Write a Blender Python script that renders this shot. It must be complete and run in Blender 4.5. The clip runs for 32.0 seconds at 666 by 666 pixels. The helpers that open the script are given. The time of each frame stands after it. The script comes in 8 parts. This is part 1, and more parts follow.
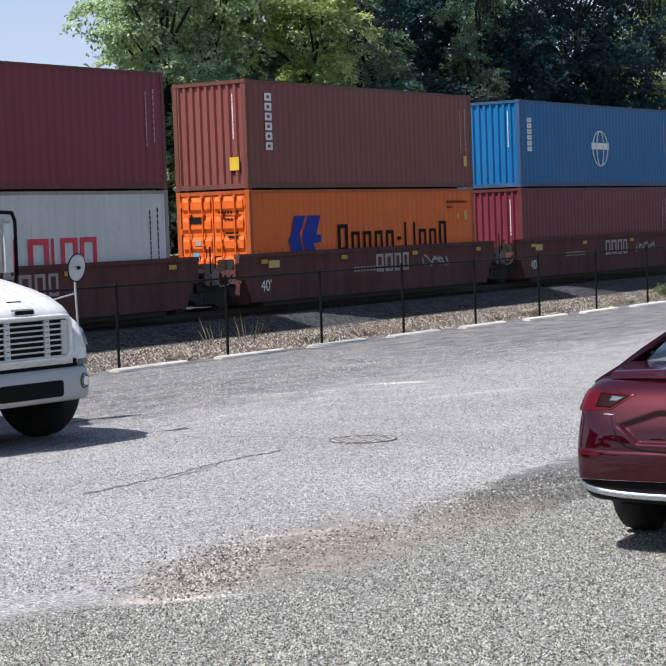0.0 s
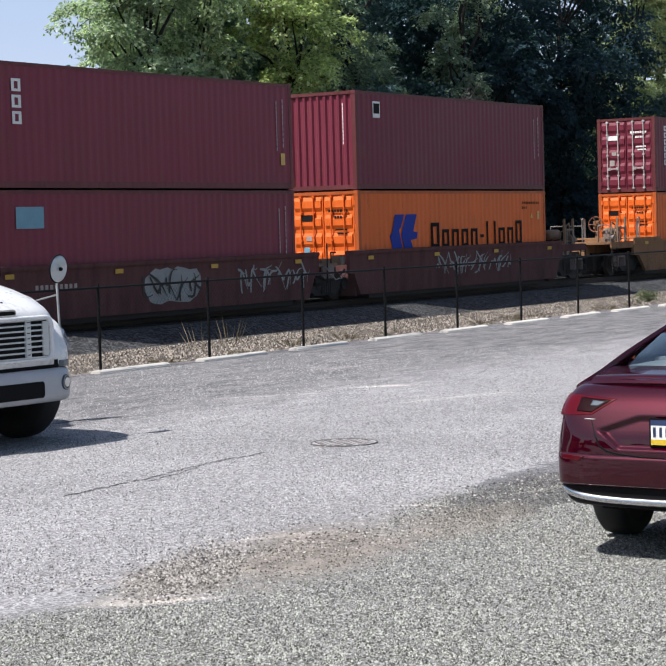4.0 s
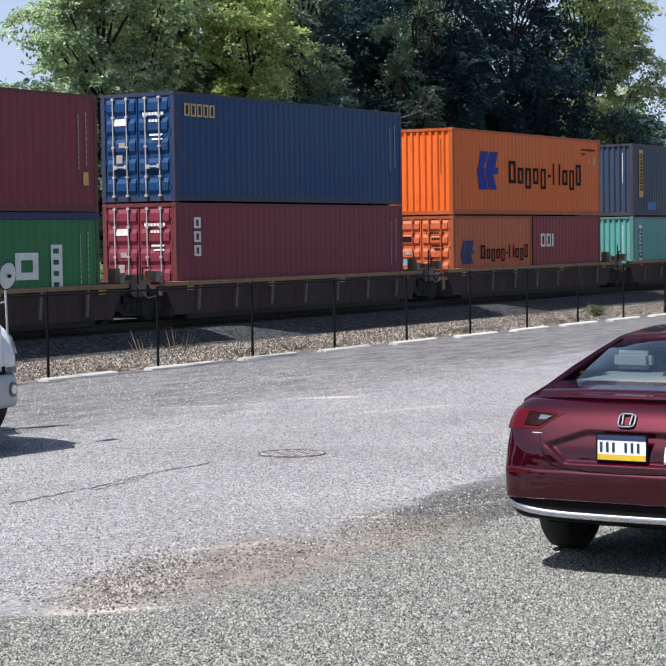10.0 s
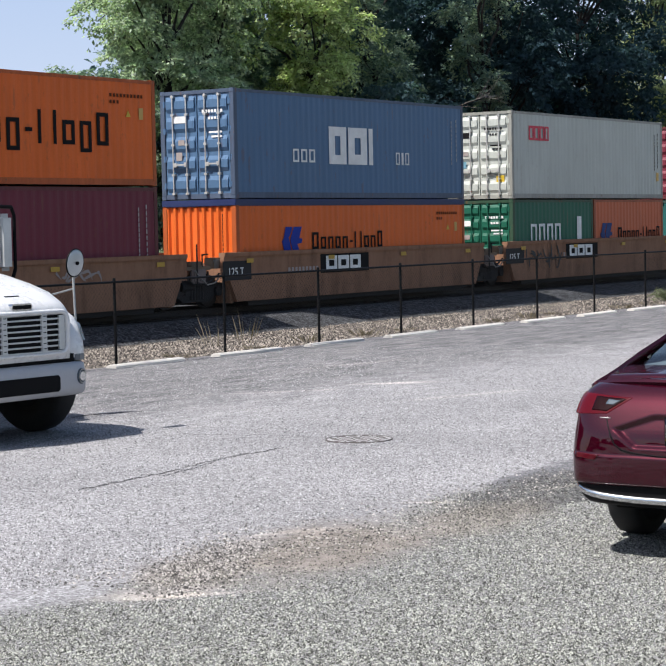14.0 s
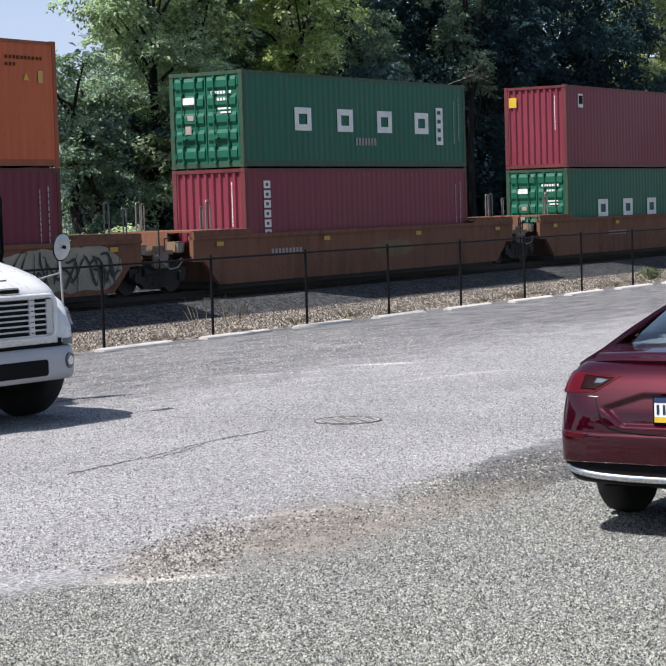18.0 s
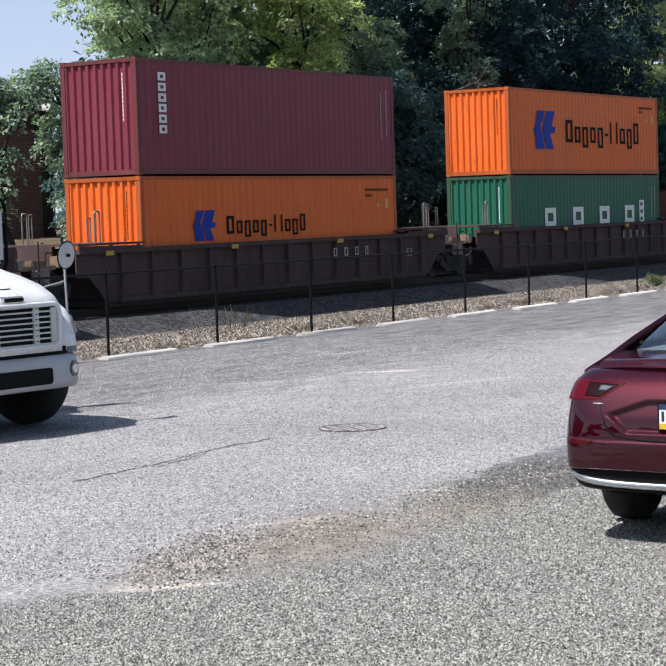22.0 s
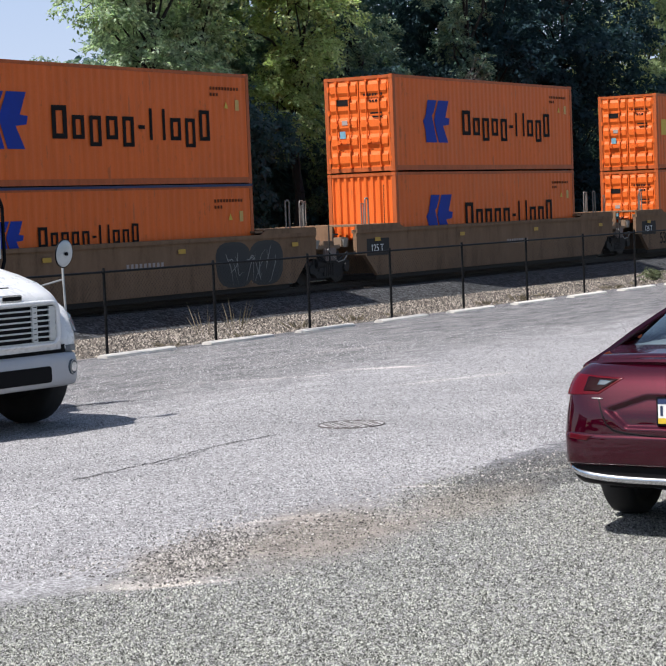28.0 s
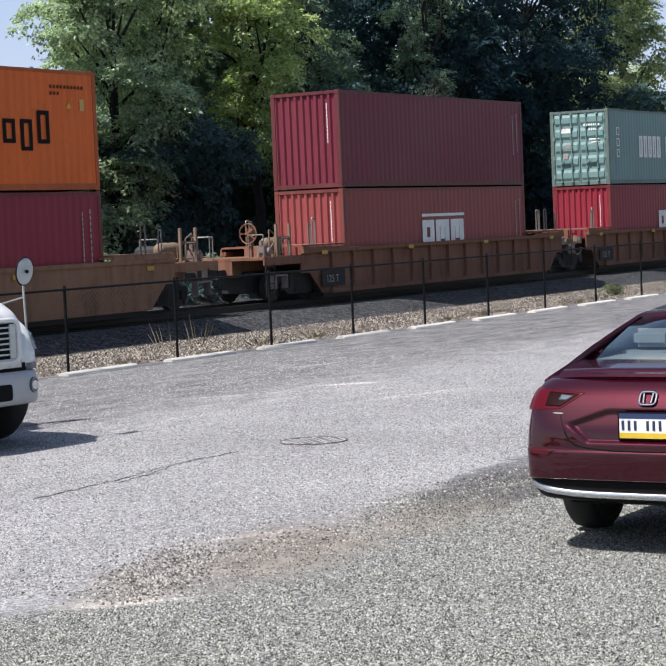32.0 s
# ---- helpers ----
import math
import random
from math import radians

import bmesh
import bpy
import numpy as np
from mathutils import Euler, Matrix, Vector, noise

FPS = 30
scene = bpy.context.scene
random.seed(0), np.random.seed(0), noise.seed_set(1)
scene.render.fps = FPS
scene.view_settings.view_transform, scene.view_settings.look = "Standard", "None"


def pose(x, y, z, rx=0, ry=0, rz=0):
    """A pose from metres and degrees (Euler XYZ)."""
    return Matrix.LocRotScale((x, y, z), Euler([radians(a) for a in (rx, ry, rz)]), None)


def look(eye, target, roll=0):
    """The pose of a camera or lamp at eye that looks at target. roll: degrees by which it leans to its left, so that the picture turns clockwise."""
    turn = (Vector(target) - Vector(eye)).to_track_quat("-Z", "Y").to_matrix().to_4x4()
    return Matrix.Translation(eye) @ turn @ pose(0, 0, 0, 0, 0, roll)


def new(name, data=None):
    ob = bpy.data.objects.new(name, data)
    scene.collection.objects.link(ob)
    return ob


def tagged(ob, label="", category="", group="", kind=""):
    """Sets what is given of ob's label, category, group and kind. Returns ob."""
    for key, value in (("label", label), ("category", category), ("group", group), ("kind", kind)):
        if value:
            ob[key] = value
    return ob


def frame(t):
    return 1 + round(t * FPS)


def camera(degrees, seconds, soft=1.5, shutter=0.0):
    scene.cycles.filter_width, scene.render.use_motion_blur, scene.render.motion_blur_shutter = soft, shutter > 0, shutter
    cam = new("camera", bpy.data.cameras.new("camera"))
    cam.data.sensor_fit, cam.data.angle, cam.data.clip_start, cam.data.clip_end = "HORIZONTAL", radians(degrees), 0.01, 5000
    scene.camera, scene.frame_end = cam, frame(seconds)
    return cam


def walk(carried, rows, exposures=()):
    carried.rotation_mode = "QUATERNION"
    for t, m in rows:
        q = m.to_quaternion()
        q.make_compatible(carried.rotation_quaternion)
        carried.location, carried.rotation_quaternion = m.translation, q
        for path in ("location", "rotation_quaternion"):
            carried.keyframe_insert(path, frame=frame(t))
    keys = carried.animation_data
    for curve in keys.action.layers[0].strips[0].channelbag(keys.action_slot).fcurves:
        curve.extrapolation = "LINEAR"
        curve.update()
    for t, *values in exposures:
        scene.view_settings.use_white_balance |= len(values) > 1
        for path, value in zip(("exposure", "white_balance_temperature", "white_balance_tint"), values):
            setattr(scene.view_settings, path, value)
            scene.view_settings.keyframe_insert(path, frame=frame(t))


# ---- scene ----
cam = camera(19.534, 32.0)
EYE = (0.0, 0.0, 2.05)
# seconds, yaw, pitch, roll: the phone is held at one place and only sways
TURNS = [
    (0.0, -56.835, -3.183, 2.019),
    (0.5, -56.961, -3.132, 1.926),
    (1.0, -57.113, -2.984, 1.919),
    (1.5, -57.235, -2.811, 1.965),
    (2.0, -57.320, -2.643, 1.963),
    (2.5, -57.387, -2.614, 1.944),
    (4.5, -57.349, -3.299, 1.528),
    (5.0, -57.434, -3.375, 1.411),
    (5.5, -57.600, -3.360, 1.260),
    (6.0, -57.752, -3.278, 1.137),
    (6.5, -57.873, -3.133, 1.014),
    (7.0, -57.956, -2.965, 0.836),
    (7.5, -58.077, -2.838, 0.788),
    (8.0, -58.196, -2.758, 0.755),
    (8.5, -58.359, -2.739, 0.751),
    (9.0, -58.542, -2.743, 0.803),
    (9.5, -58.714, -2.763, 0.782),
    (10.0, -58.816, -2.815, 0.808),
    (10.5, -58.787, -2.866, 0.823),
    (11.0, -58.539, -2.883, 0.877),
    (11.5, -58.077, -2.938, 0.984),
    (12.0, -57.552, -2.972, 1.029),
    (12.5, -57.091, -3.025, 1.053),
    (13.0, -56.889, -3.100, 1.294),
    (13.5, -56.819, -3.172, 1.113),
    (14.0, -56.860, -3.206, 1.152),
    (14.5, -56.883, -3.234, 1.213),
    (16.5, -57.296, -3.597, 1.381),
    (17.0, -57.343, -3.682, 1.482),
    (17.5, -57.313, -3.744, 1.598),
    (18.0, -57.252, -3.764, 1.697),
    (18.5, -57.215, -3.749, 1.737),
    (19.0, -57.225, -3.679, 1.711),
    (19.5, -57.228, -3.608, 1.687),
    (20.0, -57.202, -3.559, 1.756),
    (20.5, -57.149, -3.551, 1.762),
    (21.0, -57.128, -3.539, 1.817),
    (21.5, -57.136, -3.529, 1.828),
    (22.0, -57.129, -3.538, 1.838),
    (22.5, -57.088, -3.579, 1.963),
    (23.0, -57.022, -3.647, 2.092),
    (23.5, -56.916, -3.769, 2.177),
    (24.0, -56.882, -3.855, 2.229),
    (24.5, -56.902, -3.908, 2.227),
    (26.5, -57.108, -3.735, 2.191),
    (27.0, -57.146, -3.641, 2.236),
    (27.5, -57.173, -3.625, 2.268),
    (28.0, -57.200, -3.638, 2.221),
    (28.5, -57.193, -3.686, 2.229),
    (29.0, -57.203, -3.713, 2.237),
    (29.5, -57.227, -3.705, 2.288),
    (30.0, -57.276, -3.689, 2.295),
    (30.5, -57.357, -3.635, 2.408),
    (31.0, -57.474, -3.559, 2.531),
    (31.5, -57.781, -3.429, 2.528),
    (32.0, -58.354, -3.200, 2.474),
]
walk(cam, [(t, pose(*EYE, 90 + pitch, roll, yaw)) for t, yaw, pitch, roll in TURNS])

# ---- light ----
SUN_TO = Vector((-0.54, 0.29, 1.0)).normalized()
world = bpy.data.worlds.new("sky")
scene.world = world
world.use_nodes = True
_wn = world.node_tree.nodes
_sky = _wn.new("ShaderNodeTexSky")
_sky.sky_type = 'NISHITA'
_sky.sun_disc = False
_sky.sun_elevation = math.asin(SUN_TO.z)
_sky.sun_rotation = math.atan2(SUN_TO.x, SUN_TO.y)
_sky.air_density, _sky.dust_density, _sky.ozone_density = 1.0, 1.6, 1.2
_wn["Background"].inputs[1].default_value = 0.10
world.node_tree.links.new(_sky.outputs[0], _wn["Background"].inputs[0])
sun = new("sun", bpy.data.lights.new("sun", "SUN"))
sun.data.energy, sun.data.angle, sun.data.color = 4.7, radians(0.53), (1.0, 0.965, 0.935)
sun.matrix_world = look(SUN_TO * 100, (0, 0, 0))
scene.view_settings.exposure = 0.52


# ---- materials ----
class Nodes:
    """A small builder for node materials."""

    def __init__(self, name):
        self.mat = bpy.data.materials.new(name)
        self.mat.use_nodes = True
        self.t = self.mat.node_tree
        self.bsdf = self.t.nodes["Principled BSDF"]
        self.geo = self.t.nodes.new("ShaderNodeNewGeometry")
        self.tex = self.t.nodes.new("ShaderNodeTexCoord")

    def link(self, a, b):
        self.t.links.new(a, b)

    def node(self, kind):
        return self.t.nodes.new(kind)

    def mapped(self, src, scale):
        m = self.node("ShaderNodeMapping")
        m.inputs["Scale"].default_value = scale
        self.link(src, m.inputs["Vector"])
        return m.outputs[0]

    def noise(self, src, scale, detail=4.0, rough=0.55):
        n = self.node("ShaderNodeTexNoise")
        n.inputs["Scale"].default_value, n.inputs["Detail"].default_value, n.inputs["Roughness"].default_value = scale, detail, rough
        self.link(src, n.inputs["Vector"])
        return n.outputs["Fac"]

    def voronoi(self, src, scale, out="Distance", feature="F1"):
        n = self.node("ShaderNodeTexVoronoi")
        n.feature = feature
        n.inputs["Scale"].default_value = scale
        self.link(src, n.inputs["Vector"])
        return n.outputs[out]

    def ramp(self, fac, stops):
        n = self.node("ShaderNodeValToRGB")
        e = n.color_ramp.elements
        while len(e) < len(stops):
            e.new(0.5)
        for el, (p, c) in zip(e, stops):
            el.position = p
            el.color = (*c, 1) if isinstance(c, tuple) else (c, c, c, 1)
        self.link(fac, n.inputs[0])
        return n.outputs[0]

    def mix(self, fac, a, b, blend="MIX"):
        n = self.node("ShaderNodeMix")
        n.data_type, n.blend_type = 'RGBA', blend
        for v, k in ((fac, 0), (a, 6), (b, 7)):
            if isinstance(v, (int, float)):
                n.inputs[k].default_value = v if k == 0 else (v, v, v, 1)
            elif isinstance(v, tuple):
                n.inputs[k].default_value = (*v, 1)
            else:
                self.link(v, n.inputs[k])
        return n.outputs[2]

    def math(self, op, a, b=0.0, c=0.0):
        n = self.node("ShaderNodeMath")
        n.operation = op
        for k, v in enumerate((a, b, c)):
            if isinstance(v, (int, float)):
                n.inputs[k].default_value = v
            else:
                self.link(v, n.inputs[k])
        return n.outputs[0]

    def bump(self, h, strength=0.3, dist=0.01):
        n = self.node("ShaderNodeBump")
        n.inputs["Strength"].default_value, n.inputs["Distance"].default_value = strength, dist
        self.link(h, n.inputs["Height"])
        self.link(n.outputs[0], self.bsdf.inputs["Normal"])

    def done(self, color=None, rough=0.6, metal=0.0, spec=None):
        b = self.bsdf.inputs
        for k, v in (("Base Color", color), ("Roughness", rough), ("Metallic", metal), ("Specular IOR Level", spec)):
            if v is None:
                continue
            if isinstance(v, (int, float)):
                b[k].default_value = v
            elif isinstance(v, tuple):
                b[k].default_value = (*v, 1)
            else:
                self.link(v, b[k])
        return self.mat


def plain(name, color, rough=0.6, metal=0.0, vary=0.25, scale=6.0, spec=None):
    """Paint, rubber or metal with soft uneven dirt at two scales."""
    n = Nodes(name)
    p = n.tex.outputs["Object"]
    big, fine = n.noise(p, scale * 0.3), n.noise(p, scale * 6)
    f = n.math('ADD', n.math('MULTIPLY', big, 0.65), n.math('MULTIPLY', fine, 0.35))
    dark = tuple(c * (1 - vary) for c in color)
    lite = tuple(min(1, c * (1 + vary * 0.6)) for c in color)
    col = n.ramp(f, [(0.3, dark), (0.7, lite)])
    r = n.ramp(f, [(0.3, max(0.02, rough - 0.08)), (0.7, min(1, rough + 0.08))])
    return n.done(col, r, metal, spec)


def container_paint(name, color, wear=0.3, rust=0.35):
    """Sun-faded container paint with run-down streaks, scuffs and a little rust."""
    n = Nodes(name)
    p = n.tex.outputs["Object"]
    fade = n.noise(p, 0.45, 3)
    streak = n.noise(n.mapped(p, (5.0, 5.0, 0.35)), 1.6, 5)
    fine = n.noise(p, 22.0, 4)
    dark = tuple(c * (1 - wear * 0.55) for c in color)
    grey = sum(color) / 3
    lite = tuple(min(1, c * 1.04 + grey * wear * 0.10 + 0.003) for c in color)
    col = n.ramp(n.math('ADD', n.math('MULTIPLY', fade, 0.5), n.math('MULTIPLY', streak, 0.5)), [(0.33, dark), (0.68, lite)])
    col = n.mix(n.ramp(fine, [(0.35, 0.0), (0.8, 0.18)]), col, tuple(c * 0.6 for c in color))
    rmask = n.ramp(n.math('MULTIPLY', n.noise(p, 2.3, 6, 0.7), n.noise(n.mapped(p, (3.0, 3.0, 0.5)), 2.1, 3)), [(0.335, 0.0), (0.40, rust)])
    col = n.mix(rmask, col, (0.16, 0.07, 0.035))
    n.bump(n.noise(p, 3.0, 3), 0.25, 0.02)
    return n.done(col, n.ramp(fade, [(0.3, 0.42), (0.7, 0.56)]), 0.0, 0.24)


COL = {
    "maroon": (0.205, 0.033, 0.055), "wine": (0.162, 0.023, 0.042), "oxide": (0.21, 0.062, 0.055), "crimson": (0.27, 0.024, 0.045),
    "orange": (0.74, 0.136, 0.016), "orange_old": (0.56, 0.126, 0.048), "salmon": (0.275, 0.060, 0.060),
    "green": (0.012, 0.117, 0.072), "lime": (0.034, 0.19, 0.070), "teal": (0.100, 0.245, 0.235), "seafoam": (0.175, 0.285, 0.28), "aqua": (0.105, 0.345, 0.325), "darkteal": (0.02, 0.122, 0.118),
    "white": (0.62, 0.63, 0.63), "cream": (0.67, 0.675, 0.66), "stone": (0.52, 0.54, 0.49), "blue": (0.001, 0.128, 0.34), "navy": (0.036, 0.056, 0.102),
    "steelblue": (0.006, 0.048, 0.150), "denim": (0.085, 0.165, 0.285),
}
CPAINT = {k: container_paint("container_paint_" + k, v, 0.3, 0.14 if k in ("cream", "white", "stone") else 0.35) for k, v in COL.items()}
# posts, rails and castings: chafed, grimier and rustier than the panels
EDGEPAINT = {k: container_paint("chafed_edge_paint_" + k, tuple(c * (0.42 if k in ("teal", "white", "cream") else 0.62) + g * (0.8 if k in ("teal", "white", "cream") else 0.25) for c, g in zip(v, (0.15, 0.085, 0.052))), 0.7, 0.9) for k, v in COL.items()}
M_DARKSTEEL = plain("dark_sooty_steel", (0.014, 0.012, 0.013), 0.75, 0.0, 0.5, 4)
M_CAST = plain("grimy_cast_steel", (0.032, 0.026, 0.024), 0.75, 0.1, 0.5, 6)
M_GALV = plain("galvanised_steel", (0.36, 0.36, 0.35), 0.45, 0.6, 0.3, 8)
M_WHEEL = plain("worn_wheel_steel", (0.022, 0.018, 0.017), 0.6, 0.2, 0.4, 6)
M_RAIL = plain("rusty_rail", (0.032, 0.024, 0.021), 0.7, 0.1, 0.4, 5)
M_WHITE = plain("white_decal", (0.78, 0.78, 0.76), 0.55, 0.0, 0.22, 9)
M_CODE = plain("weathered_white_code", (0.40, 0.39, 0.38), 0.6, 0.0, 0.4, 9)
M_REFLECT = plain("dusty_yellow_reflector", (0.52, 0.31, 0.03), 0.5, 0.0, 0.3, 9)
M_TUBE = plain("dull_grey_tube", (0.20, 0.185, 0.17), 0.55, 0.3, 0.3, 8)
M_YELLOW = plain("yellow_decal", (0.62, 0.42, 0.03), 0.5, 0.0, 0.2, 9)
M_BLACKMARK = plain("black_lettering", (0.009, 0.008, 0.009), 0.75, 0.0, 0.3, 9, 0.15)
M_BLUEMARK = plain("blue_logo_paint", (0.008, 0.036, 0.31), 0.6, 0.0, 0.25, 5, 0.2)
M_OLDBLUE = plain("faded_blue_logo_paint", (0.045, 0.075, 0.20), 0.7, 0.0, 0.4, 5, 0.15)
M_REDMARK = plain("red_logo_paint", (0.62, 0.022, 0.06), 0.5, 0.0, 0.25, 5)
M_PALEMARK = plain("faded_pale_marking", (0.34, 0.29, 0.27), 0.6, 0.0, 0.3, 8)
M_SKYMARK = plain("pale_blue_label", (0.16, 0.33, 0.42), 0.5, 0.0, 0.2, 5)
M_AZURE = plain("azure_label", (0.015, 0.15, 0.46), 0.5, 0.0, 0.2, 5)
M_GOLDMARK = plain("yellow_logo_paint", (0.60, 0.38, 0.10), 0.5, 0.0, 0.25, 5)
M_FADEDGOLD = plain("faded_gold_panel_paint", (0.17, 0.105, 0.045), 0.7, 0.0, 0.4, 5)
M_SCRAWL = plain("silver_spray_paint", (0.27, 0.275, 0.27), 0.6, 0.0, 0.4, 3)
M_SCRAWL_PALE = plain("cream_spray_paint", (0.32, 0.28, 0.22), 0.6, 0.0, 0.35, 3)
M_SCRAWL_DARK = plain("black_spray_paint", (0.02, 0.02, 0.022), 0.6, 0.0, 0.4, 3)
M_SCRAWL_INK = plain("blue_black_spray_paint", (0.013, 0.015, 0.020), 0.6, 0.0, 0.4, 3)
M_RUBBER = plain("black_rubber", (0.008, 0.008, 0.0085), 0.8, 0.0, 0.35, 10)
M_FADEDINK = plain("faded_dark_ink", (0.13, 0.04, 0.015), 0.7, 0.0, 0.3, 9, 0.15)
M_ROD = plain("dull_zinc_rod", (0.52, 0.51, 0.49), 0.5, 0.25, 0.3, 8)
M_TARP = plain("blue_tarpaulin", (0.010, 0.022, 0.095), 0.55, 0.0, 0.3, 3)


def car_steel(name, color, wear=0.35):
    """Rail car paint: faded, streaked with rust and brake dust."""
    n = Nodes(name)
    p = n.tex.outputs["Object"]
    streak = n.noise(n.mapped(p, (2.2, 2.2, 0.4)), 1.8, 6, 0.65)
    cloud = n.noise(p, 0.7, 4)
    fine = n.noise(p, 16, 4)
    f = n.math('ADD', n.math('MULTIPLY', streak, 0.5), n.math('ADD', n.math('MULTIPLY', cloud, 0.35), n.math('MULTIPLY', fine, 0.15)))
    dark = tuple(c * (1 - wear) * 0.7 + 0.004 for c in color)
    col = n.ramp(f, [(0.30, dark), (0.5, color), (0.72, tuple(min(1, c * (1 + wear * 0.6) + 0.01) for c in color))])
    n.bump(fine, 0.2, 0.01)
    return n.done(col, 0.8, 0.0, 0.15)


CARPAINT = {
    "ochre": car_steel("ochre_brown_car_paint", (0.235, 0.128, 0.068)),
    "brown": car_steel("oxide_brown_car_paint", (0.105, 0.046, 0.044)), "tan": car_steel("ochre_car_paint", (0.27, 0.145, 0.090)),
    "rust": car_steel("rust_brown_car_paint", (0.185, 0.088, 0.056)), "soot": car_steel("dark_sooty_car_paint", (0.078, 0.050, 0.050)),
    "slate": car_steel("dark_slate_car_paint", (0.066, 0.064, 0.074)), "umber": car_steel("umber_car_paint", (0.20, 0.097, 0.064)), "dusk": car_steel("dusky_brown_car_paint", (0.085, 0.058, 0.050)),
    "khaki": car_steel("dusty_khaki_car_paint", (0.195, 0.120, 0.074)), "deck": car_steel("faded_tan_deck_paint", (0.30, 0.195, 0.115)),
}


# ---- mesh helpers ----
def bm_box(bm, x0, y0, z0, x1, y1, z1):
    v = [bm.verts.new(c) for c in ((x0, y0, z0), (x1, y0, z0), (x1, y1, z0), (x0, y1, z0), (x0, y0, z1), (x1, y0, z1), (x1, y1, z1), (x0, y1, z1))]
    for f in ((3, 2, 1, 0), (4, 5, 6, 7), (0, 1, 5, 4), (1, 2, 6, 5), (2, 3, 7, 6), (3, 0, 4, 7)):
        bm.faces.new([v[k] for k in f])
    return v


def bm_tube(bm, a, b, r, n=8, r2=None):
    a, b = Vector(a), Vector(b)
    d = (b - a).normalized()
    u = d.orthogonal().normalized()
    w = d.cross(u)
    r2 = r if r2 is None else r2
    ra = [bm.verts.new(a + (u * math.cos(k * 2 * math.pi / n) + w * math.sin(k * 2 * math.pi / n)) * r) for k in range(n)]
    rb = [bm.verts.new(b + (u * math.cos(k * 2 * math.pi / n) + w * math.sin(k * 2 * math.pi / n)) * r2) for k in range(n)]
    for k in range(n):
        bm.faces.new((ra[k], ra[(k + 1) % n], rb[(k + 1) % n], rb[k]))
    bm.faces.new(ra[::-1])
    bm.faces.new(rb)


def bm_path(bm, pts, r, n=6):
    for a, b in zip(pts, pts[1:]):
        bm_tube(bm, a, b, r, n)


def bm_prism(bm, pts, axis, lo, hi):
    """A closed outline, in the two axes other than axis, drawn out from lo to hi."""
    def at(p, q):
        return {0: (q, p[0], p[1]), 1: (p[0], q, p[1]), 2: (p[0], p[1], q)}[axis]
    a = [bm.verts.new(at(p, lo)) for p in pts]
    b = [bm.verts.new(at(p, hi)) for p in pts]
    n = len(pts)
    for k in range(n):
        bm.faces.new((a[k], a[(k + 1) % n], b[(k + 1) % n], b[k]))
    bm.faces.new(a[::-1])
    bm.faces.new(b)
    bmesh.ops.recalc_face_normals(bm, faces=bm.faces[:])


def bm_loft(bm, rings, closed=True, caps=True):
    """Joins rings of equal length into a skin."""
    vs = [[bm.verts.new(p) for p in r] for r in rings]
    n = len(rings[0])
    for a, b in zip(vs, vs[1:]):
        for k in range(n if closed else n - 1):
            bm.faces.new((a[k], a[(k + 1) % n], b[(k + 1) % n], b[k]))
    if caps and closed:
        bm.faces.new(vs[0][::-1])
        bm.faces.new(vs[-1])
    bmesh.ops.recalc_face_normals(bm, faces=bm.faces[:])
    return vs


def smooth(me):
    for p in me.polygons:
        p.use_smooth = True
    return me


def to_mesh(name, bm, material, soft=False, bevel=0.0):
    if bevel:
        bmesh.ops.bevel(bm, geom=bm.edges[:], offset=bevel, segments=2, affect='EDGES', clamp_overlap=True)
    me = bpy.data.meshes.new(name)
    bm.to_mesh(me)
    bm.free()
    me.materials.append(material)
    return smooth(me) if soft else me


def part(name, bm, material, parent, label="", soft=False, bevel=0.0):
    """One mesh part under a thing or under a part."""
    me = bm if isinstance(bm, bpy.types.Mesh) else to_mesh(name, bm, material, soft, bevel)
    ob = new(name, me)
    ob.parent = parent
    if label:
        ob["label"] = label
    return ob


def boxes(*bs):
    bm = bmesh.new()
    for b in bs:
        bm_box(bm, *b)
    return bm


CACHE = {}


def shared(key, make):
    if key not in CACHE:
        CACHE[key] = make()
    return CACHE[key]


# ---- ground ----
RAIL_Z, BED_Z = -0.06, -0.24
NEAR_SIDE = 29.82           # the containers' near faces
TRACK_Y = NEAR_SIDE + 1.219


def ground_height(x, y):
    """Level lot, a bank down to the ditch behind the fence, the ballast bed, and rough land behind."""
    pts = ((-400, 0), (18.55, 0), (19.4, -0.05), (23.0, -0.28), (27.9, -0.58), (28.95, BED_Z - 0.02), (34.2, BED_Z - 0.02), (35.6, -0.45), (38.0, 0.1), (46.0, 1.1), (70.0, 1.6), (600, 2.0))
    for (a, za), (b, zb) in zip(pts, pts[1:]):
        if y <= b:
            return za + (zb - za) * (y - a) / (b - a)
    return 2.0


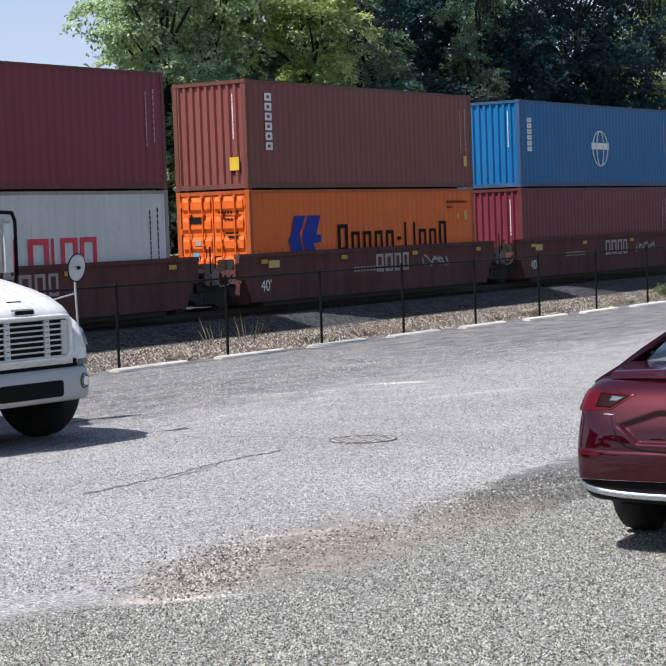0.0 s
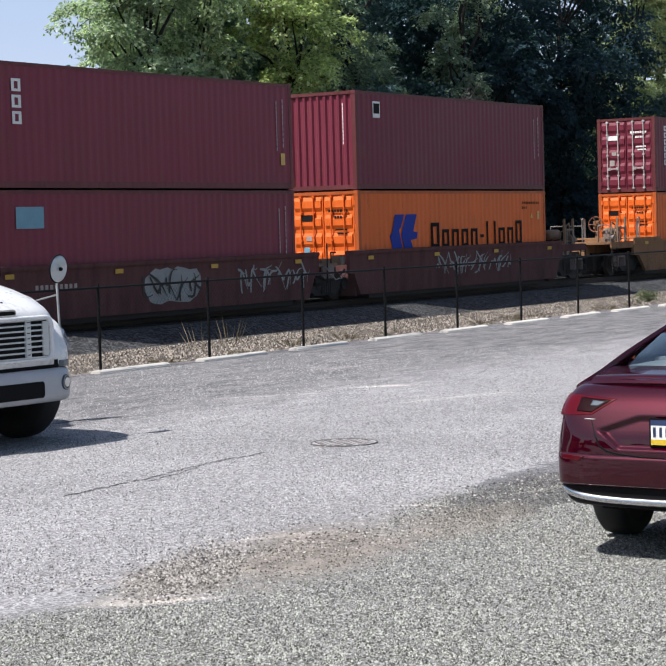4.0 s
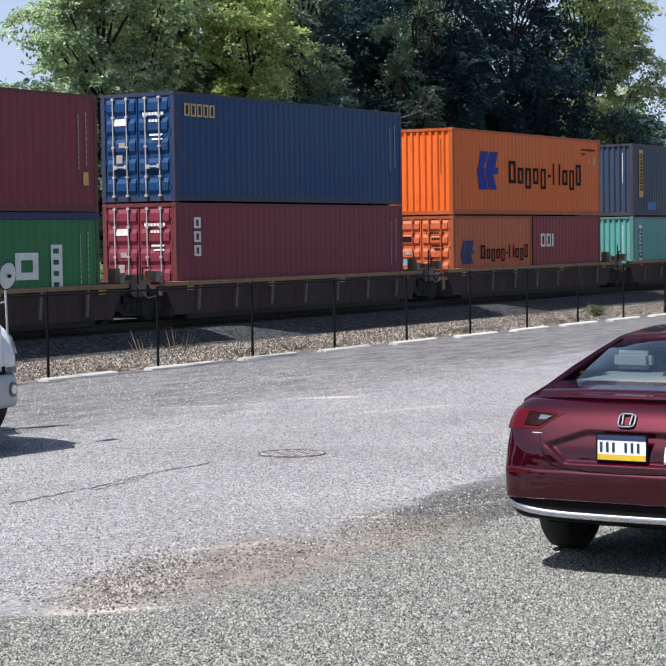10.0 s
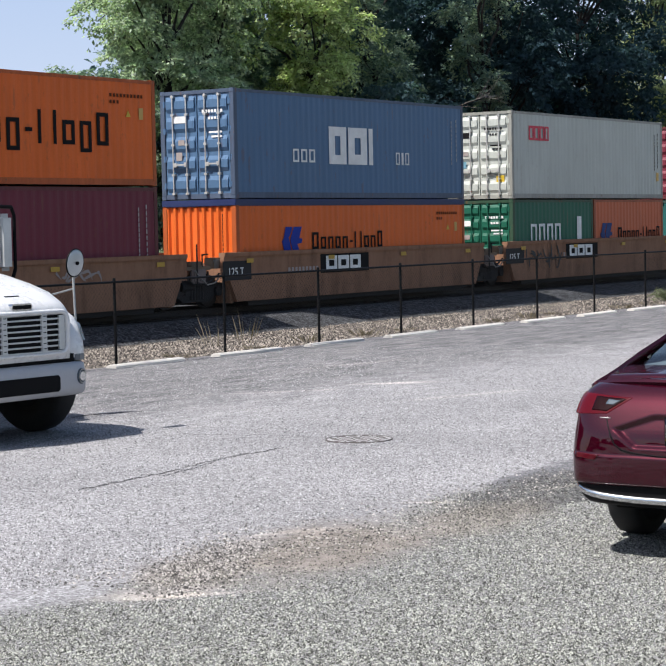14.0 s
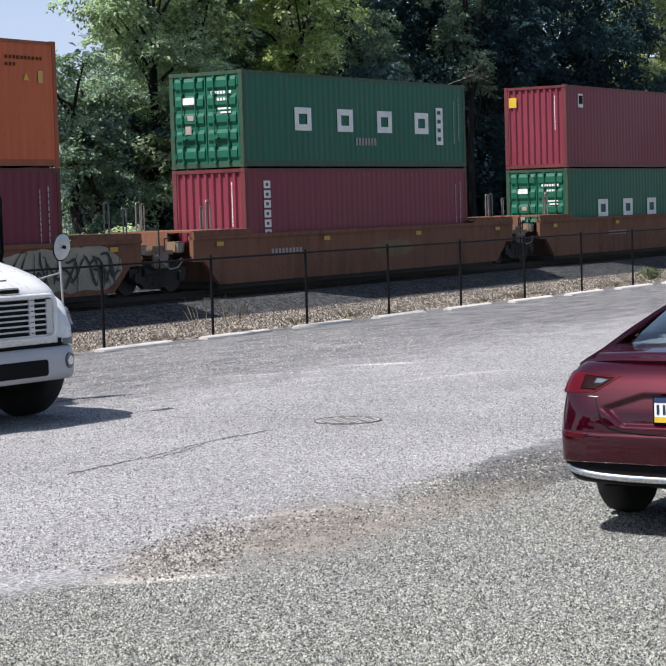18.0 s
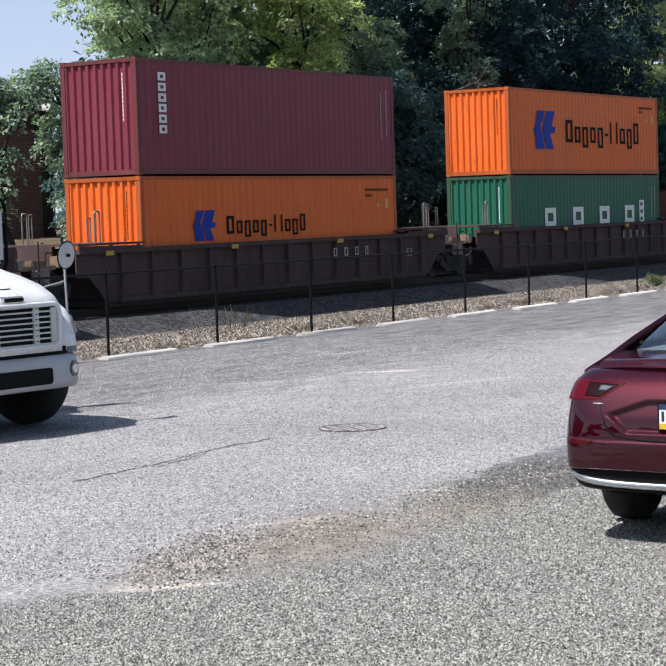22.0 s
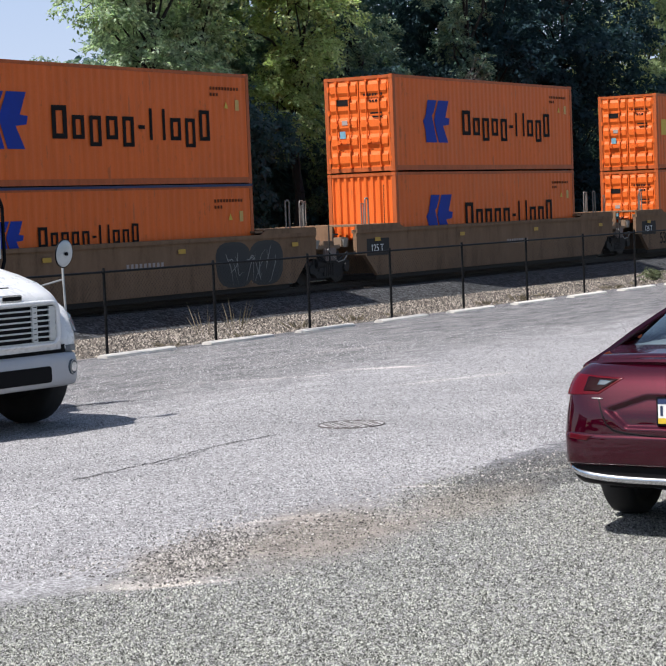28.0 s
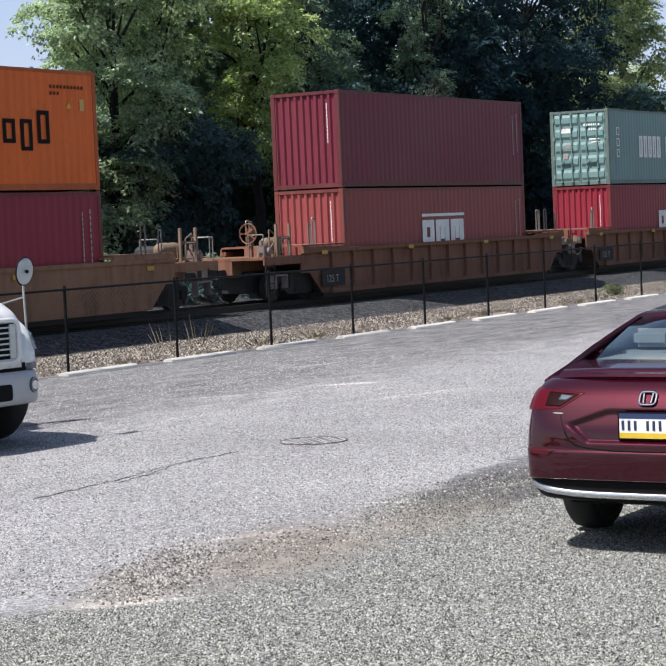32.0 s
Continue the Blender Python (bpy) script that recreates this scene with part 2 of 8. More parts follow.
def ellipse_mask(n, p, cx, cy, ax, ay, deg, soft, wob):
    """1 inside a blotch with a ragged rim, 0 outside."""
    m = n.node("ShaderNodeMapping")
    m.vector_type = 'TEXTURE'
    m.inputs["Location"].default_value = (cx, cy, 0)
    m.inputs["Rotation"].default_value = (0, 0, radians(deg))
    m.inputs["Scale"].default_value = (ax, ay, 1)
    n.link(p, m.inputs["Vector"])
    l = n.node("ShaderNodeVectorMath")
    l.operation = 'LENGTH'
    sep = n.node("ShaderNodeVectorMath")
    sep.operation = 'MULTIPLY'
    sep.inputs[1].default_value = (1, 1, 0)
    n.link(m.outputs[0], sep.inputs[0])
    n.link(sep.outputs[0], l.inputs[0])
    d = n.math('ADD', l.outputs["Value"], n.math('MULTIPLY', n.math('SUBTRACT', wob, 0.5), 1.1))
    return n.ramp(d, [(max(0.0, 0.8 - soft), 1.0), (0.8 + soft * 0.2, 0.0)])


def lot_tint(n, p, wob):
    """Stains of the lot, as a tint on whatever lies there: a dark apron, brown dirt washed over the broken edge, pale dust."""
    t = n.mix(n.math('MULTIPLY', ellipse_mask(n, p, 13.6, 6.75, 2.3, 0.74, 8, 0.08, wob), 0.95), (1.0, 1.0, 1.0), (0.50, 0.50, 0.52))
    for cx, cy, ax, ay, deg, k in ((10.2, 6.75, 1.75, 0.85, 12, 0.95), (11.7, 6.45, 1.3, 0.55, 8, 0.7), (9.0, 6.95, 0.75, 0.45, 35, 0.8)):
        t = n.mix(n.math('MULTIPLY', ellipse_mask(n, p, cx, cy, ax, ay, deg, 0.45, wob), k), t, (0.80, 0.735, 0.685))
    for cx, cy, ax, ay, deg, k in ((8.47, 6.58, 0.50, 0.10, -41, 1.0), (8.30, 6.85, 0.42, 0.20, -40, 0.35), (9.15, 7.00, 0.34, 0.16, 40, 0.40), (12.2, 7.12, 0.42, 0.08, -62, 0.6), (10.6, 7.3, 0.55, 0.10, -30, 0.5), (11.0, 6.6, 0.5, 0.06, -35, 0.35), (13.4, 6.6, 0.6, 0.07, -20, 0.4),
                                   (21.2, 12.9, 1.0, 0.20, -47, 0.75), (19.6, 13.6, 1.2, 0.14, -40, 0.45), (23.6, 15.3, 2.5, 0.18, -10, 0.4), (27.5, 16.6, 3.0, 0.12, -6, 0.45), (30.5, 17.2, 2.4, 0.10, -3, 0.6), (20.0, 11.2, 1.6, 0.2, -18, 0.3)):
        t = n.mix(n.math('MULTIPLY', ellipse_mask(n, p, cx, cy, ax, ay, deg, 0.5, wob), k), t, (1.95, 1.82, 1.70))
    return t


def lot_material():
    n = Nodes("worn_asphalt_and_gravel")
    p = n.geo.outputs["Position"]
    wob = n.math('ADD', n.noise(p, 1.3, 6, 0.65), n.math('MULTIPLY', n.math('SUBTRACT', n.noise(p, 11.0, 5, 0.7), 0.5), 0.45))
    # worn asphalt with pale stone showing
    cell = n.voronoi(p, 62.0, "Color")
    grain = n.ramp(cell, [(0.10, 0.05), (0.45, 0.24), (0.95, 0.66)])
    g2 = n.ramp(n.noise(p, 30, 4, 0.75), [(0.34, 0.12), (0.66, 0.47)])
    asphalt = n.mix(0.38, grain, g2)
    blot = n.ramp(n.noise(p, 0.35, 5, 0.6), [(0.3, 0.76), (0.7, 1.06)])
    asphalt = n.mix(1.0, asphalt, blot, 'MULTIPLY')
    asphalt = n.mix(1.0, asphalt, (0.945, 0.925, 0.94), 'MULTIPLY')
    # loose gravel towards the camera
    cellg = n.voronoi(p, 95.0, "Color")
    gravel = n.mix(1.0, n.ramp(cellg, [(0.1, 0.04), (0.5, 0.18), (0.95, 0.46)]), (0.90, 0.89, 0.88), 'MULTIPLY')
    sx = n.node("ShaderNodeSeparateXYZ")
    n.link(p, sx.inputs[0])
    line = n.math('ADD', sx.outputs[1], n.math('MULTIPLY', n.math('SUBTRACT', wob, 0.5), 1.3))
    near = n.ramp(n.math('MULTIPLY_ADD', line, -0.5, 3.95), [(0.35, 0.0), (0.45, 1.0)])
    col = n.mix(near, asphalt, gravel)
    # fine dirt washed smooth over the broken edge
    dirt = n.mix(1.0, n.mix(0.45, n.ramp(n.noise(p, 55, 5, 0.75), [(0.32, 0.05), (0.68, 0.45)]), n.ramp(n.noise(p, 5.0, 7, 0.75), [(0.40, 0.07), (0.60, 0.43)])), (1.0, 0.955, 0.91), 'MULTIPLY')
    for cx, cy, ax, ay, deg, k in ((10.2, 6.75, 1.75, 0.85, 12, 0.9), (11.7, 6.45, 1.3, 0.55, 8, 0.6), (8.55, 6.75, 0.62, 0.30, -30, 1.0), (9.0, 6.95, 0.75, 0.45, 35, 0.8)):
        col = n.mix(n.math('MULTIPLY', ellipse_mask(n, p, cx, cy, ax, ay, deg, 0.35, wob), k), col, dirt)
    col = n.mix(1.0, col, lot_tint(n, p, wob), 'MULTIPLY')
    # darker, less travelled stretch along the fence
    far = n.ramp(n.math('MULTIPLY_ADD', line, 0.25, -2.95), [(0.2, 0.0), (0.7, 0.85)])
    col = n.mix(far, col, n.mix(1.0, gravel, (0.68, 0.67, 0.69), 'MULTIPLY'))
    # long scuffs of loose chippings along the fence
    st = n.node("ShaderNodeVectorMath")
    st.operation = 'MULTIPLY'
    st.inputs[1].default_value = (0.8, 2.0, 1.0)
    n.link(p, st.inputs[0])
    scuff = n.ramp(n.noise(st.outputs[0], 1.6, 7, 0.72), [(0.38, (0.60, 0.60, 0.61)), (0.5, (1.0, 1.0, 1.0)), (0.62, (1.4, 1.37, 1.33))])
    zone = n.ramp(n.math('MULTIPLY_ADD', line, 0.1, -0.85), [(0.30, 0.1), (0.60, 1.0)])
    col = n.mix(zone, col, n.mix(1.0, col, scuff, 'MULTIPLY'))
    n.bump(n.math('ADD', n.voronoi(p, 60.0), n.noise(p, 80, 3)), 0.5, 0.010)
    return n.done(col, 0.88, 0.0, 0.25)


def ballast_material(name, tint, scale=17.0):
    n = Nodes(name)
    p = n.geo.outputs["Position"]
    c = n.ramp(n.voronoi(p, scale, "Color"), [(0.08, 0.04), (0.5, 0.21), (0.92, 0.56)])
    c = n.mix(1.0, c, n.ramp(n.noise(p, 0.6, 5), [(0.3, (0.75, 0.70, 0.62)), (0.7, (1.05, 1.0, 0.92))]), 'MULTIPLY')
    c = n.mix(1.0, c, tint, 'MULTIPLY')
    n.bump(n.voronoi(p, scale), 0.45, 0.03)
    return n.done(c, 0.9, 0.0, 0.2)


def soil_material():
    n = Nodes("dry_grassy_soil")
    p = n.geo.outputs["Position"]
    c = n.ramp(n.noise(p, 1.1, 6, 0.65), [(0.3, (0.05, 0.042, 0.022)), (0.55, (0.13, 0.10, 0.062)), (0.75, (0.20, 0.155, 0.105))])
    n.bump(n.noise(p, 9, 5), 0.8, 0.05)
    return n.done(c, 0.95, 0.0, 0.1)


def strip(name, xs, ys, material, label, category):
    verts, faces = [], []
    for x in xs:
        for y in ys:
            verts.append((x, y, ground_height(x, y) + (0.03 * noise.noise((x * 0.9, y * 0.9, 3)) if 19.2 < y < 27.6 or y > 35 else 0.0)))
    w = len(ys)
    for i in range(len(xs) - 1):
        for j in range(w - 1):
            a = i * w + j
            faces.append((a, a + w, a + w + 1, a + 1))
    me = bpy.data.meshes.new(name)
    me.from_pydata(verts, [], faces)
    me.materials.append(material)
    return tagged(new(name, smooth(me)), label, category, kind="structure")


M_LOT = lot_material()
# Dark blue tint puts the train's shadow into the ballast colour.
M_BALLAST = ballast_material("shadow_tinted_ballast", (0.215, 0.235, 0.275), 16.0)
M_BANKGRAVEL = ballast_material("brownish_bank_gravel", (0.56, 0.50, 0.455), 12.0)
XS = [-300, -100, -30] + [k * 1.0 for k in range(-10, 121)] + [140, 200, 400, 900]
strip("ground", [-300, -60, 0, 30, 60, 120, 300, 900], [-300, -60, -10, 0, 6, 12, 18.55], M_LOT, "worn grey asphalt and gravel parking lot with dirt patches", "parking lot")
strip("gravel_bank", XS, [18.55, 18.9, 19.4, 20.2, 21.2, 22.0, 23.2, 24.5, 26.0, 27.0], M_BANKGRAVEL, "gravel bank sloping down from the fence to the ditch", "gravel")
# Strip begins near the shadow's edge and darkens the ground past the track too.
strip("ballast_bed", XS, [27.0, 27.5, 27.9, 28.25, 28.6, 28.95, 30.0, 32.0, 34.2, 35.6, 36.4, 38.0], M_BALLAST, "crushed stone ballast in the ditch and under the track, tinted shadow-dark", "ballast")
strip("wasteland", XS, [38.0, 40, 43, 46.0, 58, 70, 200, 900], soil_material(), "dry weedy ground rising behind the track", "ground")

for yy in (TRACK_Y - 0.7175, TRACK_Y + 0.7175):
    bm = bmesh.new()
    bm_prism(bm, [(yy - 0.07, RAIL_Z - 0.172), (yy + 0.07, RAIL_Z - 0.172), (yy + 0.012, RAIL_Z - 0.13), (yy + 0.012, RAIL_Z - 0.04), (yy + 0.037, RAIL_Z - 0.03), (yy + 0.037, RAIL_Z),
                  (yy - 0.037, RAIL_Z), (yy - 0.037, RAIL_Z - 0.03), (yy - 0.012, RAIL_Z - 0.04), (yy - 0.012, RAIL_Z - 0.13)], 0, -200, 400)
    tagged(new("rail", to_mesh("rail", bm, M_RAIL)), "rusty steel rail of the track under the train", "rail", "rails of the track", "structure")
M_TIE = plain("weathered_tie_wood", (0.036, 0.029, 0.025), 0.9, 0.0, 0.4, 5)


def tie_mesh():
    return to_mesh("sleeper", boxes((-0.115, -1.3, -0.17, 0.115, 1.3, 0.0)), M_TIE, bevel=0.01)


for k in range(170):
    ob = new("sleeper", shared("sleeper", tie_mesh))
    ob.location = (14 + k * 0.55, TRACK_Y, RAIL_Z - 0.174)
    tagged(ob, "weathered dark wooden sleeper under the rails", "sleeper", "sleepers of the track", "structure")


# ---- containers ----
CW = 2.438


def corrugated(length, z0, z1, pitch, depth, flat):
    """Outline of a trapezoid-corrugated sheet along x in [0, length], recessed towards +y."""
    n = max(2, int(round(length / pitch)))
    q = length / n
    pts = [(0.0, 0.0)]
    for k in range(n):
        a = k * q
        s = q * (1 - 2 * flat) / 2
        pts += [(a + q * flat * 0.5, 0.0), (a + q * flat * 0.5 + s, depth), (a + q * flat * 1.5 + s, depth), (a + q * flat * 1.5 + 2 * s, 0.0)]
    pts.append((length, 0.0))
    return pts


def sheet(pts, z0, z1, place):
    bm = bmesh.new()
    lo = [bm.verts.new(place(u, d, z0)) for u, d in pts]
    hi = [bm.verts.new(place(u, d, z1)) for u, d in pts]
    for k in range(len(pts) - 1):
        bm.faces.new((lo[k], lo[k + 1], hi[k + 1], hi[k]))
    return bm


def door_leaf(w, h, mat):
    """One stamped door leaf, its face at x = 0 looking to -x, in y from 0 to w, z from 0 to h: level swages with sloping flanks."""
    bm = bmesh.new()
    rows = 5
    levels = [(0.0, 0.0)]
    for r in range(rows):
        za, zb = h * (r + 0.10) / rows, h * (r + 0.90) / rows
        f = (zb - za) * 0.26
        levels += [(za, 0.0), (za + f, -0.045), (zb - f, -0.045), (zb, 0.0)]
    levels.append((h, 0.0))
    cols = ((0.018, 0.0), (0.068, 0.0), (0.074, 1.0), (w - 0.074, 1.0), (w - 0.068, 0.0), (w - 0.018, 0.0))
    rings = [[(0.05, cols[0][0], z)] + [(x * q, y, z) for y, q in cols] + [(0.05, cols[-1][0], z)] for z, x in levels]
    bm_loft(bm, rings)
    return to_mesh("door", bm, mat)


def rod_mesh(h, mat):
    bm = bmesh.new()
    bm_tube(bm, (-0.075, 0, 0.0), (-0.075, 0, h), 0.021, 6)
    for z in (0.03, h * 0.20, h * 0.50, h * 0.80, h - 0.05):
        bm_box(bm, -0.098, -0.045, z - 0.028, 0.0, 0.045, z + 0.028)
    return to_mesh("lock_rod", bm, mat)


def handle_mesh(mat):
    bm = bmesh.new()
    bm_box(bm, -0.115, -0.02, -0.02, -0.085, 0.36, 0.02)
    bm_box(bm, -0.115, 0.28, -0.06, -0.01, 0.38, 0.05)
    bm_box(bm, -0.11, -0.05, -0.05, -0.05, 0.03, 0.06)
    return to_mesh("handle", bm, mat)


def hinge_mesh(mat):
    return to_mesh("hinge", boxes((-0.03, -0.05, -0.075, 0.02, 0.05, 0.075), (-0.045, -0.015, -0.085, -0.015, 0.015, 0.085)), mat)


def casting_mesh(mat):
    bm = bmesh.new()
    bm_box(bm, -0.089, -0.081, -0.059, 0.089, 0.081, 0.059)
    return to_mesh("corner_casting", bm, mat, bevel=0.012)


def bars_decal(rects, material):
    """Raised-paint rectangles on the near side: (x0, z0, x1, z1)."""
    bm = bmesh.new()
    for x0, z0, x1, z1 in rects:
        bm_box(bm, x0, -0.006, z0, x1, 0.0, z1)
    return to_mesh("marking", bm, material)


def word_rects(widths, x, z, h, gap=0.22, stem=0.24, low=None, tall=None, forms=""):
    """A word shown as plain bars. widths: by height, 0 is a space. forms: o a hollow block, b one bar, m three bars under a cap, s a solid block."""
    out = []
    for k, w in enumerate(widths):
        if w == 0:
            x += h * 0.5
            continue
        wd, s = w * h, stem * h * min(1.0, max(0.5, w))
        top = z + h * (tall[k] if tall else 1.0)
        bot = z + h * (low[k] if low else 0.0)
        form = forms[k] if forms else ("b" if w < 0.4 else "o")
        b = min(s * 0.85, (top - bot) * 0.3)
        if form == "b":
            out.append([(x, bot, x + min(wd, s), top)] if forms else [(x, bot, x + wd, top)])
        elif form == "s":
            out.append([(x, bot, x + wd, top)])
        elif form == "m":
            out.append([(x, bot, x + s, top), (x + (wd - s) / 2, bot + (top - bot) * 0.2, x + (wd + s) / 2, top - b), (x + wd - s, bot, x + wd, top), (x + s, top - b, x + wd - s, top)])
        else:
            out.append([(x, bot, x + s, top), (x + wd - s, bot, x + wd, top), (x + s, bot, x + wd - s, bot + b), (x + s, top - b, x + wd - s, top)])
        x += wd + gap * h
    return out


def arrow_logo(cx, cz, sx, sz, parent, material):
    """The blue slanted arrow emblem, as two plain leaning flags."""
    bm = bmesh.new()
    for pts in (((-0.62, 0.0), (-0.50, 0.22), (-0.38, 1.0), (0.03, 1.0), (-0.12, 0.42), (-0.21, 0.28), (0.0, -1.0), (-0.50, -1.0), (-0.52, -0.45)),
                ((0.11, 1.0), (0.60, 1.0), (0.42, 0.20), (0.62, 0.16), (0.58, -0.14), (0.30, -0.20), (0.52, -1.0), (0.08, -1.0), (-0.11, 0.06), (-0.03, 0.42))):
        bm_prism(bm, [(cx + u * sx, cz + v * sz) for u, v in pts], 1, -0.006, 0.0)
    ob = part("emblem", bm, material, parent, "blue arrow emblem painted on the side")
    ob.location.y = -CW / 2 - 0.001
    return ob


def put_marks(rects, material, parent, label, name="marking"):
    ob = part(name, bars_decal(rects, material), None, parent, label)
    ob.location.y = -CW / 2 - 0.001
    if len(rects) > 1:
        ob["kind"] = "stuff"
    return ob


def put_word(letters, material, parent, label, lift=0.0, y=-CW / 2 - 0.001):
    """One part for each letter of a word that is shown in plain bars."""
    for rects in letters:
        ob = part("letter", bars_decal(rects, material), None, parent, label)
        ob.location.y = y - lift


def end_marks(rects, material, parent, label):
    """Marks on the end that looks to -x: (y0, z0, y1, z1), y from the near side."""
    bm = bmesh.new()
    for y0, z0, y1, z1 in rects:
        bm_box(bm, -0.006, y0 - CW / 2, z0, 0.0, y1 - CW / 2, z1)
    return bm


HAPAG_W = [0.68, 0.55, 0.55, 0.55, 0.55, 0.30, 0.42, 0.16, 0.55, 0.52, 0.55]
HAPAG_T = [1.0, 0.72, 0.72, 0.72, 0.72, 0.46, 1.0, 1.0, 0.72, 0.72, 1.0]
HAPAG_B = [0.0, 0.0, -0.22, 0.0, -0.22, 0.34, 0.0, 0.0, 0.0, -0.22, 0.0]


def container(label, color, length=12.192, height=2.896, end="wall", marks=(), group="containers on the train"):
    """A shipping container: origin at the middle of its base, doors or wall on the -x end, the near side at -y."""
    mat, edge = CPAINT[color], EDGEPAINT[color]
    ob = new("shipping_container")
    tagged(ob, label, "shipping container", group)
    hl, hw = length / 2, CW / 2
    key = (color, length, height)

    def side():
        pts = corrugated(length - 0.30, 0, 0, 0.278, 0.0085, 0.22)
        return to_mesh("side_panel", sheet(pts, 0.16, height - 0.09, lambda u, d, z: (u - hl + 0.15, -hw + 0.012 + d, z)), mat)

    a = part("side_panel", shared(("side",) + key, side), None, ob)
    b = part("side_panel", shared(("side",) + key, side), None, ob)
    b.matrix_basis = pose(0, 0, 0, 0, 0, 180)

    def endwall():
        pts = corrugated(CW - 0.30, 0, 0, 0.245, 0.055, 0.32)
        return to_mesh("end_panel", sheet(pts, 0.14, height - 0.10, lambda u, d, z: (-hl + 0.02 + d, hw - 0.15 - u, z)), mat)

    e = part("end_panel", shared(("end",) + key, endwall), None, ob)
    e.matrix_basis = pose(0, 0, 0, 0, 0, 180)
    if end == "wall":
        part("end_panel", shared(("end",) + key, endwall), None, ob)
    else:
        w, h = (CW - 0.30) / 2, height - 0.25
        rod = mat if color in ("orange", "orange_old", "green", "lime", "teal", "seafoam") else M_ROD
        for k in (0, 1):
            d = part("door", shared(("door",) + key, lambda: door_leaf(w, h, mat)), None, ob)
            d.location = (-hl + 0.03, -hw + 0.15 + k * w, 0.14)
            for y in (w * 0.30, w * 0.72):
                r = part("lock_rod", shared(("rod", height, rod.name), lambda: rod_mesh(h, rod)), None, d)
                r.location = (0, y, 0)
            hd = part("handle", shared(("handle", rod.name), lambda: handle_mesh(rod)), None, d)
            hd.location = (0, w * 0.34, h * 0.30)
            for q in (0.09, 0.36, 0.64, 0.91):
                g = part("hinge", shared(("hinge", color), lambda: hinge_mesh(mat)), None, d)
                g.location = (0.0, 0.0 if k == 0 else w, h * q)

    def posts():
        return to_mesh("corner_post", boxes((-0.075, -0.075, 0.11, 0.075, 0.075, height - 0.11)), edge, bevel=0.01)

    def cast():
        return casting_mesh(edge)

    for sx in (-1, 1):
        for sy in (-1, 1):
            c = part("corner_post", shared(("post", color, height), posts), None, ob)
            c.location = (sx * (hl - 0.077), sy * (hw - 0.077), 0)
            for z in (0.059, height - 0.059):
                k = part("corner_casting", shared(("casting", color), cast), None, ob)
                k.location = (sx * (hl - 0.089), sy * (hw - 0.081), z)

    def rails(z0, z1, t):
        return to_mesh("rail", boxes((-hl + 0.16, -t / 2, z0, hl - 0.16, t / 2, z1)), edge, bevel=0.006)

    for sy in (-1, 1):
        c = part("top_rail", shared(("tr",) + key, lambda: rails(height - 0.10, height - 0.015, 0.06)), None, ob)
        c.location.y = sy * (hw - 0.032)
        c = part("bottom_rail", shared(("br",) + key, lambda: rails(0.02, 0.17, 0.06)), None, ob)
        c.location.y = sy * (hw - 0.032)

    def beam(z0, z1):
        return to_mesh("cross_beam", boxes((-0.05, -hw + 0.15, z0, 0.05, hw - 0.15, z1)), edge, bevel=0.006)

    for sx in (-1, 1):
        c = part("header", shared(("hd", color, height), lambda: beam(height - 0.115, height - 0.012)), None, ob)
        c.location.x = sx * (hl - 0.055)
        c = part("sill", shared(("sl", color, height), lambda: beam(0.015, 0.15)), None, ob)
        c.location.x = sx * (hl - 0.055)

    def roof():
        pts = corrugated(length - 0.3, 0, 0, 0.42, 0.02, 0.25)
        bm = bmesh.new()
        lo = [bm.verts.new((u - hl + 0.15, -hw + 0.05, height - 0.02 - d)) for u, d in pts]
        hi = [bm.verts.new((u - hl + 0.15, hw - 0.05, height - 0.02 - d)) for u, d in pts]
        for k in range(len(pts) - 1):
            bm.faces.new((lo[k], lo[k + 1], hi[k + 1], hi[k]))
        return to_mesh("roof", bm, mat)

    part("roof", shared(("roof",) + key, roof), None, ob)
    part("floor", shared(("floor", length), lambda: to_mesh("floor", boxes((-hl + 0.12, -hw + 0.08, 0.06, hl - 0.12, hw - 0.08, 0.13)), M_DARKSTEEL)), None, ob)
    dress(ob, length, height, end, marks, color)
    return ob


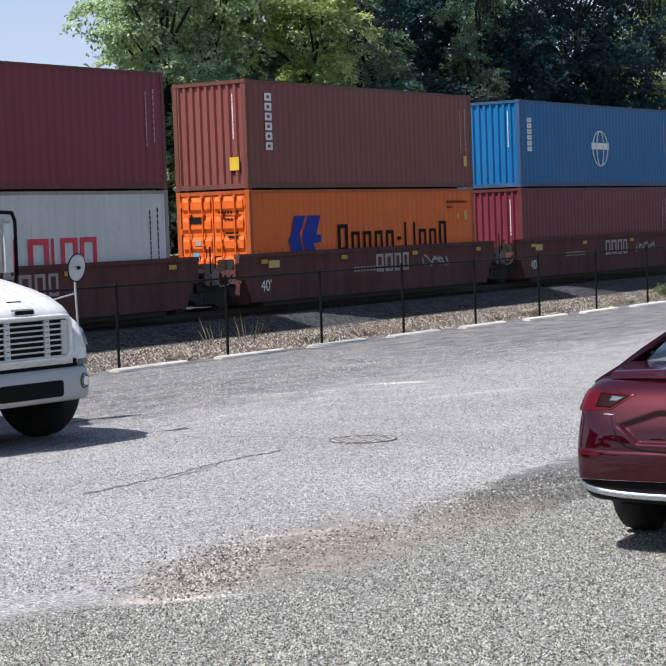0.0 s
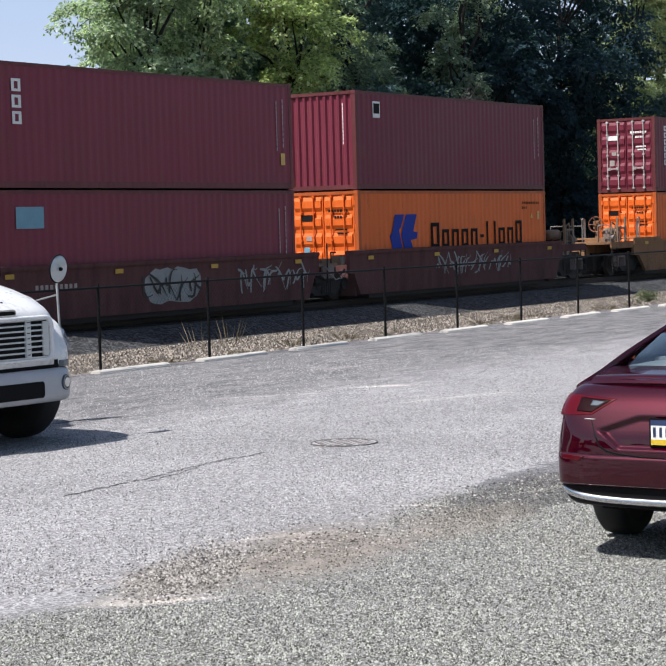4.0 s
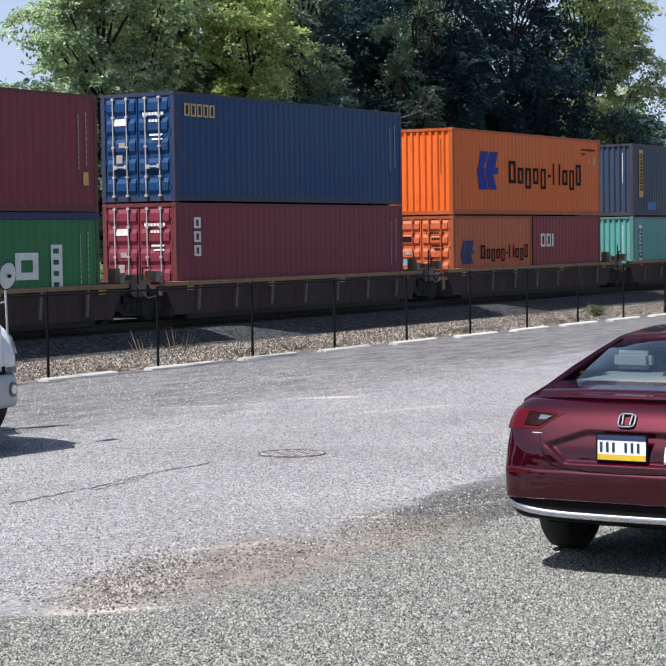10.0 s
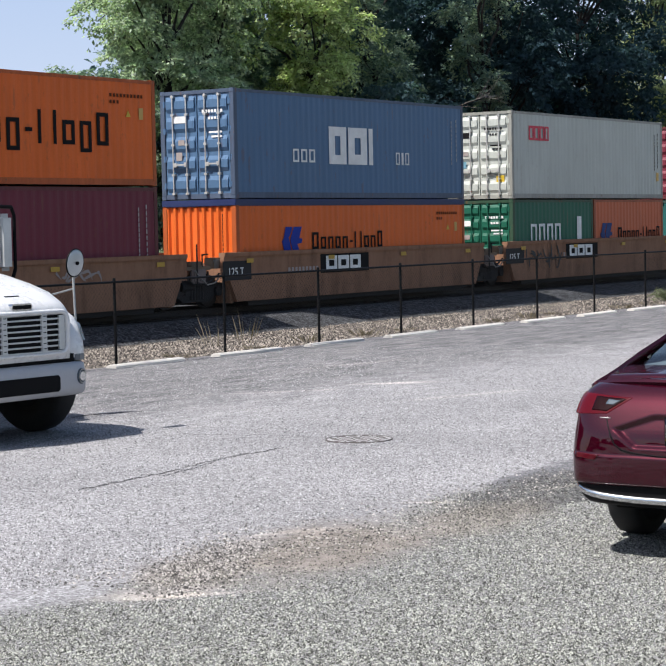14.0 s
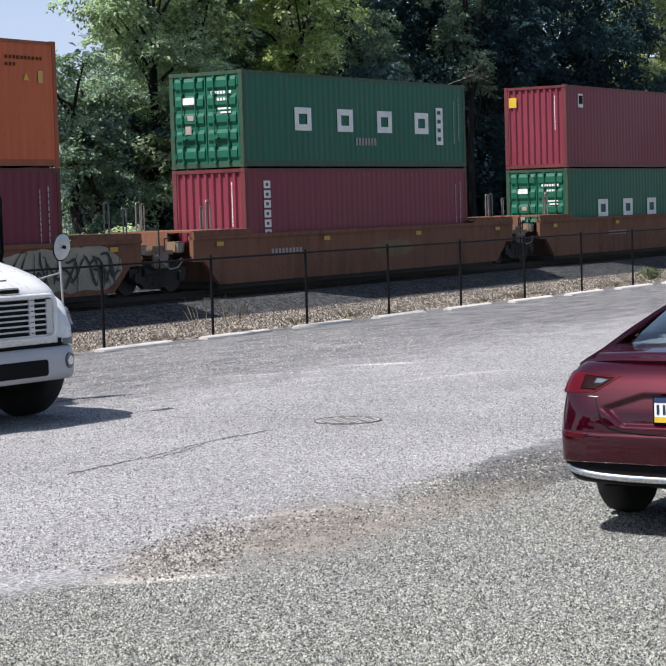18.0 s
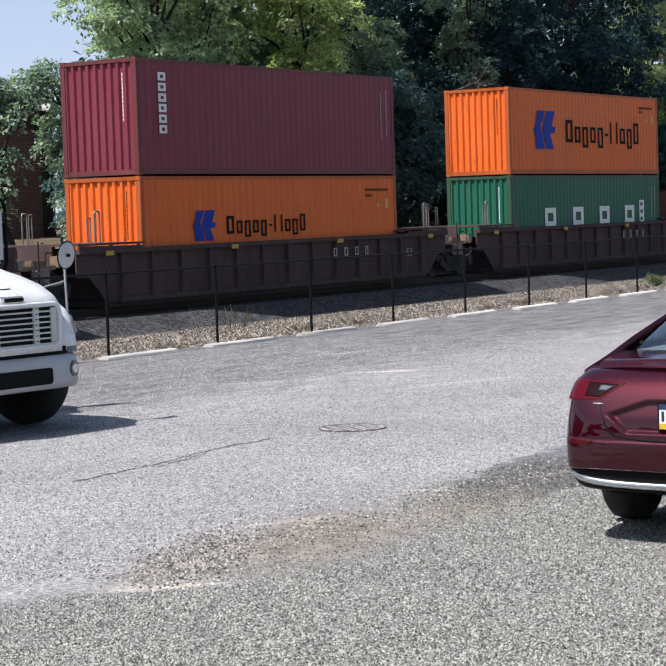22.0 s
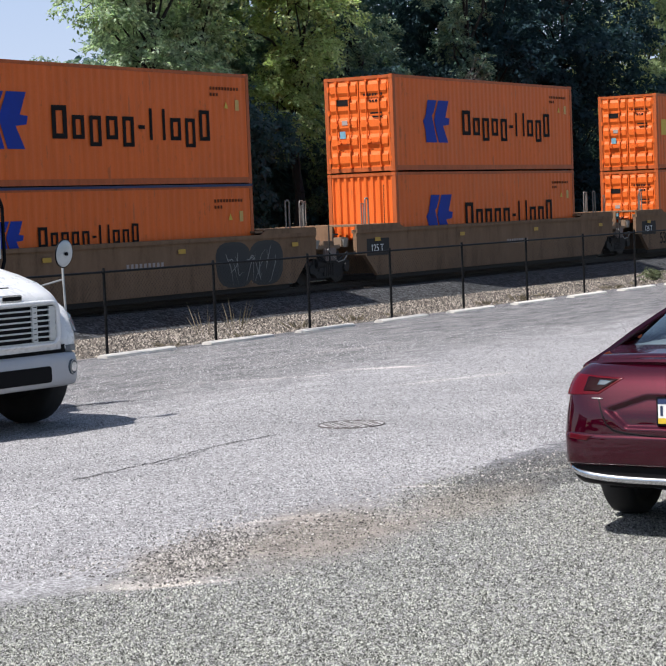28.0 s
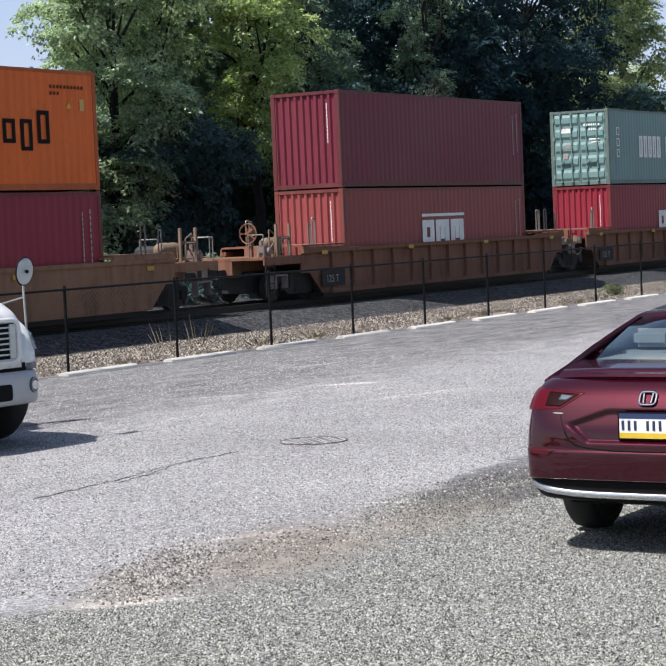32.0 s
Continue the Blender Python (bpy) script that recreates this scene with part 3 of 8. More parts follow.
def dress(ob, length, height, end, marks, color):
    """The painted marks: emblems and words as plain shapes, code lines as bars."""
    hl, hw = length / 2, CW / 2
    dark_ink = color in ("white", "cream", "stone", "orange", "orange_old")
    ink = M_BLACKMARK if dark_ink else M_WHITE
    # code lines near the far end of the side
    if "nocode" not in marks and length > 8:
        if color.startswith("orange"):
            put_marks([(hl - 1.75 + k * 0.13, height - 0.46, hl - 1.68 + k * 0.13, height - 0.38) for k in range(10)] + [(hl - 1.75 + k * 0.13, height - 0.62, hl - 1.68 + k * 0.13, height - 0.54) for k in range(3)], M_FADEDINK, ob, "faded dark code line in plain bars")
            put_marks([(hl - 0.66, height - 0.98, hl - 0.50, height - 0.70)], M_GOLDMARK, ob, "pale yellow label", "label")
            bm = bmesh.new()
            bm_prism(bm, [(hl - 1.16, height - 0.93), (hl - 0.98, height - 0.93), (hl - 1.07, height - 0.76)], 1, -0.006, 0.0)
            part("label", bm, M_YELLOW, ob, "yellow triangular warning label").location.y = -CW / 2 - 0.001
        else:
            put_marks([(hl - 0.48, height - 1.75 + k * 0.15, hl - 0.445, height - 1.64 + k * 0.15) for k in range(9)], M_CODE if not dark_ink else ink, ob, "upright code line in plain bars")
            put_marks([(hl - 0.78, height - 1.85 + k * 0.125, hl - 0.745, height - 1.755 + k * 0.125) for k in range(11)], M_CODE if not dark_ink else ink, ob, "upright code line in plain bars")
    # a code line on the end
    me = end_marks([(0.44, height - 0.46 - k * 0.11, 0.468, height - 0.375 - k * 0.11) for k in range(11)] if end == "wall" else
                   [(0.35 + k * 0.1, height - 0.62, 0.42 + k * 0.1, height - 0.54) for k in range(7)] + [(0.45 + k * 0.1, height - 0.80, 0.52 + k * 0.1, height - 0.73) for k in range(4)], ink, ob, "")
    o = part("marking", me, ink, ob, "code line in plain bars on the end")
    o.location.x = -hl + (0.017 if end == "wall" else -0.022)
    o["kind"] = "stuff"
    if end == "door":
        for y0, z0, y1, z1, m, what in ((1.55, height - 0.86, 1.98, height - 0.68, ink, "emblem block as a plain shape"), (1.62, height * 0.50, 1.82, height * 0.50 + 0.14, M_PALEMARK, "small pale label"),
                                        (1.70, height * 0.36, 1.90, height * 0.36 + 0.22, M_SKYMARK if dark_ink else M_PALEMARK, "small label"), (0.38, height * 0.60, 0.80, height * 0.60 + 0.05, ink, "thin code line"), (0.38, height * 0.56, 0.72, height * 0.56 + 0.05, ink, "thin code line")):
            o = part("label", end_marks([(y0, z0, y1, z1)], m, ob, ""), m, ob, what + " on the door")
            o.location.x = -hl - 0.022
    if "yellow" in marks:
        y0, z0 = (1.95, height - 0.72) if "high" in marks else (0.30, 0.50)
        o = part("label", end_marks([(y0, z0, y0 + 0.30, z0 + 0.35)], M_YELLOW, ob, ""), M_YELLOW, ob, "yellow label on the end")
        o.location.x = -hl + 0.012
        put_marks([(hl - 0.60, 0.66, hl - 0.40, 0.98)], M_GOLDMARK, ob, "yellow label near the corner", "label")
    for m in marks:
        if isinstance(m, tuple):
            kind, *a = m
            MARKS[kind](ob, hl, height, *a)


def mark_hapag(ob, hl, h, scale=1.0):
    cz = h * 0.53 - 0.02 + (0.10 if scale < 1 and hl > 4 else 0.0)
    cx = -hl + (2.57 if hl > 4 else 1.0)
    x0 = cx + 1.65 * scale
    arrow_logo(cx, cz, 1.33 * scale, 0.65 * scale, ob, M_BLUEMARK if hl > 4 else M_OLDBLUE)
    put_word(word_rects(HAPAG_W, x0, cz - 0.40 * scale, 0.78 * scale, 0.25, 0.27, HAPAG_B, HAPAG_T, "ooooosbbooo"), M_BLACKMARK, ob, "dark letter as plain bars")


def mark_word(ob, hl, h, widths, x, z, size, material, gap=0.22, stem=0.24):
    put_word(word_rects(list(widths), -hl + x, z, size, gap, stem), material, ob, "letter as plain bars")


def mark_column(ob, hl, h, n, x, z, size, material):
    """An upright word: bars one under another."""
    for k in range(n):
        zz = z - k * size * 1.28
        rects = [(-hl + x, zz - size, -hl + x + 0.09, zz), (-hl + x + 0.22, zz - size, -hl + x + 0.31, zz), (-hl + x + 0.09, zz - 0.06, -hl + x + 0.22, zz), (-hl + x + 0.09, zz - size, -hl + x + 0.22, zz - size + 0.06)]
        put_word([rects], material, ob, "letter of an upright word as plain bars")


def mark_block(ob, hl, h, x, z, w, t, material):
    put_marks([(-hl + x, z, -hl + x + w, z + t)], material, ob, "plain label on the side", "label")


def mark_uasc(ob, hl, h):
    z = h * 0.405
    for k, form in enumerate("oooo"):
        put_word(word_rects([1.3], -hl + 2.45 + k * 2.18, z - 0.04, 0.64, 0.2, 0.32, forms=form), M_WHITE, ob, "spaced white letter as plain bars")
    put_marks([(-hl + 10.3, z - 0.36, -hl + 10.72, z + 0.78)], M_WHITE, ob, "upright white plate on the side", "label")
    put_marks([(-hl + 10.38, z - 0.24 + k * 0.27, -hl + 10.58, z - 0.12 + k * 0.27) for k in range(4)], CPAINT["green"], ob, "plain bars on the plate", "marking").location.y -= 0.006
    put_marks([(-hl + 5.6 + k * 0.17, z - 0.42, -hl + 5.7 + k * 0.17, z - 0.2) for k in range(7)], M_PALEMARK, ob, "small pale line in plain bars")


def mark_globe(ob, hl, h, x, z, r):
    bm = bmesh.new()
    for rx in (r, r * 0.45):
        pts = [(-hl + x + rx * math.cos(a * math.pi / 12), -0.004, z + r * math.sin(a * math.pi / 12)) for a in range(25)]
        bm_path(bm, pts, 0.022, 4)
    bm_box(bm, -hl + x - r * 1.15, -0.007, z - 0.03, -hl + x + r * 1.15, 0.0, z + 0.2)
    o = part("emblem", bm, M_WHITE, ob, "white round globe emblem on the side")
    o.location.y = -CW / 2 - 0.002


MARKS = {"hapag": mark_hapag, "word": mark_word, "column": mark_column, "block": mark_block, "uasc": mark_uasc, "globe": mark_globe}


def mark_yang(ob, hl, h):
    put_marks([(-hl + 2.55, h * 0.345, -hl + 3.45, h * 0.345 + 0.95)], M_REDMARK, ob, "red square emblem on the side", "emblem")
    bm = bmesh.new()
    z = h * 0.345
    for pts in (((2.66, z + 0.85), (3.34, z + 0.85), (3.12, z + 0.5), (2.88, z + 0.5)), ((2.90, z + 0.48), (3.10, z + 0.48), (3.34, z + 0.06), (2.66, z + 0.06))):
        bm_prism(bm, [(-hl + u, v) for u, v in pts], 1, -0.012, -0.006)
    o = part("emblem", bm, M_SKYMARK, ob, "pale blue wedge shapes inside the red square")
    o.location.y = -CW / 2 - 0.001
    put_word(word_rects([0.8, 0.8, 0.8, 0.8, 0, 0.95, 0.3, 0.8, 0.8], -hl + 3.85, z + 0.06, 0.74, 0.13, 0.23, forms="oooo oboo"), M_REDMARK, ob, "letter as plain bars")
    put_marks([(-hl + 2.5 + k * 0.19, h - 0.52, -hl + 2.6 + k * 0.19, h - 0.40) for k in range(14)], M_BLACKMARK, ob, "thin dark line in plain bars")


def mark_china(ob, hl, h):
    put_word(word_rects([0.42] * 5 + [0] + [0.40] * 8, -hl + 2.95, h * 0.36, 0.85, 0.125, 0.36), M_WHITE, ob, "letter as plain bars")
    put_word([word_rects([0.9], -hl + 0.75, h * 0.36 + k * 0.42, 0.30, 0.1, 0.16)[0] for k in range(3)], M_WHITE, ob, "small square sign as plain bars")


def mark_hmm(ob, hl, h, bar=True):
    z = h * 0.385
    put_word(word_rects([1.0, 1.15, 1.15], -hl + 4.75, z - 0.05, 0.78, 0.14, 0.36, forms="omm"), M_WHITE, ob, "letter as plain bars")
    put_marks([(-hl + 4.75, z + 0.84, -hl + 7.6, z + 0.93)] if bar else [(-hl + 7.6 + k * 0.08, z + 0.3 + k * 0.22, -hl + 8.5, z + 0.42 + k * 0.22) for k in range(3)], M_WHITE, ob, "white stripe over the word", "marking")


def mark_dal(ob, hl, h):
    put_word(word_rects([0.85, 0.95, 0.6], -hl + 4.5, h * 0.335, 1.05, 0.10, 0.34, forms="oob"), M_WHITE, ob, "letter as plain bars")
    put_word(word_rects([0.8, 0.8, 0.8], -hl + 2.7, h * 0.345, 0.36, 0.3, 0.22) + word_rects([0.6, 0.3, 0.6], -hl + 8.1, h * 0.345, 0.36, 0.3, 0.22), M_WHITE, ob, "letter as plain bars")


def mark_tarp(ob, hl, h, deep=0.17):
    bm = bmesh.new()
    bm_box(bm, -hl - 0.012, -CW / 2 - 0.014, h - deep, hl + 0.012, CW / 2 + 0.014, h + 0.012)
    part("tarpaulin", bm, M_TARP, ob, "blue tarpaulin stretched over the open top", bevel=0.02)


def mark_cai(ob, hl, h, size=0.62, x=0.6):
    put_marks([(-hl + x, h - 0.3 - size, -hl + x + size * 2, h - 0.3)], M_BLUEMARK, ob, "dark blue label on the side", "label")
    put_word(word_rects([0.7, 0.7, 0.25], -hl + x + 0.12, h - 0.2 - size, size * 0.62, 0.22, 0.3), M_WHITE, ob, "letter as plain bars", 0.006)


def mark_logo(ob, hl, h):
    put_marks([(-hl + 0.95, h - 0.78, -hl + 1.35, h - 0.30)], M_WHITE, ob, "small white square label", "label")
    put_marks([(-hl + 0.99, h - 0.66, -hl + 1.31, h - 0.36)], M_BLACKMARK, ob, "dark field of the label", "marking").location.y -= 0.006


MARKS.update(yang=mark_yang, china=mark_china, hmm=mark_hmm, dal=mark_dal, tarp=mark_tarp, cai=mark_cai, logo=mark_logo)
TRITON = ("column", 6, 0.85, 2.55, 0.205, M_WHITE)
TEX = ("column", 3, 0.80, 2.50, 0.29, M_WHITE)
HC, STD = 2.896, 2.591
# position along the train, lower box or boxes, upper box; a box: colour, height, end, marks, words for its label
STACKS = [
    ("S0", 57.10, [("wine", HC, "wall", ())], ("blue", HC, "wall", (("column", 6, 0.5, 2.3, 0.15, M_WHITE), ("globe", 6.1, 1.35, 0.62)))),
    ("S1", 41.64, [("orange", HC, "door", (("hapag", 1.0),))], ("oxide", HC, "wall", (TRITON, "yellow"))),
    ("S2", 25.99, [("white", HC, "wall", (("yang",),))], ("maroon", HC, "door", (("block", 0.75, 2.15, 0.34, 0.3, M_SKYMARK),))),
    ("S3", 10.40, [("maroon", HC, "door", ())], ("orange", STD, "door", (("hapag", 1.0),))),
    ("S4", -11.23, [("orange", HC, "door", (("hapag", 1.0),))], ("wine", HC, "door", (TRITON,))),
    ("A1", -33.00, [("orange", HC, "door", (("hapag", 1.0),))], ("wine", HC, "wall", (("logo",),))),
    ("A2", -48.53, [("maroon", HC, "door", (("block", 0.8, 2.0, 0.95, 0.5, M_SKYMARK),))], ("maroon", HC, "wall", (TEX, "yellow"))),
    ("A3", -63.95, [("wine", HC, "wall", (("block", 0.85, 1.95, 0.3, 0.34, M_SKYMARK),))], ("cream", HC, "wall", (("yang",), "yellow"))),
    ("A4", -79.33, [("aqua", HC, "wall", (("block", 0.72, 0.9, 0.5, 1.75, M_WHITE), ("column", 4, 0.82, 2.3, 0.24, M_BLACKMARK)))], ("teal", HC, "wall", (("china",),))),
    ("A5", -94.78, [("orange", HC, "wall", (("hapag", 1.0),))], ("wine", HC, "door", (("column", 3, 0.85, 2.5, 0.5, M_WHITE), "yellow"))),
    ("A6", -114.56, [("orange", STD, "wall", (("hapag", 0.6),)), ("orange", STD, "wall", (("hapag", 0.6),))], ("wine", HC, "wall", (TEX, "yellow"))),
    ("A7", -130.12, [("aqua", STD, "wall", (("block", 0.55, 0.6, 0.34, 1.65, M_WHITE), ("column", 4, 0.6, 2.1, 0.24, M_BLUEMARK))), ("orange_old", STD, "wall", (("hapag", 0.6),))],
     ("navy", HC, "wall", (("block", 0.62, 0.75, 0.42, 1.9, M_GOLDMARK), ("column", 6, 0.68, 2.5, 0.2, M_BLACKMARK), ("block", 1.5, 0.25, 0.9, 0.3, M_AZURE)))),
    ("A8", -145.59, [("orange_old", STD, "door", (("hapag", 0.6),)), ("crimson", STD, "wall", (("word", (0.8, 0.8, 0.25), 0.65, 1.48, 0.47, M_WHITE),))], ("orange", HC, "wall", (("hapag", 1.0),))),
    ("A9", -161.24, [("maroon", HC, "door", (TEX,))], ("steelblue", HC, "door", (("word", (0.7, 0.7, 0.7, 0.7, 0.7), 0.45, 2.25, 0.34, M_GOLDMARK, 0.15),))),
    ("A10", -176.68, [("lime", STD, "wall", (("uasc",), ("tarp",)))], ("maroon", HC, "door", (TEX, "yellow"))),
    ("A11", -196.45, [("orange", HC, "wall", (("hapag", 1.0),))], ("maroon", HC, "door", (("logo",), "yellow"))),
    ("A12", -211.86, [("darkteal", STD, "wall", (("word", (0.55,) * 7, 4.6, 1.6, 0.5, M_WHITE, 0.14, 0.16),))], ("maroon", HC, "door", (("logo",), "yellow"))),
    ("A13", -227.36, [("green", STD, "door", (("word", (0.6, 0.62, 0.6, 0.6), 1.25, 1.05, 0.72, M_WHITE), ("block", 4.75, 1.1, 0.34, 0.9, M_WHITE))), ("orange_old", STD, "wall", (("hapag", 0.6),))],
     ("stone", HC, "door", (("word", (0.75, 0.75, 0.75, 0.6), 1.2, 1.95, 0.48, M_REDMARK, 0.06, 0.26), "yellow"))),
    ("A14", -242.80, [("orange", STD, "wall", (("hapag", 0.6), ("tarp",)))], ("denim", HC, "door", (("dal",),))),
    ("A15", -258.27, [("wine", HC, "door", (("logo",),))], ("orange", STD, "wall", (("hapag", 1.0),))),
    ("B1", -279.97, [("salmon", HC, "wall", (TRITON,))], ("maroon", HC, "wall", (("logo",), "yellow", "high"))),
    ("B2", -303.64, [("green", HC, "door", (("uasc",),))], ("maroon", HC, "wall", (("logo",), "yellow", "high"))),
    ("B3", -323.16, [("maroon", HC, "wall", (TRITON,))], ("green", STD, "door", (("uasc",),))),
    ("B4", -342.78, [("wine", HC, "wall", ())], ("orange_old", HC, "wall", (("hapag", 0.55),))),
    ("B5", -366.24, [("teal", HC, "wall", (("china",),))], ("green", STD, "door", (("uasc",),))),
    ("B6", -389.77, [("green", HC, "wall", (("uasc",),))], ("orange", HC, "wall", (("hapag", 1.0),))),
    ("B7", -409.32, [("orange", HC, "wall", (("hapag", 0.6),))], ("maroon", HC, "wall", (TRITON,))),
    ("B8", -428.96, [("green", HC, "wall", (("uasc",),))], ("maroon", HC, "door", (("cai",), "yellow"))),
    ("B9", -452.52, [("green", STD, "door", (("uasc",),))], ("green", STD, "door", (("uasc",),))),
    ("B10", -476.26, [("maroon", HC, "wall", (("block", 0.75, 2.0, 0.8, 0.5, M_WHITE),))], ("wine", HC, "door", (TEX, "yellow"))),
    ("C2", -499.95, [("orange", HC, "door", (("hapag", 1.0),))], ("orange", HC, "door", (("hapag", 1.0), ("block", 0.4, 1.3, 0.5, 0.6, M_YELLOW)))),
    ("C3", -519.54, [("orange", HC, "wall", (("hapag", 1.0),))], ("orange", HC, "door", (("hapag", 1.0),))),
    ("C4", -539.17, [("orange", STD, "door", (("hapag", 0.6), ("tarp", 0.07)))], ("orange", HC, "door", (("hapag", 1.0),))),
    ("C5", -563.00, [("orange", HC, "wall", (("hapag", 1.0),))], ("green", HC, "wall", (("uasc",),))),
    ("C6", -582.53, [("crimson", HC, "wall", (("hmm", False),))], ("seafoam", HC, "door", (("china",),))),
    ("C7", -602.19, [("salmon", HC, "wall", (("hmm", True),))], ("wine", HC, "wall", ())),
    ("C8", -625.82, [("crimson", HC, "wall", ())], ("orange", HC, "wall", (("hapag", 1.0),))),
]
WORDS = {"maroon": "maroon", "wine": "dark wine-red", "oxide": "red-brown oxide", "crimson": "crimson", "orange": "bright orange", "orange_old": "faded orange", "salmon": "faded brick-red",
         "green": "dark green", "lime": "light green", "teal": "grey-teal", "seafoam": "faded pale teal", "aqua": "turquoise", "darkteal": "dark teal", "white": "white", "cream": "off-white", "stone": "greyish off-white", "blue": "vivid blue",
         "navy": "slate navy", "steelblue": "deep blue", "denim": "denim blue"}
BOX_Z = 0.23
SEAT = dict([("A%d" % k, -0.08) for k in range(6, 11)] + [("A%d" % k, -0.06) for k in range(11, 16)] + [("S%d" % k, -0.05) for k in range(5)])   # how deep a car seats its boxes
MOVERS = []          # things of the train with their place at the start


def run(t):
    """How far the train has gone by t seconds."""
    return 20.216 * t + 0.0042 * t * t


for code, x, lower, upper in STACKS:
    n = len(lower)
    ln = 12.192 if n == 1 else 6.058
    for k, (color, h, end, marks) in enumerate(lower):
        ob = container("%s %s steel container with %s end, in a well car" % (WORDS[color], "forty-foot" if n == 1 else "twenty-foot", "corrugated" if end == "wall" else "double-door"), color, ln, h, end, marks)
        MOVERS.append((ob, x + ln / 2 + k * (12.192 - ln), TRACK_Y, BOX_Z + SEAT.get(code, 0.0)))
    color, h2, end, marks = upper
    ob = container("%s forty-foot steel container with %s end, stacked on another" % (WORDS[color], "corrugated" if end == "wall" else "double-door"), color, 12.192, h2, end, marks)
    MOVERS.append((ob, x + 6.096, TRACK_Y, BOX_Z + SEAT.get(code, 0.0) + lower[0][1] + 0.02))


# ---- well cars ----
def lettering(words, size, material, parent, place, label):
    cu = bpy.data.curves.new("lettering", "FONT")
    cu.body, cu.size, cu.extrude = words, size, 0.004
    tmp = bpy.data.objects.new("lettering", cu)
    me = bpy.data.meshes.new_from_object(tmp)
    bpy.data.objects.remove(tmp)
    me.materials.clear()
    me.materials.append(material)
    ob = part("lettering", me, None, parent, label)
    ob.matrix_basis = place
    return ob


def wheel_mesh():
    bm = bmesh.new()
    for r, y0, y1 in ((0.46, 0.055, 0.085), (0.42, -0.055, 0.055), (0.30, -0.03, 0.07)):
        bm_tube(bm, (0, y0, 0), (0, y1, 0), r, 24)
    return to_mesh("wheel", bm, M_WHEEL)


def frame_mesh():
    bm = bmesh.new()
    bm_prism(bm, [(-1.15, 0.50), (-1.15, 0.66), (-0.75, 0.70), (-0.45, 0.82), (0.45, 0.82), (0.75, 0.70), (1.15, 0.66), (1.15, 0.50), (0.85, 0.42), (0.55, 0.20), (-0.55, 0.20), (-0.85, 0.42)], 1, -0.09, 0.09)
    for sx in (-1, 1):
        bm_tube(bm, (sx * 0.9, -0.16, 0.46), (sx * 0.9, 0.1, 0.46), 0.13, 12)
    for k in range(5):
        bm_tube(bm, (-0.22 + k * 0.11, -0.1, 0.26), (-0.22 + k * 0.11, -0.1, 0.62), 0.05, 8)
    return to_mesh("side_frame", bm, M_DARKSTEEL)


def bogie(parent, x):
    bo = part("bogie", to_mesh("bogie", boxes((-0.25, -1.1, 0.42, 0.25, 1.1, 0.68)), M_DARKSTEEL), None, parent, "sooty four-wheel bogie")
    bo.location = (x, 0, RAIL_Z)
    for sy in (-1, 1):
        f = part("side_frame", shared("side_frame", frame_mesh), None, bo)
        f.location.y = sy * 1.0
        if sy > 0:
            f.rotation_euler.z = math.pi
        for sx in (-1, 1):
            w = part("wheel", shared("wheel", wheel_mesh), None, bo, "worn steel wheel")
            w.location = (sx * 0.9, sy * 0.75, 0.46)
            if sy > 0:
                w.rotation_euler.z = math.pi
    for sx in (-1, 1):
        a = part("axle", shared("axle", lambda: to_mesh("axle", axle_bm(), M_DARKSTEEL)), None, bo)
        a.location = (sx * 0.9, 0, 0.46)
    return bo


def axle_bm():
    bm = bmesh.new()
    bm_tube(bm, (0, -0.85, 0), (0, 0.85, 0), 0.08, 10)
    return bm


def handrail(parent, x, y, z, w=0.45, h=0.55, along=True, material=M_TUBE):
    bm = bmesh.new()
    dx, dy = (w, 0) if along else (0, w)
    bm_path(bm, [(0, 0, 0), (0, 0, h), (dx, dy, h), (dx, dy, 0)], 0.018, 6)
    ob = part("handrail", bm, material, parent, "bent tube handrail")
    ob.location = (x, y, z)


def brake_wheel(parent, x, y, z, mat):
    bm = bmesh.new()
    n = 18
    pts = [(0, 0.28 * math.cos(k * 2 * math.pi / n), 0.28 * math.sin(k * 2 * math.pi / n)) for k in range(n + 1)]
    bm_path(bm, pts, 0.022, 5)
    for k in range(5):
        a = k * 2 * math.pi / 5
        bm_tube(bm, (0, 0, 0), (0, 0.28 * math.cos(a), 0.28 * math.sin(a)), 0.016, 5)
    bm_tube(bm, (-0.05, 0, 0), (0.10, 0, 0), 0.05, 8)
    w = part("brake_wheel", bm, plain_rust(), parent, "rusty hand brake wheel")
    w.location = (x, y, z)
    bm = boxes((0.06, -0.05, -0.75, 0.16, 0.05, 0.12), (0.03, -0.11, -0.15, 0.2, 0.11, 0.14))
    s = part("brake_stand", bm, mat, parent)
    s.location = (x, y, z)


def plain_rust():
    return shared("rustmat", lambda: plain("rusty_orange_steel", (0.20, 0.085, 0.045), 0.7, 0.2, 0.4, 6))


SILL_T, SILL_B, HALF_W = 1.37, 0.10, 1.44
PLAT_T = 1.24


def sill_mesh(kind, half, top, mat):
    """A side sill of the well: deep plate with top chord and bottom angle, ends cut up over the bogies. It looks to -y."""
    bm = bmesh.new()
    cut = 1.1 if half > 7 else 0.55
    out = [(-half, 0.72), (-half + cut * 0.4, 0.72), (-half + cut, SILL_B), (half - cut, SILL_B), (half - cut * 0.4, 0.72), (half, 0.72), (half, top), (-half, top)]
    d0 = 0.10 if kind != "smooth" else 0.02
    bm_prism(bm, out, 1, -HALF_W + d0, -HALF_W + 0.14)
    return to_mesh("side_sill", bm, mat)


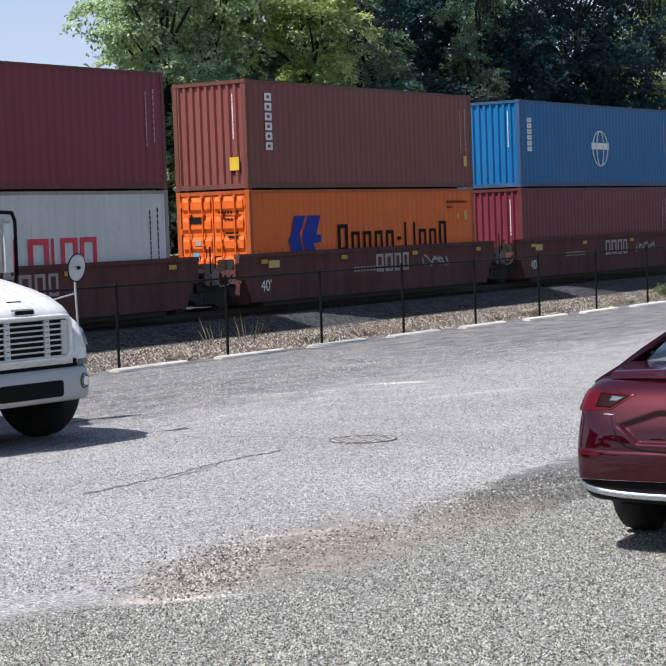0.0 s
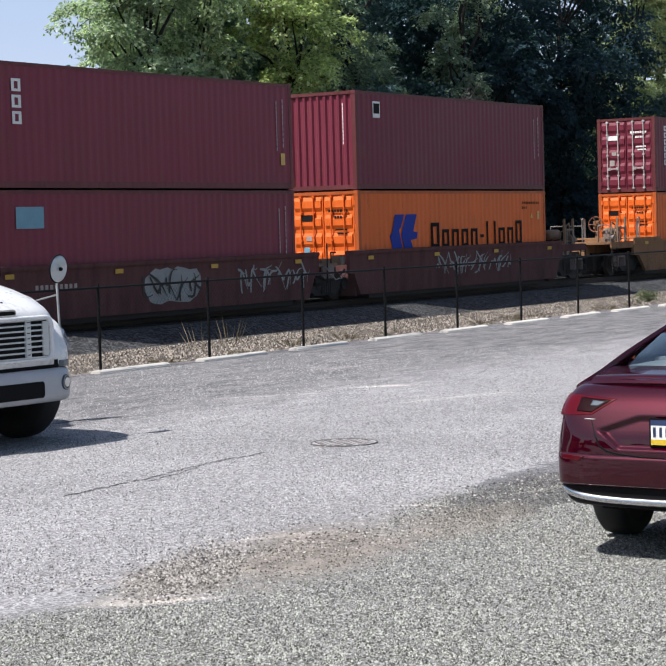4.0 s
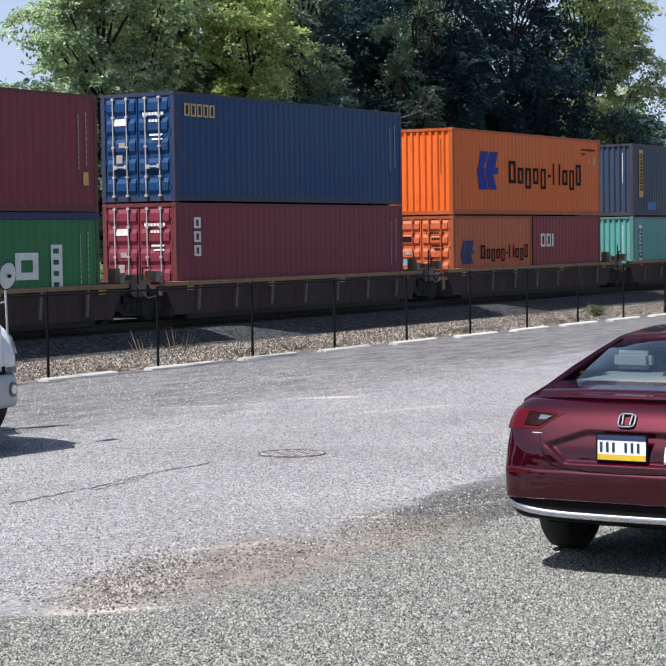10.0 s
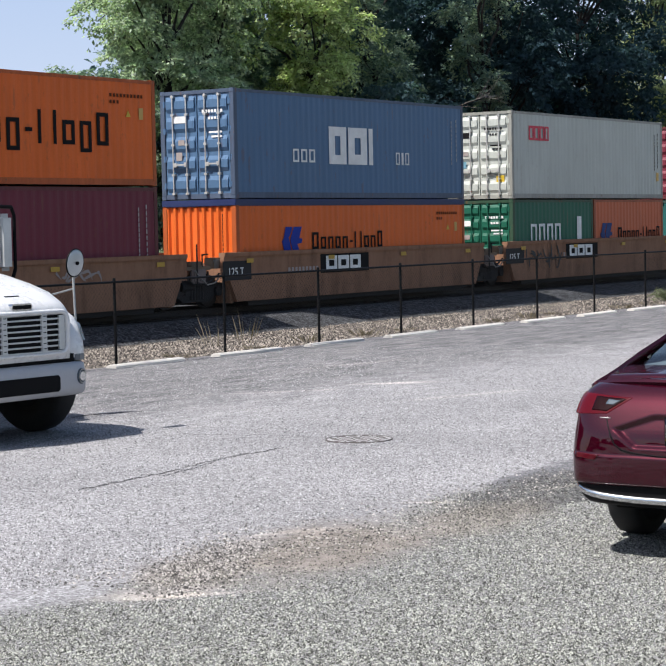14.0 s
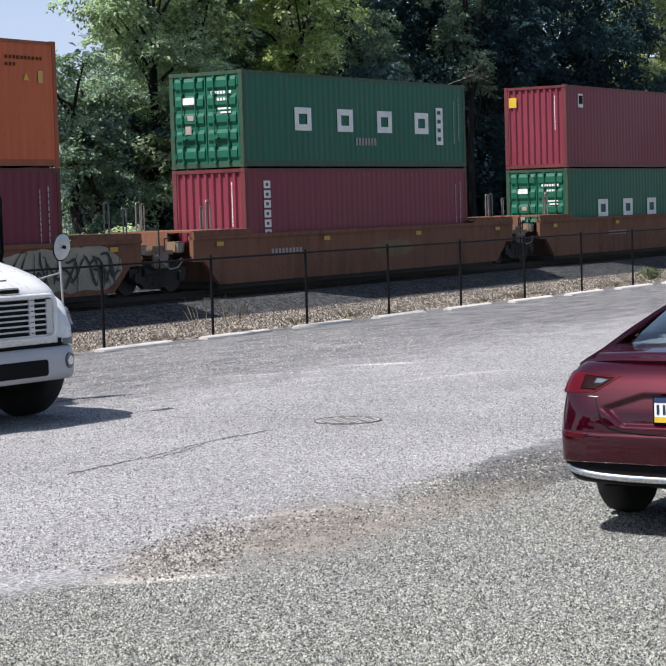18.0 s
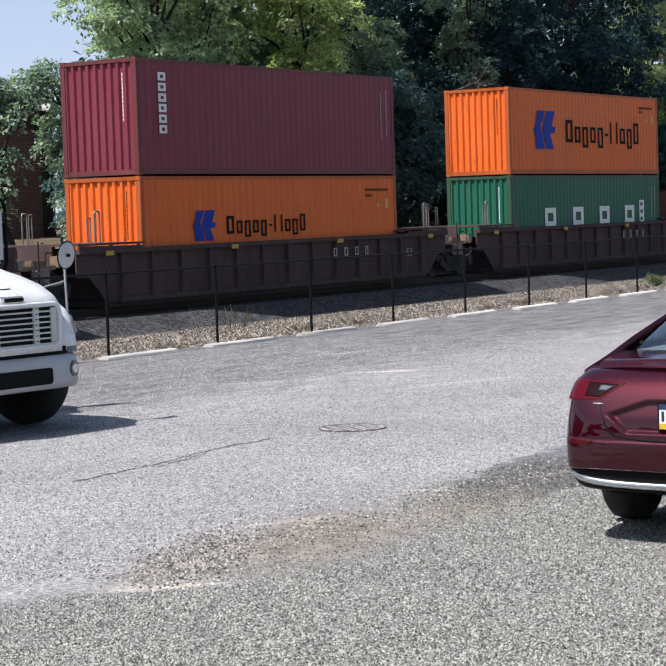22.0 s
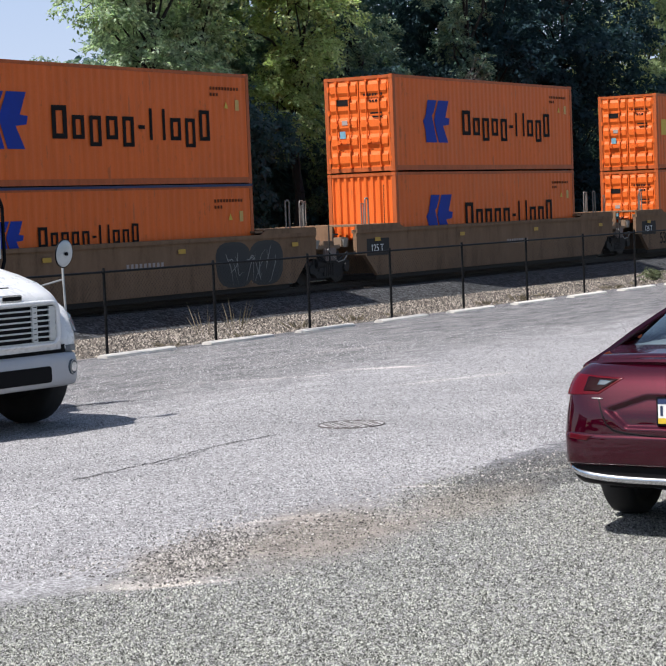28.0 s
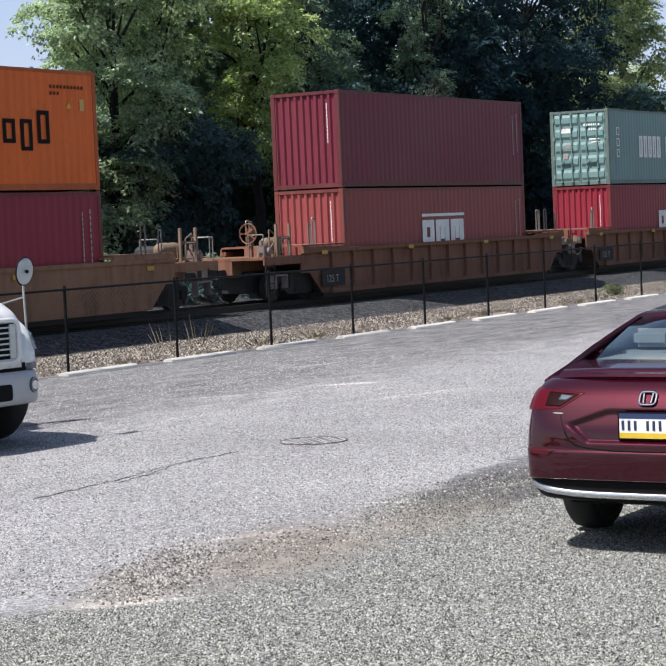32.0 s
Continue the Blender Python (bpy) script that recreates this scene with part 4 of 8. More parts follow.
def chord_mesh(kind, half, top, mat):
    bm = bmesh.new()
    bm_box(bm, -half, -HALF_W - 0.02, top - 0.10, half, -1.25, top + 0.012)
    if kind == "ribbed":
        bm_box(bm, -half + 1.5, -HALF_W - 0.015, SILL_B - 0.02, half - 1.5, -HALF_W + 0.12, SILL_B + 0.10)
    return to_mesh("top_chord", bm, mat, bevel=0.01)


def rib_mesh(kind, top, mat):
    top -= 0.10
    bm = bmesh.new()
    bm_prism(bm, [(-HALF_W + 0.0, top), (-HALF_W + 0.11, top), (-HALF_W + 0.11, SILL_B + 0.1), (-HALF_W + (0.06 if kind == "deck" else 0.0), SILL_B + 0.1)], 0, -0.05, 0.05)
    return to_mesh("rib", bm, mat)


def patch_mesh(w, h, mat):
    return to_mesh("marking", boxes((-w / 2, -0.006, 0, w / 2, 0.0, h)), mat)


def scrawl(rng, parent, x, z, w, h, material, label, fat=0.030):
    """Sprayed sweeping strokes of uneven width, one beside and over another."""
    bm = bmesh.new()
    k = max(5, int(w / 0.20))
    for i in range(k):
        cx = x + w * (i + rng.uniform(0.2, 0.8)) / k
        x0, x1 = cx - rng.uniform(0.05, 0.35), cx + rng.uniform(0.05, 0.40)
        z0, z1 = z + h * rng.uniform(0.0, 0.35), z + h * rng.uniform(0.6, 1.0)
        if rng.random() < 0.4:
            z0, z1 = z1, z0
        bow, curl, ph = rng.uniform(-0.35, 0.35), rng.uniform(-0.2, 0.2), rng.uniform(0, 3)
        yq = -0.002 - 0.0004 * i
        last = None
        n = 12
        for j in range(n + 1):
            f = j / n
            px = x0 + (x1 - x0) * f + bow * math.sin(math.pi * f) * h * 0.7
            pz = z0 + (z1 - z0) * f + curl * math.sin(2 * math.pi * f + ph) * h
            px, pz = max(x, min(x + w, px)), max(z, min(z + h, pz))
            dx, dz = (x1 - x0) + bow * math.pi * math.cos(math.pi * f) * h * 0.7, (z1 - z0) + curl * 2 * math.pi * math.cos(2 * math.pi * f + ph) * h
            q = fat * (0.35 + 0.9 * math.sin(math.pi * min(1.0, f + 0.15))) / max(1e-4, math.hypot(dx, dz))
            pair = (bm.verts.new((px - dz * q, yq, pz + dx * q)), bm.verts.new((px + dz * q, yq, pz - dx * q)))
            if last:
                bm.faces.new((last[0], last[1], pair[1], pair[0]))
            last = pair
    ob = part("graffiti", bm, material, parent, label)
    ob["kind"] = "stuff"
    ob.location.y = -HALF_W - 0.002
    return ob


def ragged_block(rng, x, z, w, h):
    """A sprayed field with an uneven rim."""
    bm = bmesh.new()
    n = max(6, int(w / 0.22))
    last = None
    for k in range(n + 1):
        f = k / n
        fade = min(1.0, f * 5, (1 - f) * 5) ** 0.5
        lo = z + h * (0.5 - 0.5 * fade) * 0.7 + rng.uniform(0.0, 0.10) * h
        hi = z + h - h * (0.5 - 0.5 * fade) * 0.5 - rng.uniform(0.0, 0.12) * h
        px = x + w * f + rng.uniform(-0.04, 0.04)
        pair = (bm.verts.new((px, -0.003, lo)), bm.verts.new((px + rng.uniform(-0.06, 0.06), -0.003, hi)))
        if last:
            bm.faces.new((last[0], pair[0], pair[1], last[1]))
        last = pair
    return bm


def bubbles(rng, parent, x, z, w, h, cnt, material):
    """Fat sprayed shapes with dark outlines, one beside another."""
    for i in range(cnt):
        cx, rw = x + w * (i + 0.5) / cnt, w / cnt * 0.56
        lean, sq = rng.uniform(-0.12, 0.12), rng.uniform(0.55, 0.8)
        for name, mat, grow, y in (("graffiti", M_SCRAWL_DARK, 1.0, -0.002 - 0.0006 * i), ("graffiti", material, 0.86, -0.008 - 0.0006 * i), ("graffiti", M_SCRAWL_DARK, 0.17, -0.014)):
            bm = bmesh.new()
            ring = []
            for k in range(20):
                a = k * math.pi / 10
                c, s = math.cos(a), math.sin(a)
                px = math.copysign(abs(c) ** sq, c) * rw * grow
                pz = math.copysign(abs(s) ** sq, s) * h * 0.5 * grow
                ring.append(bm.verts.new((cx + px + lean * pz, y, z + h / 2 + pz)))
            bm.faces.new(ring)
            o = part(name, bm, mat, parent, "fat sprayed shape with a dark outline")
            o.location.y = -HALF_W + 0.014


def cabinet(parent, x):
    """A brown steel cabinet with four round holes on the end platform."""
    c = part("cabinet", shared("cab", lambda: to_mesh("cabinet", boxes((-0.62, -0.9, 1.24, 0.62, 0.2, 2.52)), plain("rust_red_cabinet_paint", (0.20, 0.075, 0.055), 0.6, 0.0, 0.3, 5), bevel=0.02)), None, parent, "rust-red steel cabinet with round holes")
    c.location.x = x
    for dx in (-0.3, 0.3):
        for z in (1.55, 2.08):
            bm = bmesh.new()
            bm_tube(bm, (dx, -0.905, z), (dx, -0.80, z), 0.17, 18)
            part("round_opening", bm, M_DARKSTEEL, c, "dark round opening")
    bm = bmesh.new()
    for k in range(3):
        bm_box(bm, -0.10 + k * 0.08, -0.906, 2.38, -0.04 + k * 0.08, -0.90, 2.46)
    part("marking", bm, M_PALEMARK, c, "short pale line in plain bars")["kind"] = "stuff"


def well_car(label, kind, color, xs, half, ends, rng, extras=(), top=SILL_T):
    """An articulated well car. xs: middles of its wells at the start; half: half the length of a side sill; ends: (left, right) coupler ends."""
    mat = CARPAINT[color]
    ob = tagged(new("well_car"), label, "rail car", "well cars of the train")
    x0 = xs[0]
    MOVERS.append((ob, x0, TRACK_Y, 0.0))
    top = 0.96 if kind == "deck" else top
    deck = top + 0.15
    kk = (kind, color, half, top)
    for x in xs:
        u = x - x0
        for s in (0, 180):
            p = part("side_sill", shared(("sill",) + kk, lambda: sill_mesh(kind, half, top, mat)), None, ob)
            p.matrix_basis = pose(u, 0, 0, 0, 0, s)
            p = part("top_chord", shared(("chord",) + kk, lambda: chord_mesh(kind, half, top, CARPAINT["deck"] if kind == "deck" else mat)), None, ob)
            p.matrix_basis = pose(u, 0, 0, 0, 0, s)
        if kind != "smooth":
            n = int((2 * half - 2.2) / (1.15 if kind == "ribbed" else 1.55))
            for k in range(n):
                p = part("rib", shared(("rib",) + kk, lambda: rib_mesh(kind, top, M_DUSTPLATE if kind == "deck" else mat)), None, ob)
                p.location.x = u - half + 1.6 + k * (2 * half - 3.2) / (n - 1)
        p = part("well_floor", shared(("wf",) + kk, lambda: to_mesh("well_floor", boxes((-half + 1.2, -1.3, -0.03, half - 1.2, 1.3, 0.11)), M_DARKSTEEL)), None, ob)
        p.location.x = u
        for s in (-1, 1):
            p = part("end_bulkhead", shared(("eb",) + kk, lambda: to_mesh("end_bulkhead", boxes((-0.06, -1.29, 0.06, 0.06, 1.29, 0.88 if kind == "deck" else 1.12)), mat, bevel=0.01)), None, ob)
            p.location.x = u + s * (6.096 + 0.35)
            if half > 7:
                w = half - 6.25
                p = part("end_deck", shared(("ed",) + kk, lambda: end_deck_mesh(kind, w, top, mat)), None, ob, "raised end deck of dusty steel plate")
                p.matrix_basis = pose(u + s * (6.25 + w / 2), 0, 0, 0, 0, 0 if s > 0 else 180)
                for dx, dy in ((7.75, -1.18), (7.75, 1.12)):
                    p = part("grab_hoop", shared("guide", guide_mesh), None, ob, "dull steel grab hoop on the end deck")
                    p.location = (u + s * dx, dy, deck)
                handrail(ob, u + s * 8.25 - 0.06, -1.34, deck - 0.02, 0.12, 0.62, True)
                handrail(ob, u + s * 7.5, 1.2, deck - 0.02, 0.11, 0.75, True)
        # reflectors, stencils and placards on the near sill
        zt = 0.50 if kind == "deck" else 0.98
        for k in range(4):
            p = part("reflector", shared("refl", lambda: patch_mesh(0.30, 0.11, M_REFLECT)), None, ob, "yellow reflector strip")
            p.location = (u - half + 1.1 + k * (2 * half - 2.2) / 3, -HALF_W - 0.022 if kind == "smooth" else -HALF_W - 0.024, zt + (0.12 if kind == "smooth" else 0.24))
        if kind == "smooth":
            rects = [(-1.8 + k * 0.17, 0.70, -1.70 + k * 0.17, 0.84) for k in range(9)]
            bm = bmesh.new()
            for a, b, c, d in rects:
                bm_box(bm, a, -0.006, b, c, 0, d)
            p = part("marking", bm, M_PALEMARK, ob, "faded car number in plain bars")
            p.location = (u + rng.uniform(-3.5, 2.5), -HALF_W + 0.016, rng.uniform(0.0, 0.12))
            p["kind"] = "stuff"
    # bogies, end platforms and couplers
    joints = [(a + b) / 2 for a, b in zip(xs, xs[1:])]
    for j in joints:
        bogie(ob, j - x0)
        p = part("articulation_deck", shared(("ad", color), lambda: to_mesh("articulation_deck", boxes((-0.95, -0.62, 0.78, 0.95, 0.62, 0.98), (-0.4, -1.15, 0.86, 0.4, 1.15, 0.95)), mat)), None, ob)
        p.location.x = j - x0
        for dx in (-0.75, 0.75):
            w = part("rubber_chock", shared("chock", chock_mesh), None, ob, "pale tapered corner guide")
            w.location = (j - x0 + dx, -1.15, 0.98)
        for k, (pts, r) in enumerate((([(-0.2, -1.3, 0.5), (-0.2, -1.3, 1.62)], 0.022), ([(0.15, -1.2, 0.6), (0.15, -1.2, 1.35), (0.4, -1.2, 1.35)], 0.02), ([(-0.8, -1.25, 0.85), (-0.3, -1.25, 0.60), (0.3, -1.25, 0.6), (0.8, -1.25, 0.85)], 0.025))):
            p = part("brake_pipe", shared(("bpipe", k), lambda: pipe_mesh(pts, r, M_DARKSTEEL)), None, ob)
            p.location.x = j - x0
        p = part("brake_plate", shared("bplate", lambda: to_mesh("brake_plate", boxes((-0.36, -1.26, 0.62, 0.22, -1.18, 0.98), (-0.30, -1.29, 0.68, -0.22, -1.26, 0.92)), M_DUSTPLATE, bevel=0.01)), None, ob, "dusty pinkish brake gear plate")
        p.location.x = j - x0
        bm = bmesh.new()
        bm_path(bm, [(-0.30, -1.31, 0.95), (-0.05, -1.33, 0.72), (0.18, -1.33, 0.58), (0.55, -1.30, 0.62), (0.85, -1.25, 0.80)], 0.020, 6)
        p = part("air_hose", bm, M_PALEGREY, ob, "pale sagging air hose")
        p.location.x = j - x0
        p = part("bearing_block", shared("bblock", lambda: to_mesh("bearing_block", boxes((0.62, -1.2, 0.98, 0.98, -0.9, 1.26), (-0.98, -1.2, 0.98, -0.78, -0.95, 1.36), (-0.7, -1.22, 0.95, 0.5, -0.9, 1.06), (-0.30, -1.18, 1.06, 0.18, -0.94, 1.18)), M_DUSTTAN, bevel=0.02)), None, ob, "dusty tan bearing blocks at the joint")
        p.location.x = j - x0
        p = part("brake_cylinder", shared("bcyl", cylinder_mesh), None, ob, "sooty brake cylinder with levers")
        p.location.x = j - x0
    for j in joints:
        p = part("draft_sill", shared("draft", lambda: to_mesh("draft_sill", boxes((-1.7, -0.42, 0.22, 1.7, 0.42, 0.84), (-0.5, -1.12, 0.30, 0.5, 1.12, 0.80)), M_DARKSTEEL, bevel=0.02)), None, ob, "sooty draft sill over the bogie")
        p.location.x = j - x0
    for s, is_end in ((-1, ends[0]), (1, ends[1])):
        xe = (xs[-1] if s < 0 else xs[0]) - x0 + s * half
        if not is_end:
            bogie(ob, xe + s * 1.0)
            continue
        bogie(ob, xe - s * (0.2 if half > 7 else -1.15))
        p = part("draft_sill", shared("draft", lambda: None), None, ob, "sooty draft sill over the bogie")
        p.location.x = xe - s * (0.2 if half > 7 else -1.15)
        platform_gear(ob, xe + s * 0.95, s, PLAT_T, mat)
        tip = xe + s * 1.95
        lo, hi = min(xe - s * 0.3, tip), max(xe - s * 0.3, tip)
        part("end_platform", boxes((lo, -1.38, PLAT_T - 0.09, hi, 1.38, PLAT_T), (lo, -0.3, 0.70, hi, 0.3, PLAT_T - 0.09), (lo, -1.40, PLAT_T - 0.24, hi, -1.34, PLAT_T - 0.02)), mat, ob, bevel=0.008)
        bm = bmesh.new()
        a, b = (tip, tip + s * 0.75)
        bm_box(bm, min(a, b), -0.10, 0.72, max(a, b), 0.10, 0.92)
        bm_box(bm, min(b, b + s * 0.22), -0.17, 0.66, max(b, b + s * 0.22), 0.17, 0.98)
        part("coupler", bm, M_CAST, ob, bevel=0.02)
        handrail(ob, tip - s * 0.1, -1.32, PLAT_T, 0.5, 0.62, False)
        handrail(ob, tip - s * 0.1, 0.5, PLAT_T, 0.6, 0.62, False)
        handrail(ob, (lo + hi) / 2 - 0.25, -1.33, PLAT_T, 0.45, 0.5, True)
        bm = bmesh.new()
        for k in range(4):
            bm_tube(bm, (0, 0, 0.25 + k * 0.24), (0.42, 0, 0.25 + k * 0.24), 0.016, 6)
        for q in (0, 0.42):
            bm_tube(bm, (q, 0, 0.15), (q, 0, 1.06), 0.018, 6)
        p = part("ladder", bm, M_DARKSTEEL, ob, "steel rung ladder at the corner")
        p.location = (tip - s * 0.25 - 0.21, -1.40, 0)
        if s > 0:
            bw = part("air_tank", bmesh_tank(), M_DARKSTEEL, ob, "dark steel air brake tank", soft=False)
            bw.location = (tip - s * 0.9, 0.1, PLAT_T + 0.26)
        if s < 0:
            brake_wheel(ob, tip + 0.5, -0.55, PLAT_T + 0.66, mat)
    for e in extras:
        kind2, k, *a = e
        u = xs[k] - x0
        if kind2 == "panel":
            p = part("sign_panel", shared("pan", lambda: patch_mesh(2.5, 0.52, M_BLACKMARK)), None, ob, "black panel with a white word in plain bars")
            p.location = (u + a[0], -HALF_W + 0.015, 0.72)
            put_word(word_rects([1.35, 1.35, 1.35], -0.98, 0.06, 0.41, 0.16, 0.34), M_WHITE, p, "", 0.006, 0.0)
        elif kind2 == "scrawl":
            dx, z, w, h, m = a[:5]
            o = scrawl(rng, ob, u + dx, z, w, h, m, "sprayed sweeping graffiti", *a[5:])
            if kind != "smooth":
                o.location.y -= 0.03
        elif kind2 == "fill":
            dx, z, w, h, m = a
            o = part("graffiti", ragged_block(rng, u + dx, z, w, h) if w > 1 else boxes((u + dx, -0.004, z, u + dx + w, 0, z + h)), m, ob, "sprayed filled-in field")
            o.location.y = -HALF_W + 0.018
        elif kind2 == "bubble":
            dx, z, w, h, cnt, m = a
            bubbles(rng, ob, u + dx, z, w, h, cnt, m)
        elif kind2 == "cabinet":
            cabinet(ob, u + a[0])
        elif kind2 == "text":
            words, dx, z, size, m = a
            if " " in words:
                pl = part("end_plate", shared("eplate", lambda: patch_mesh(1.25, 0.50, M_DARKSTEEL)), None, ob, "dark sooty plate at the end of the sill")
                pl.location = (u + dx + 0.42, -HALF_W + (0.017 if kind == "smooth" else -0.003), z - 0.12)
            lettering(words, size, m, ob, pose(u + dx, -HALF_W + (0.008 if kind == "smooth" else -0.012), z, 90, 0, 0), "stencilled number")
        elif kind2 == "bars":
            dx, z, size, m = a
            put_word(word_rects([0.75, 0.8, 0.7, 0.65], u + dx, z, size, 0.2 if kind == "smooth" else 1.6, 0.25), m, ob, "faded letter as plain bars", 0.0, -HALF_W + (0.014 if kind == "smooth" else -0.006))
    return ob


def end_deck_mesh(kind, w, top, mat):
    """The raised deck past a container's end: plate, edge lip, side skirts that step down to the sills, cross beam."""
    bm = bmesh.new()
    bm_box(bm, -w / 2, -HALF_W + 0.03, (top + 0.15) - 0.05, w / 2, HALF_W - 0.03, (top + 0.15))
    bm_box(bm, -w / 2 - 0.35, -HALF_W + 0.06, (top + 0.15) - 0.09, -w / 2, -HALF_W + 0.36, (top + 0.15) - 0.03)
    for sy in (-1, 1):
        lo, hi = (-HALF_W, -HALF_W + 0.05) if sy < 0 else (HALF_W - 0.05, HALF_W)
        if kind == "ribbed":
            bm_prism(bm, [(-w / 2 + 0.1, top), (w / 2, top), (w / 2, top + 0.10), (-w / 2 + 0.1, top + 0.06)], 1, lo, hi)
            for k in range(3):
                px = -w / 2 + 0.25 + k * (w - 0.4) / 2
                bm_box(bm, px - 0.04, lo, top - 0.05, px + 0.04, hi, (top + 0.15) - 0.03)
        else:
            bm_prism(bm, [(-w / 2 - 0.25, top - 0.02), (w / 2, top - 0.02), (w / 2, (top + 0.15) - 0.02), (-w / 2 + 0.12, (top + 0.15) - 0.02)], 1, lo, hi)
    bm_box(bm, w / 2 - 0.08, -0.6, 0.95, w / 2, 0.6, (top + 0.15) - 0.05)
    return to_mesh("end_deck", bm, mat)


def pipe_mesh(pts, r, mat):
    bm = bmesh.new()
    bm_path(bm, pts, r, 6)
    return to_mesh("brake_pipe", bm, mat)


def platform_gear(parent, x, s, z, mat):
    """Brake gear on an end platform: a reservoir in saddles, a valve box, a relay stand with pipes, a cross-over step."""
    bm = bmesh.new()
    rings = []
    for q, r in ((-0.46, 0.06), (-0.42, 0.15), (-0.34, 0.19), (0.34, 0.19), (0.42, 0.15), (0.46, 0.06)):
        rings.append([(q, r * math.cos(k * math.pi / 6), r * math.sin(k * math.pi / 6)) for k in range(12)])
    bm_loft(bm, rings)
    p = part("air_reservoir", bm, M_DUSTTAN, parent, "dusty tan air reservoir", soft=True)
    p.location = (x - s * 0.35, -0.75, z + 0.34)
    for q in (-0.27, 0.27):
        p = part("saddle", boxes((-0.03, -0.12, 0.0, 0.03, 0.12, 0.20)), mat, parent)
        p.location = (x - s * 0.35 + q, -0.75, z)
    bm = bmesh.new()
    bm_box(bm, -0.16, -0.14, 0.0, 0.16, 0.14, 0.30)
    bm_tube(bm, (0.0, -0.14, 0.16), (0.0, -0.24, 0.16), 0.10, 12)
    bm_tube(bm, (-0.12, 0, 0.30), (-0.12, 0, 0.46), 0.05, 8)
    p = part("brake_valve", bm, M_DUSTPLATE, parent, "dusty brake valve with round cover", bevel=0.012)
    p.location = (x + s * 0.45, -1.02, z)
    for k, (pts, r) in enumerate((([(0, 0, 0), (0, 0, 0.62), (0.28, 0, 0.74), (0.28, 0, 0.30), (0.62, 0.05, 0.18)], 0.024), ([(-0.25, 0.1, 0.05), (-0.25, 0.1, 0.42), (0.1, 0.1, 0.50), (0.5, 0.1, 0.10)], 0.020), ([(-0.6, -0.1, 0.10), (0.7, -0.1, 0.10)], 0.026))):
        p = part("brake_pipe", shared(("gpipe", k), lambda: pipe_mesh(pts, r, M_DUSTTAN)), None, parent, "dusty bent brake pipe")
        p.matrix_basis = pose(x, -1.10, z, 0, 0, 0 if s > 0 else 180)
    bm = bmesh.new()
    for q in (-0.34, 0.34):
        bm_box(bm, q - 0.035, -0.035, 0.0, q + 0.035, 0.035, 0.95)
    bm_box(bm, -0.34, -0.02, 0.52, 0.34, 0.02, 0.60)
    p = part("stanchion", bm, M_DUSTTAN, parent, "pair of tan steel stanchions")
    p.location = (x - s * 0.15, -1.28, z - 0.05)
    p = part("step", boxes((-0.30, -0.10, 0.0, 0.30, 0.10, 0.05), (-0.30, -0.10, -0.34, -0.26, 0.10, 0.0), (0.26, -0.10, -0.34, 0.30, 0.10, 0.0)), M_DUSTPLATE, parent, "steel cross-over step")
    p.location = (x + s * 0.25, -1.36, 0.68)


M_DUSTTAN = plain("dusty_tan_steel", (0.20, 0.135, 0.088), 0.75, 0.0, 0.4, 7)
M_DUSTPLATE = plain("dusty_pink_primer", (0.20, 0.155, 0.14), 0.75, 0.0, 0.4, 7)


def guide_mesh():
    bm = bmesh.new()
    bm_path(bm, [(-0.09, 0, 0), (-0.09, 0, 0.70), (-0.06, 0, 0.76), (0.06, 0, 0.76), (0.09, 0, 0.70), (0.09, 0, 0)], 0.024, 6)
    return to_mesh("grab_hoop", bm, M_TUBE)


def cylinder_mesh():
    bm = bmesh.new()
    bm_tube(bm, (-0.65, -1.05, 0.55), (-0.15, -1.05, 0.55), 0.14, 12)
    bm_tube(bm, (-0.15, -1.05, 0.55), (0.55, -1.05, 0.62), 0.03, 6)
    bm_box(bm, 0.50, -1.10, 0.30, 0.56, -1.0, 0.92)
    bm_box(bm, -0.80, -1.12, 0.25, -0.72, -0.98, 0.80)
    bm_tube(bm, (-0.76, -1.08, 0.30), (0.53, -1.08, 0.34), 0.025, 6)
    return to_mesh("brake_cylinder", bm, M_DARKSTEEL, bevel=0.01)


def chock_mesh():
    bm = bmesh.new()
    bm_loft(bm, [[(-0.07, -0.07, 0), (0.07, -0.07, 0), (0.07, 0.07, 0), (-0.07, 0.07, 0)], [(-0.12, -0.12, 0.24), (0.12, -0.12, 0.24), (0.12, 0.12, 0.24), (-0.12, 0.12, 0.24)]])
    return to_mesh("rubber_chock", bm, M_PALEGREY)


def bmesh_tank():
    bm = bmesh.new()
    rings = []
    for y, r in ((-0.52, 0.08), (-0.46, 0.17), (-0.38, 0.20), (0.38, 0.20), (0.46, 0.17), (0.52, 0.08)):
        rings.append([(r * math.cos(k * math.pi / 6), y, r * math.sin(k * math.pi / 6)) for k in range(12)])
    bm_loft(bm, rings)
    bm_box(bm, -0.05, -0.3, -0.28, 0.05, -0.2, -0.15)
    bm_box(bm, -0.05, 0.2, -0.28, 0.05, 0.3, -0.15)
    return bm


M_PALEGREY = plain("pale_grey_paint", (0.25, 0.235, 0.215), 0.6, 0.0, 0.35, 6)
AT = {code: x + 6.096 for code, x, _, _ in STACKS}
rng = random.Random(7)


def mids(*codes):
    return [AT[c] for c in codes]


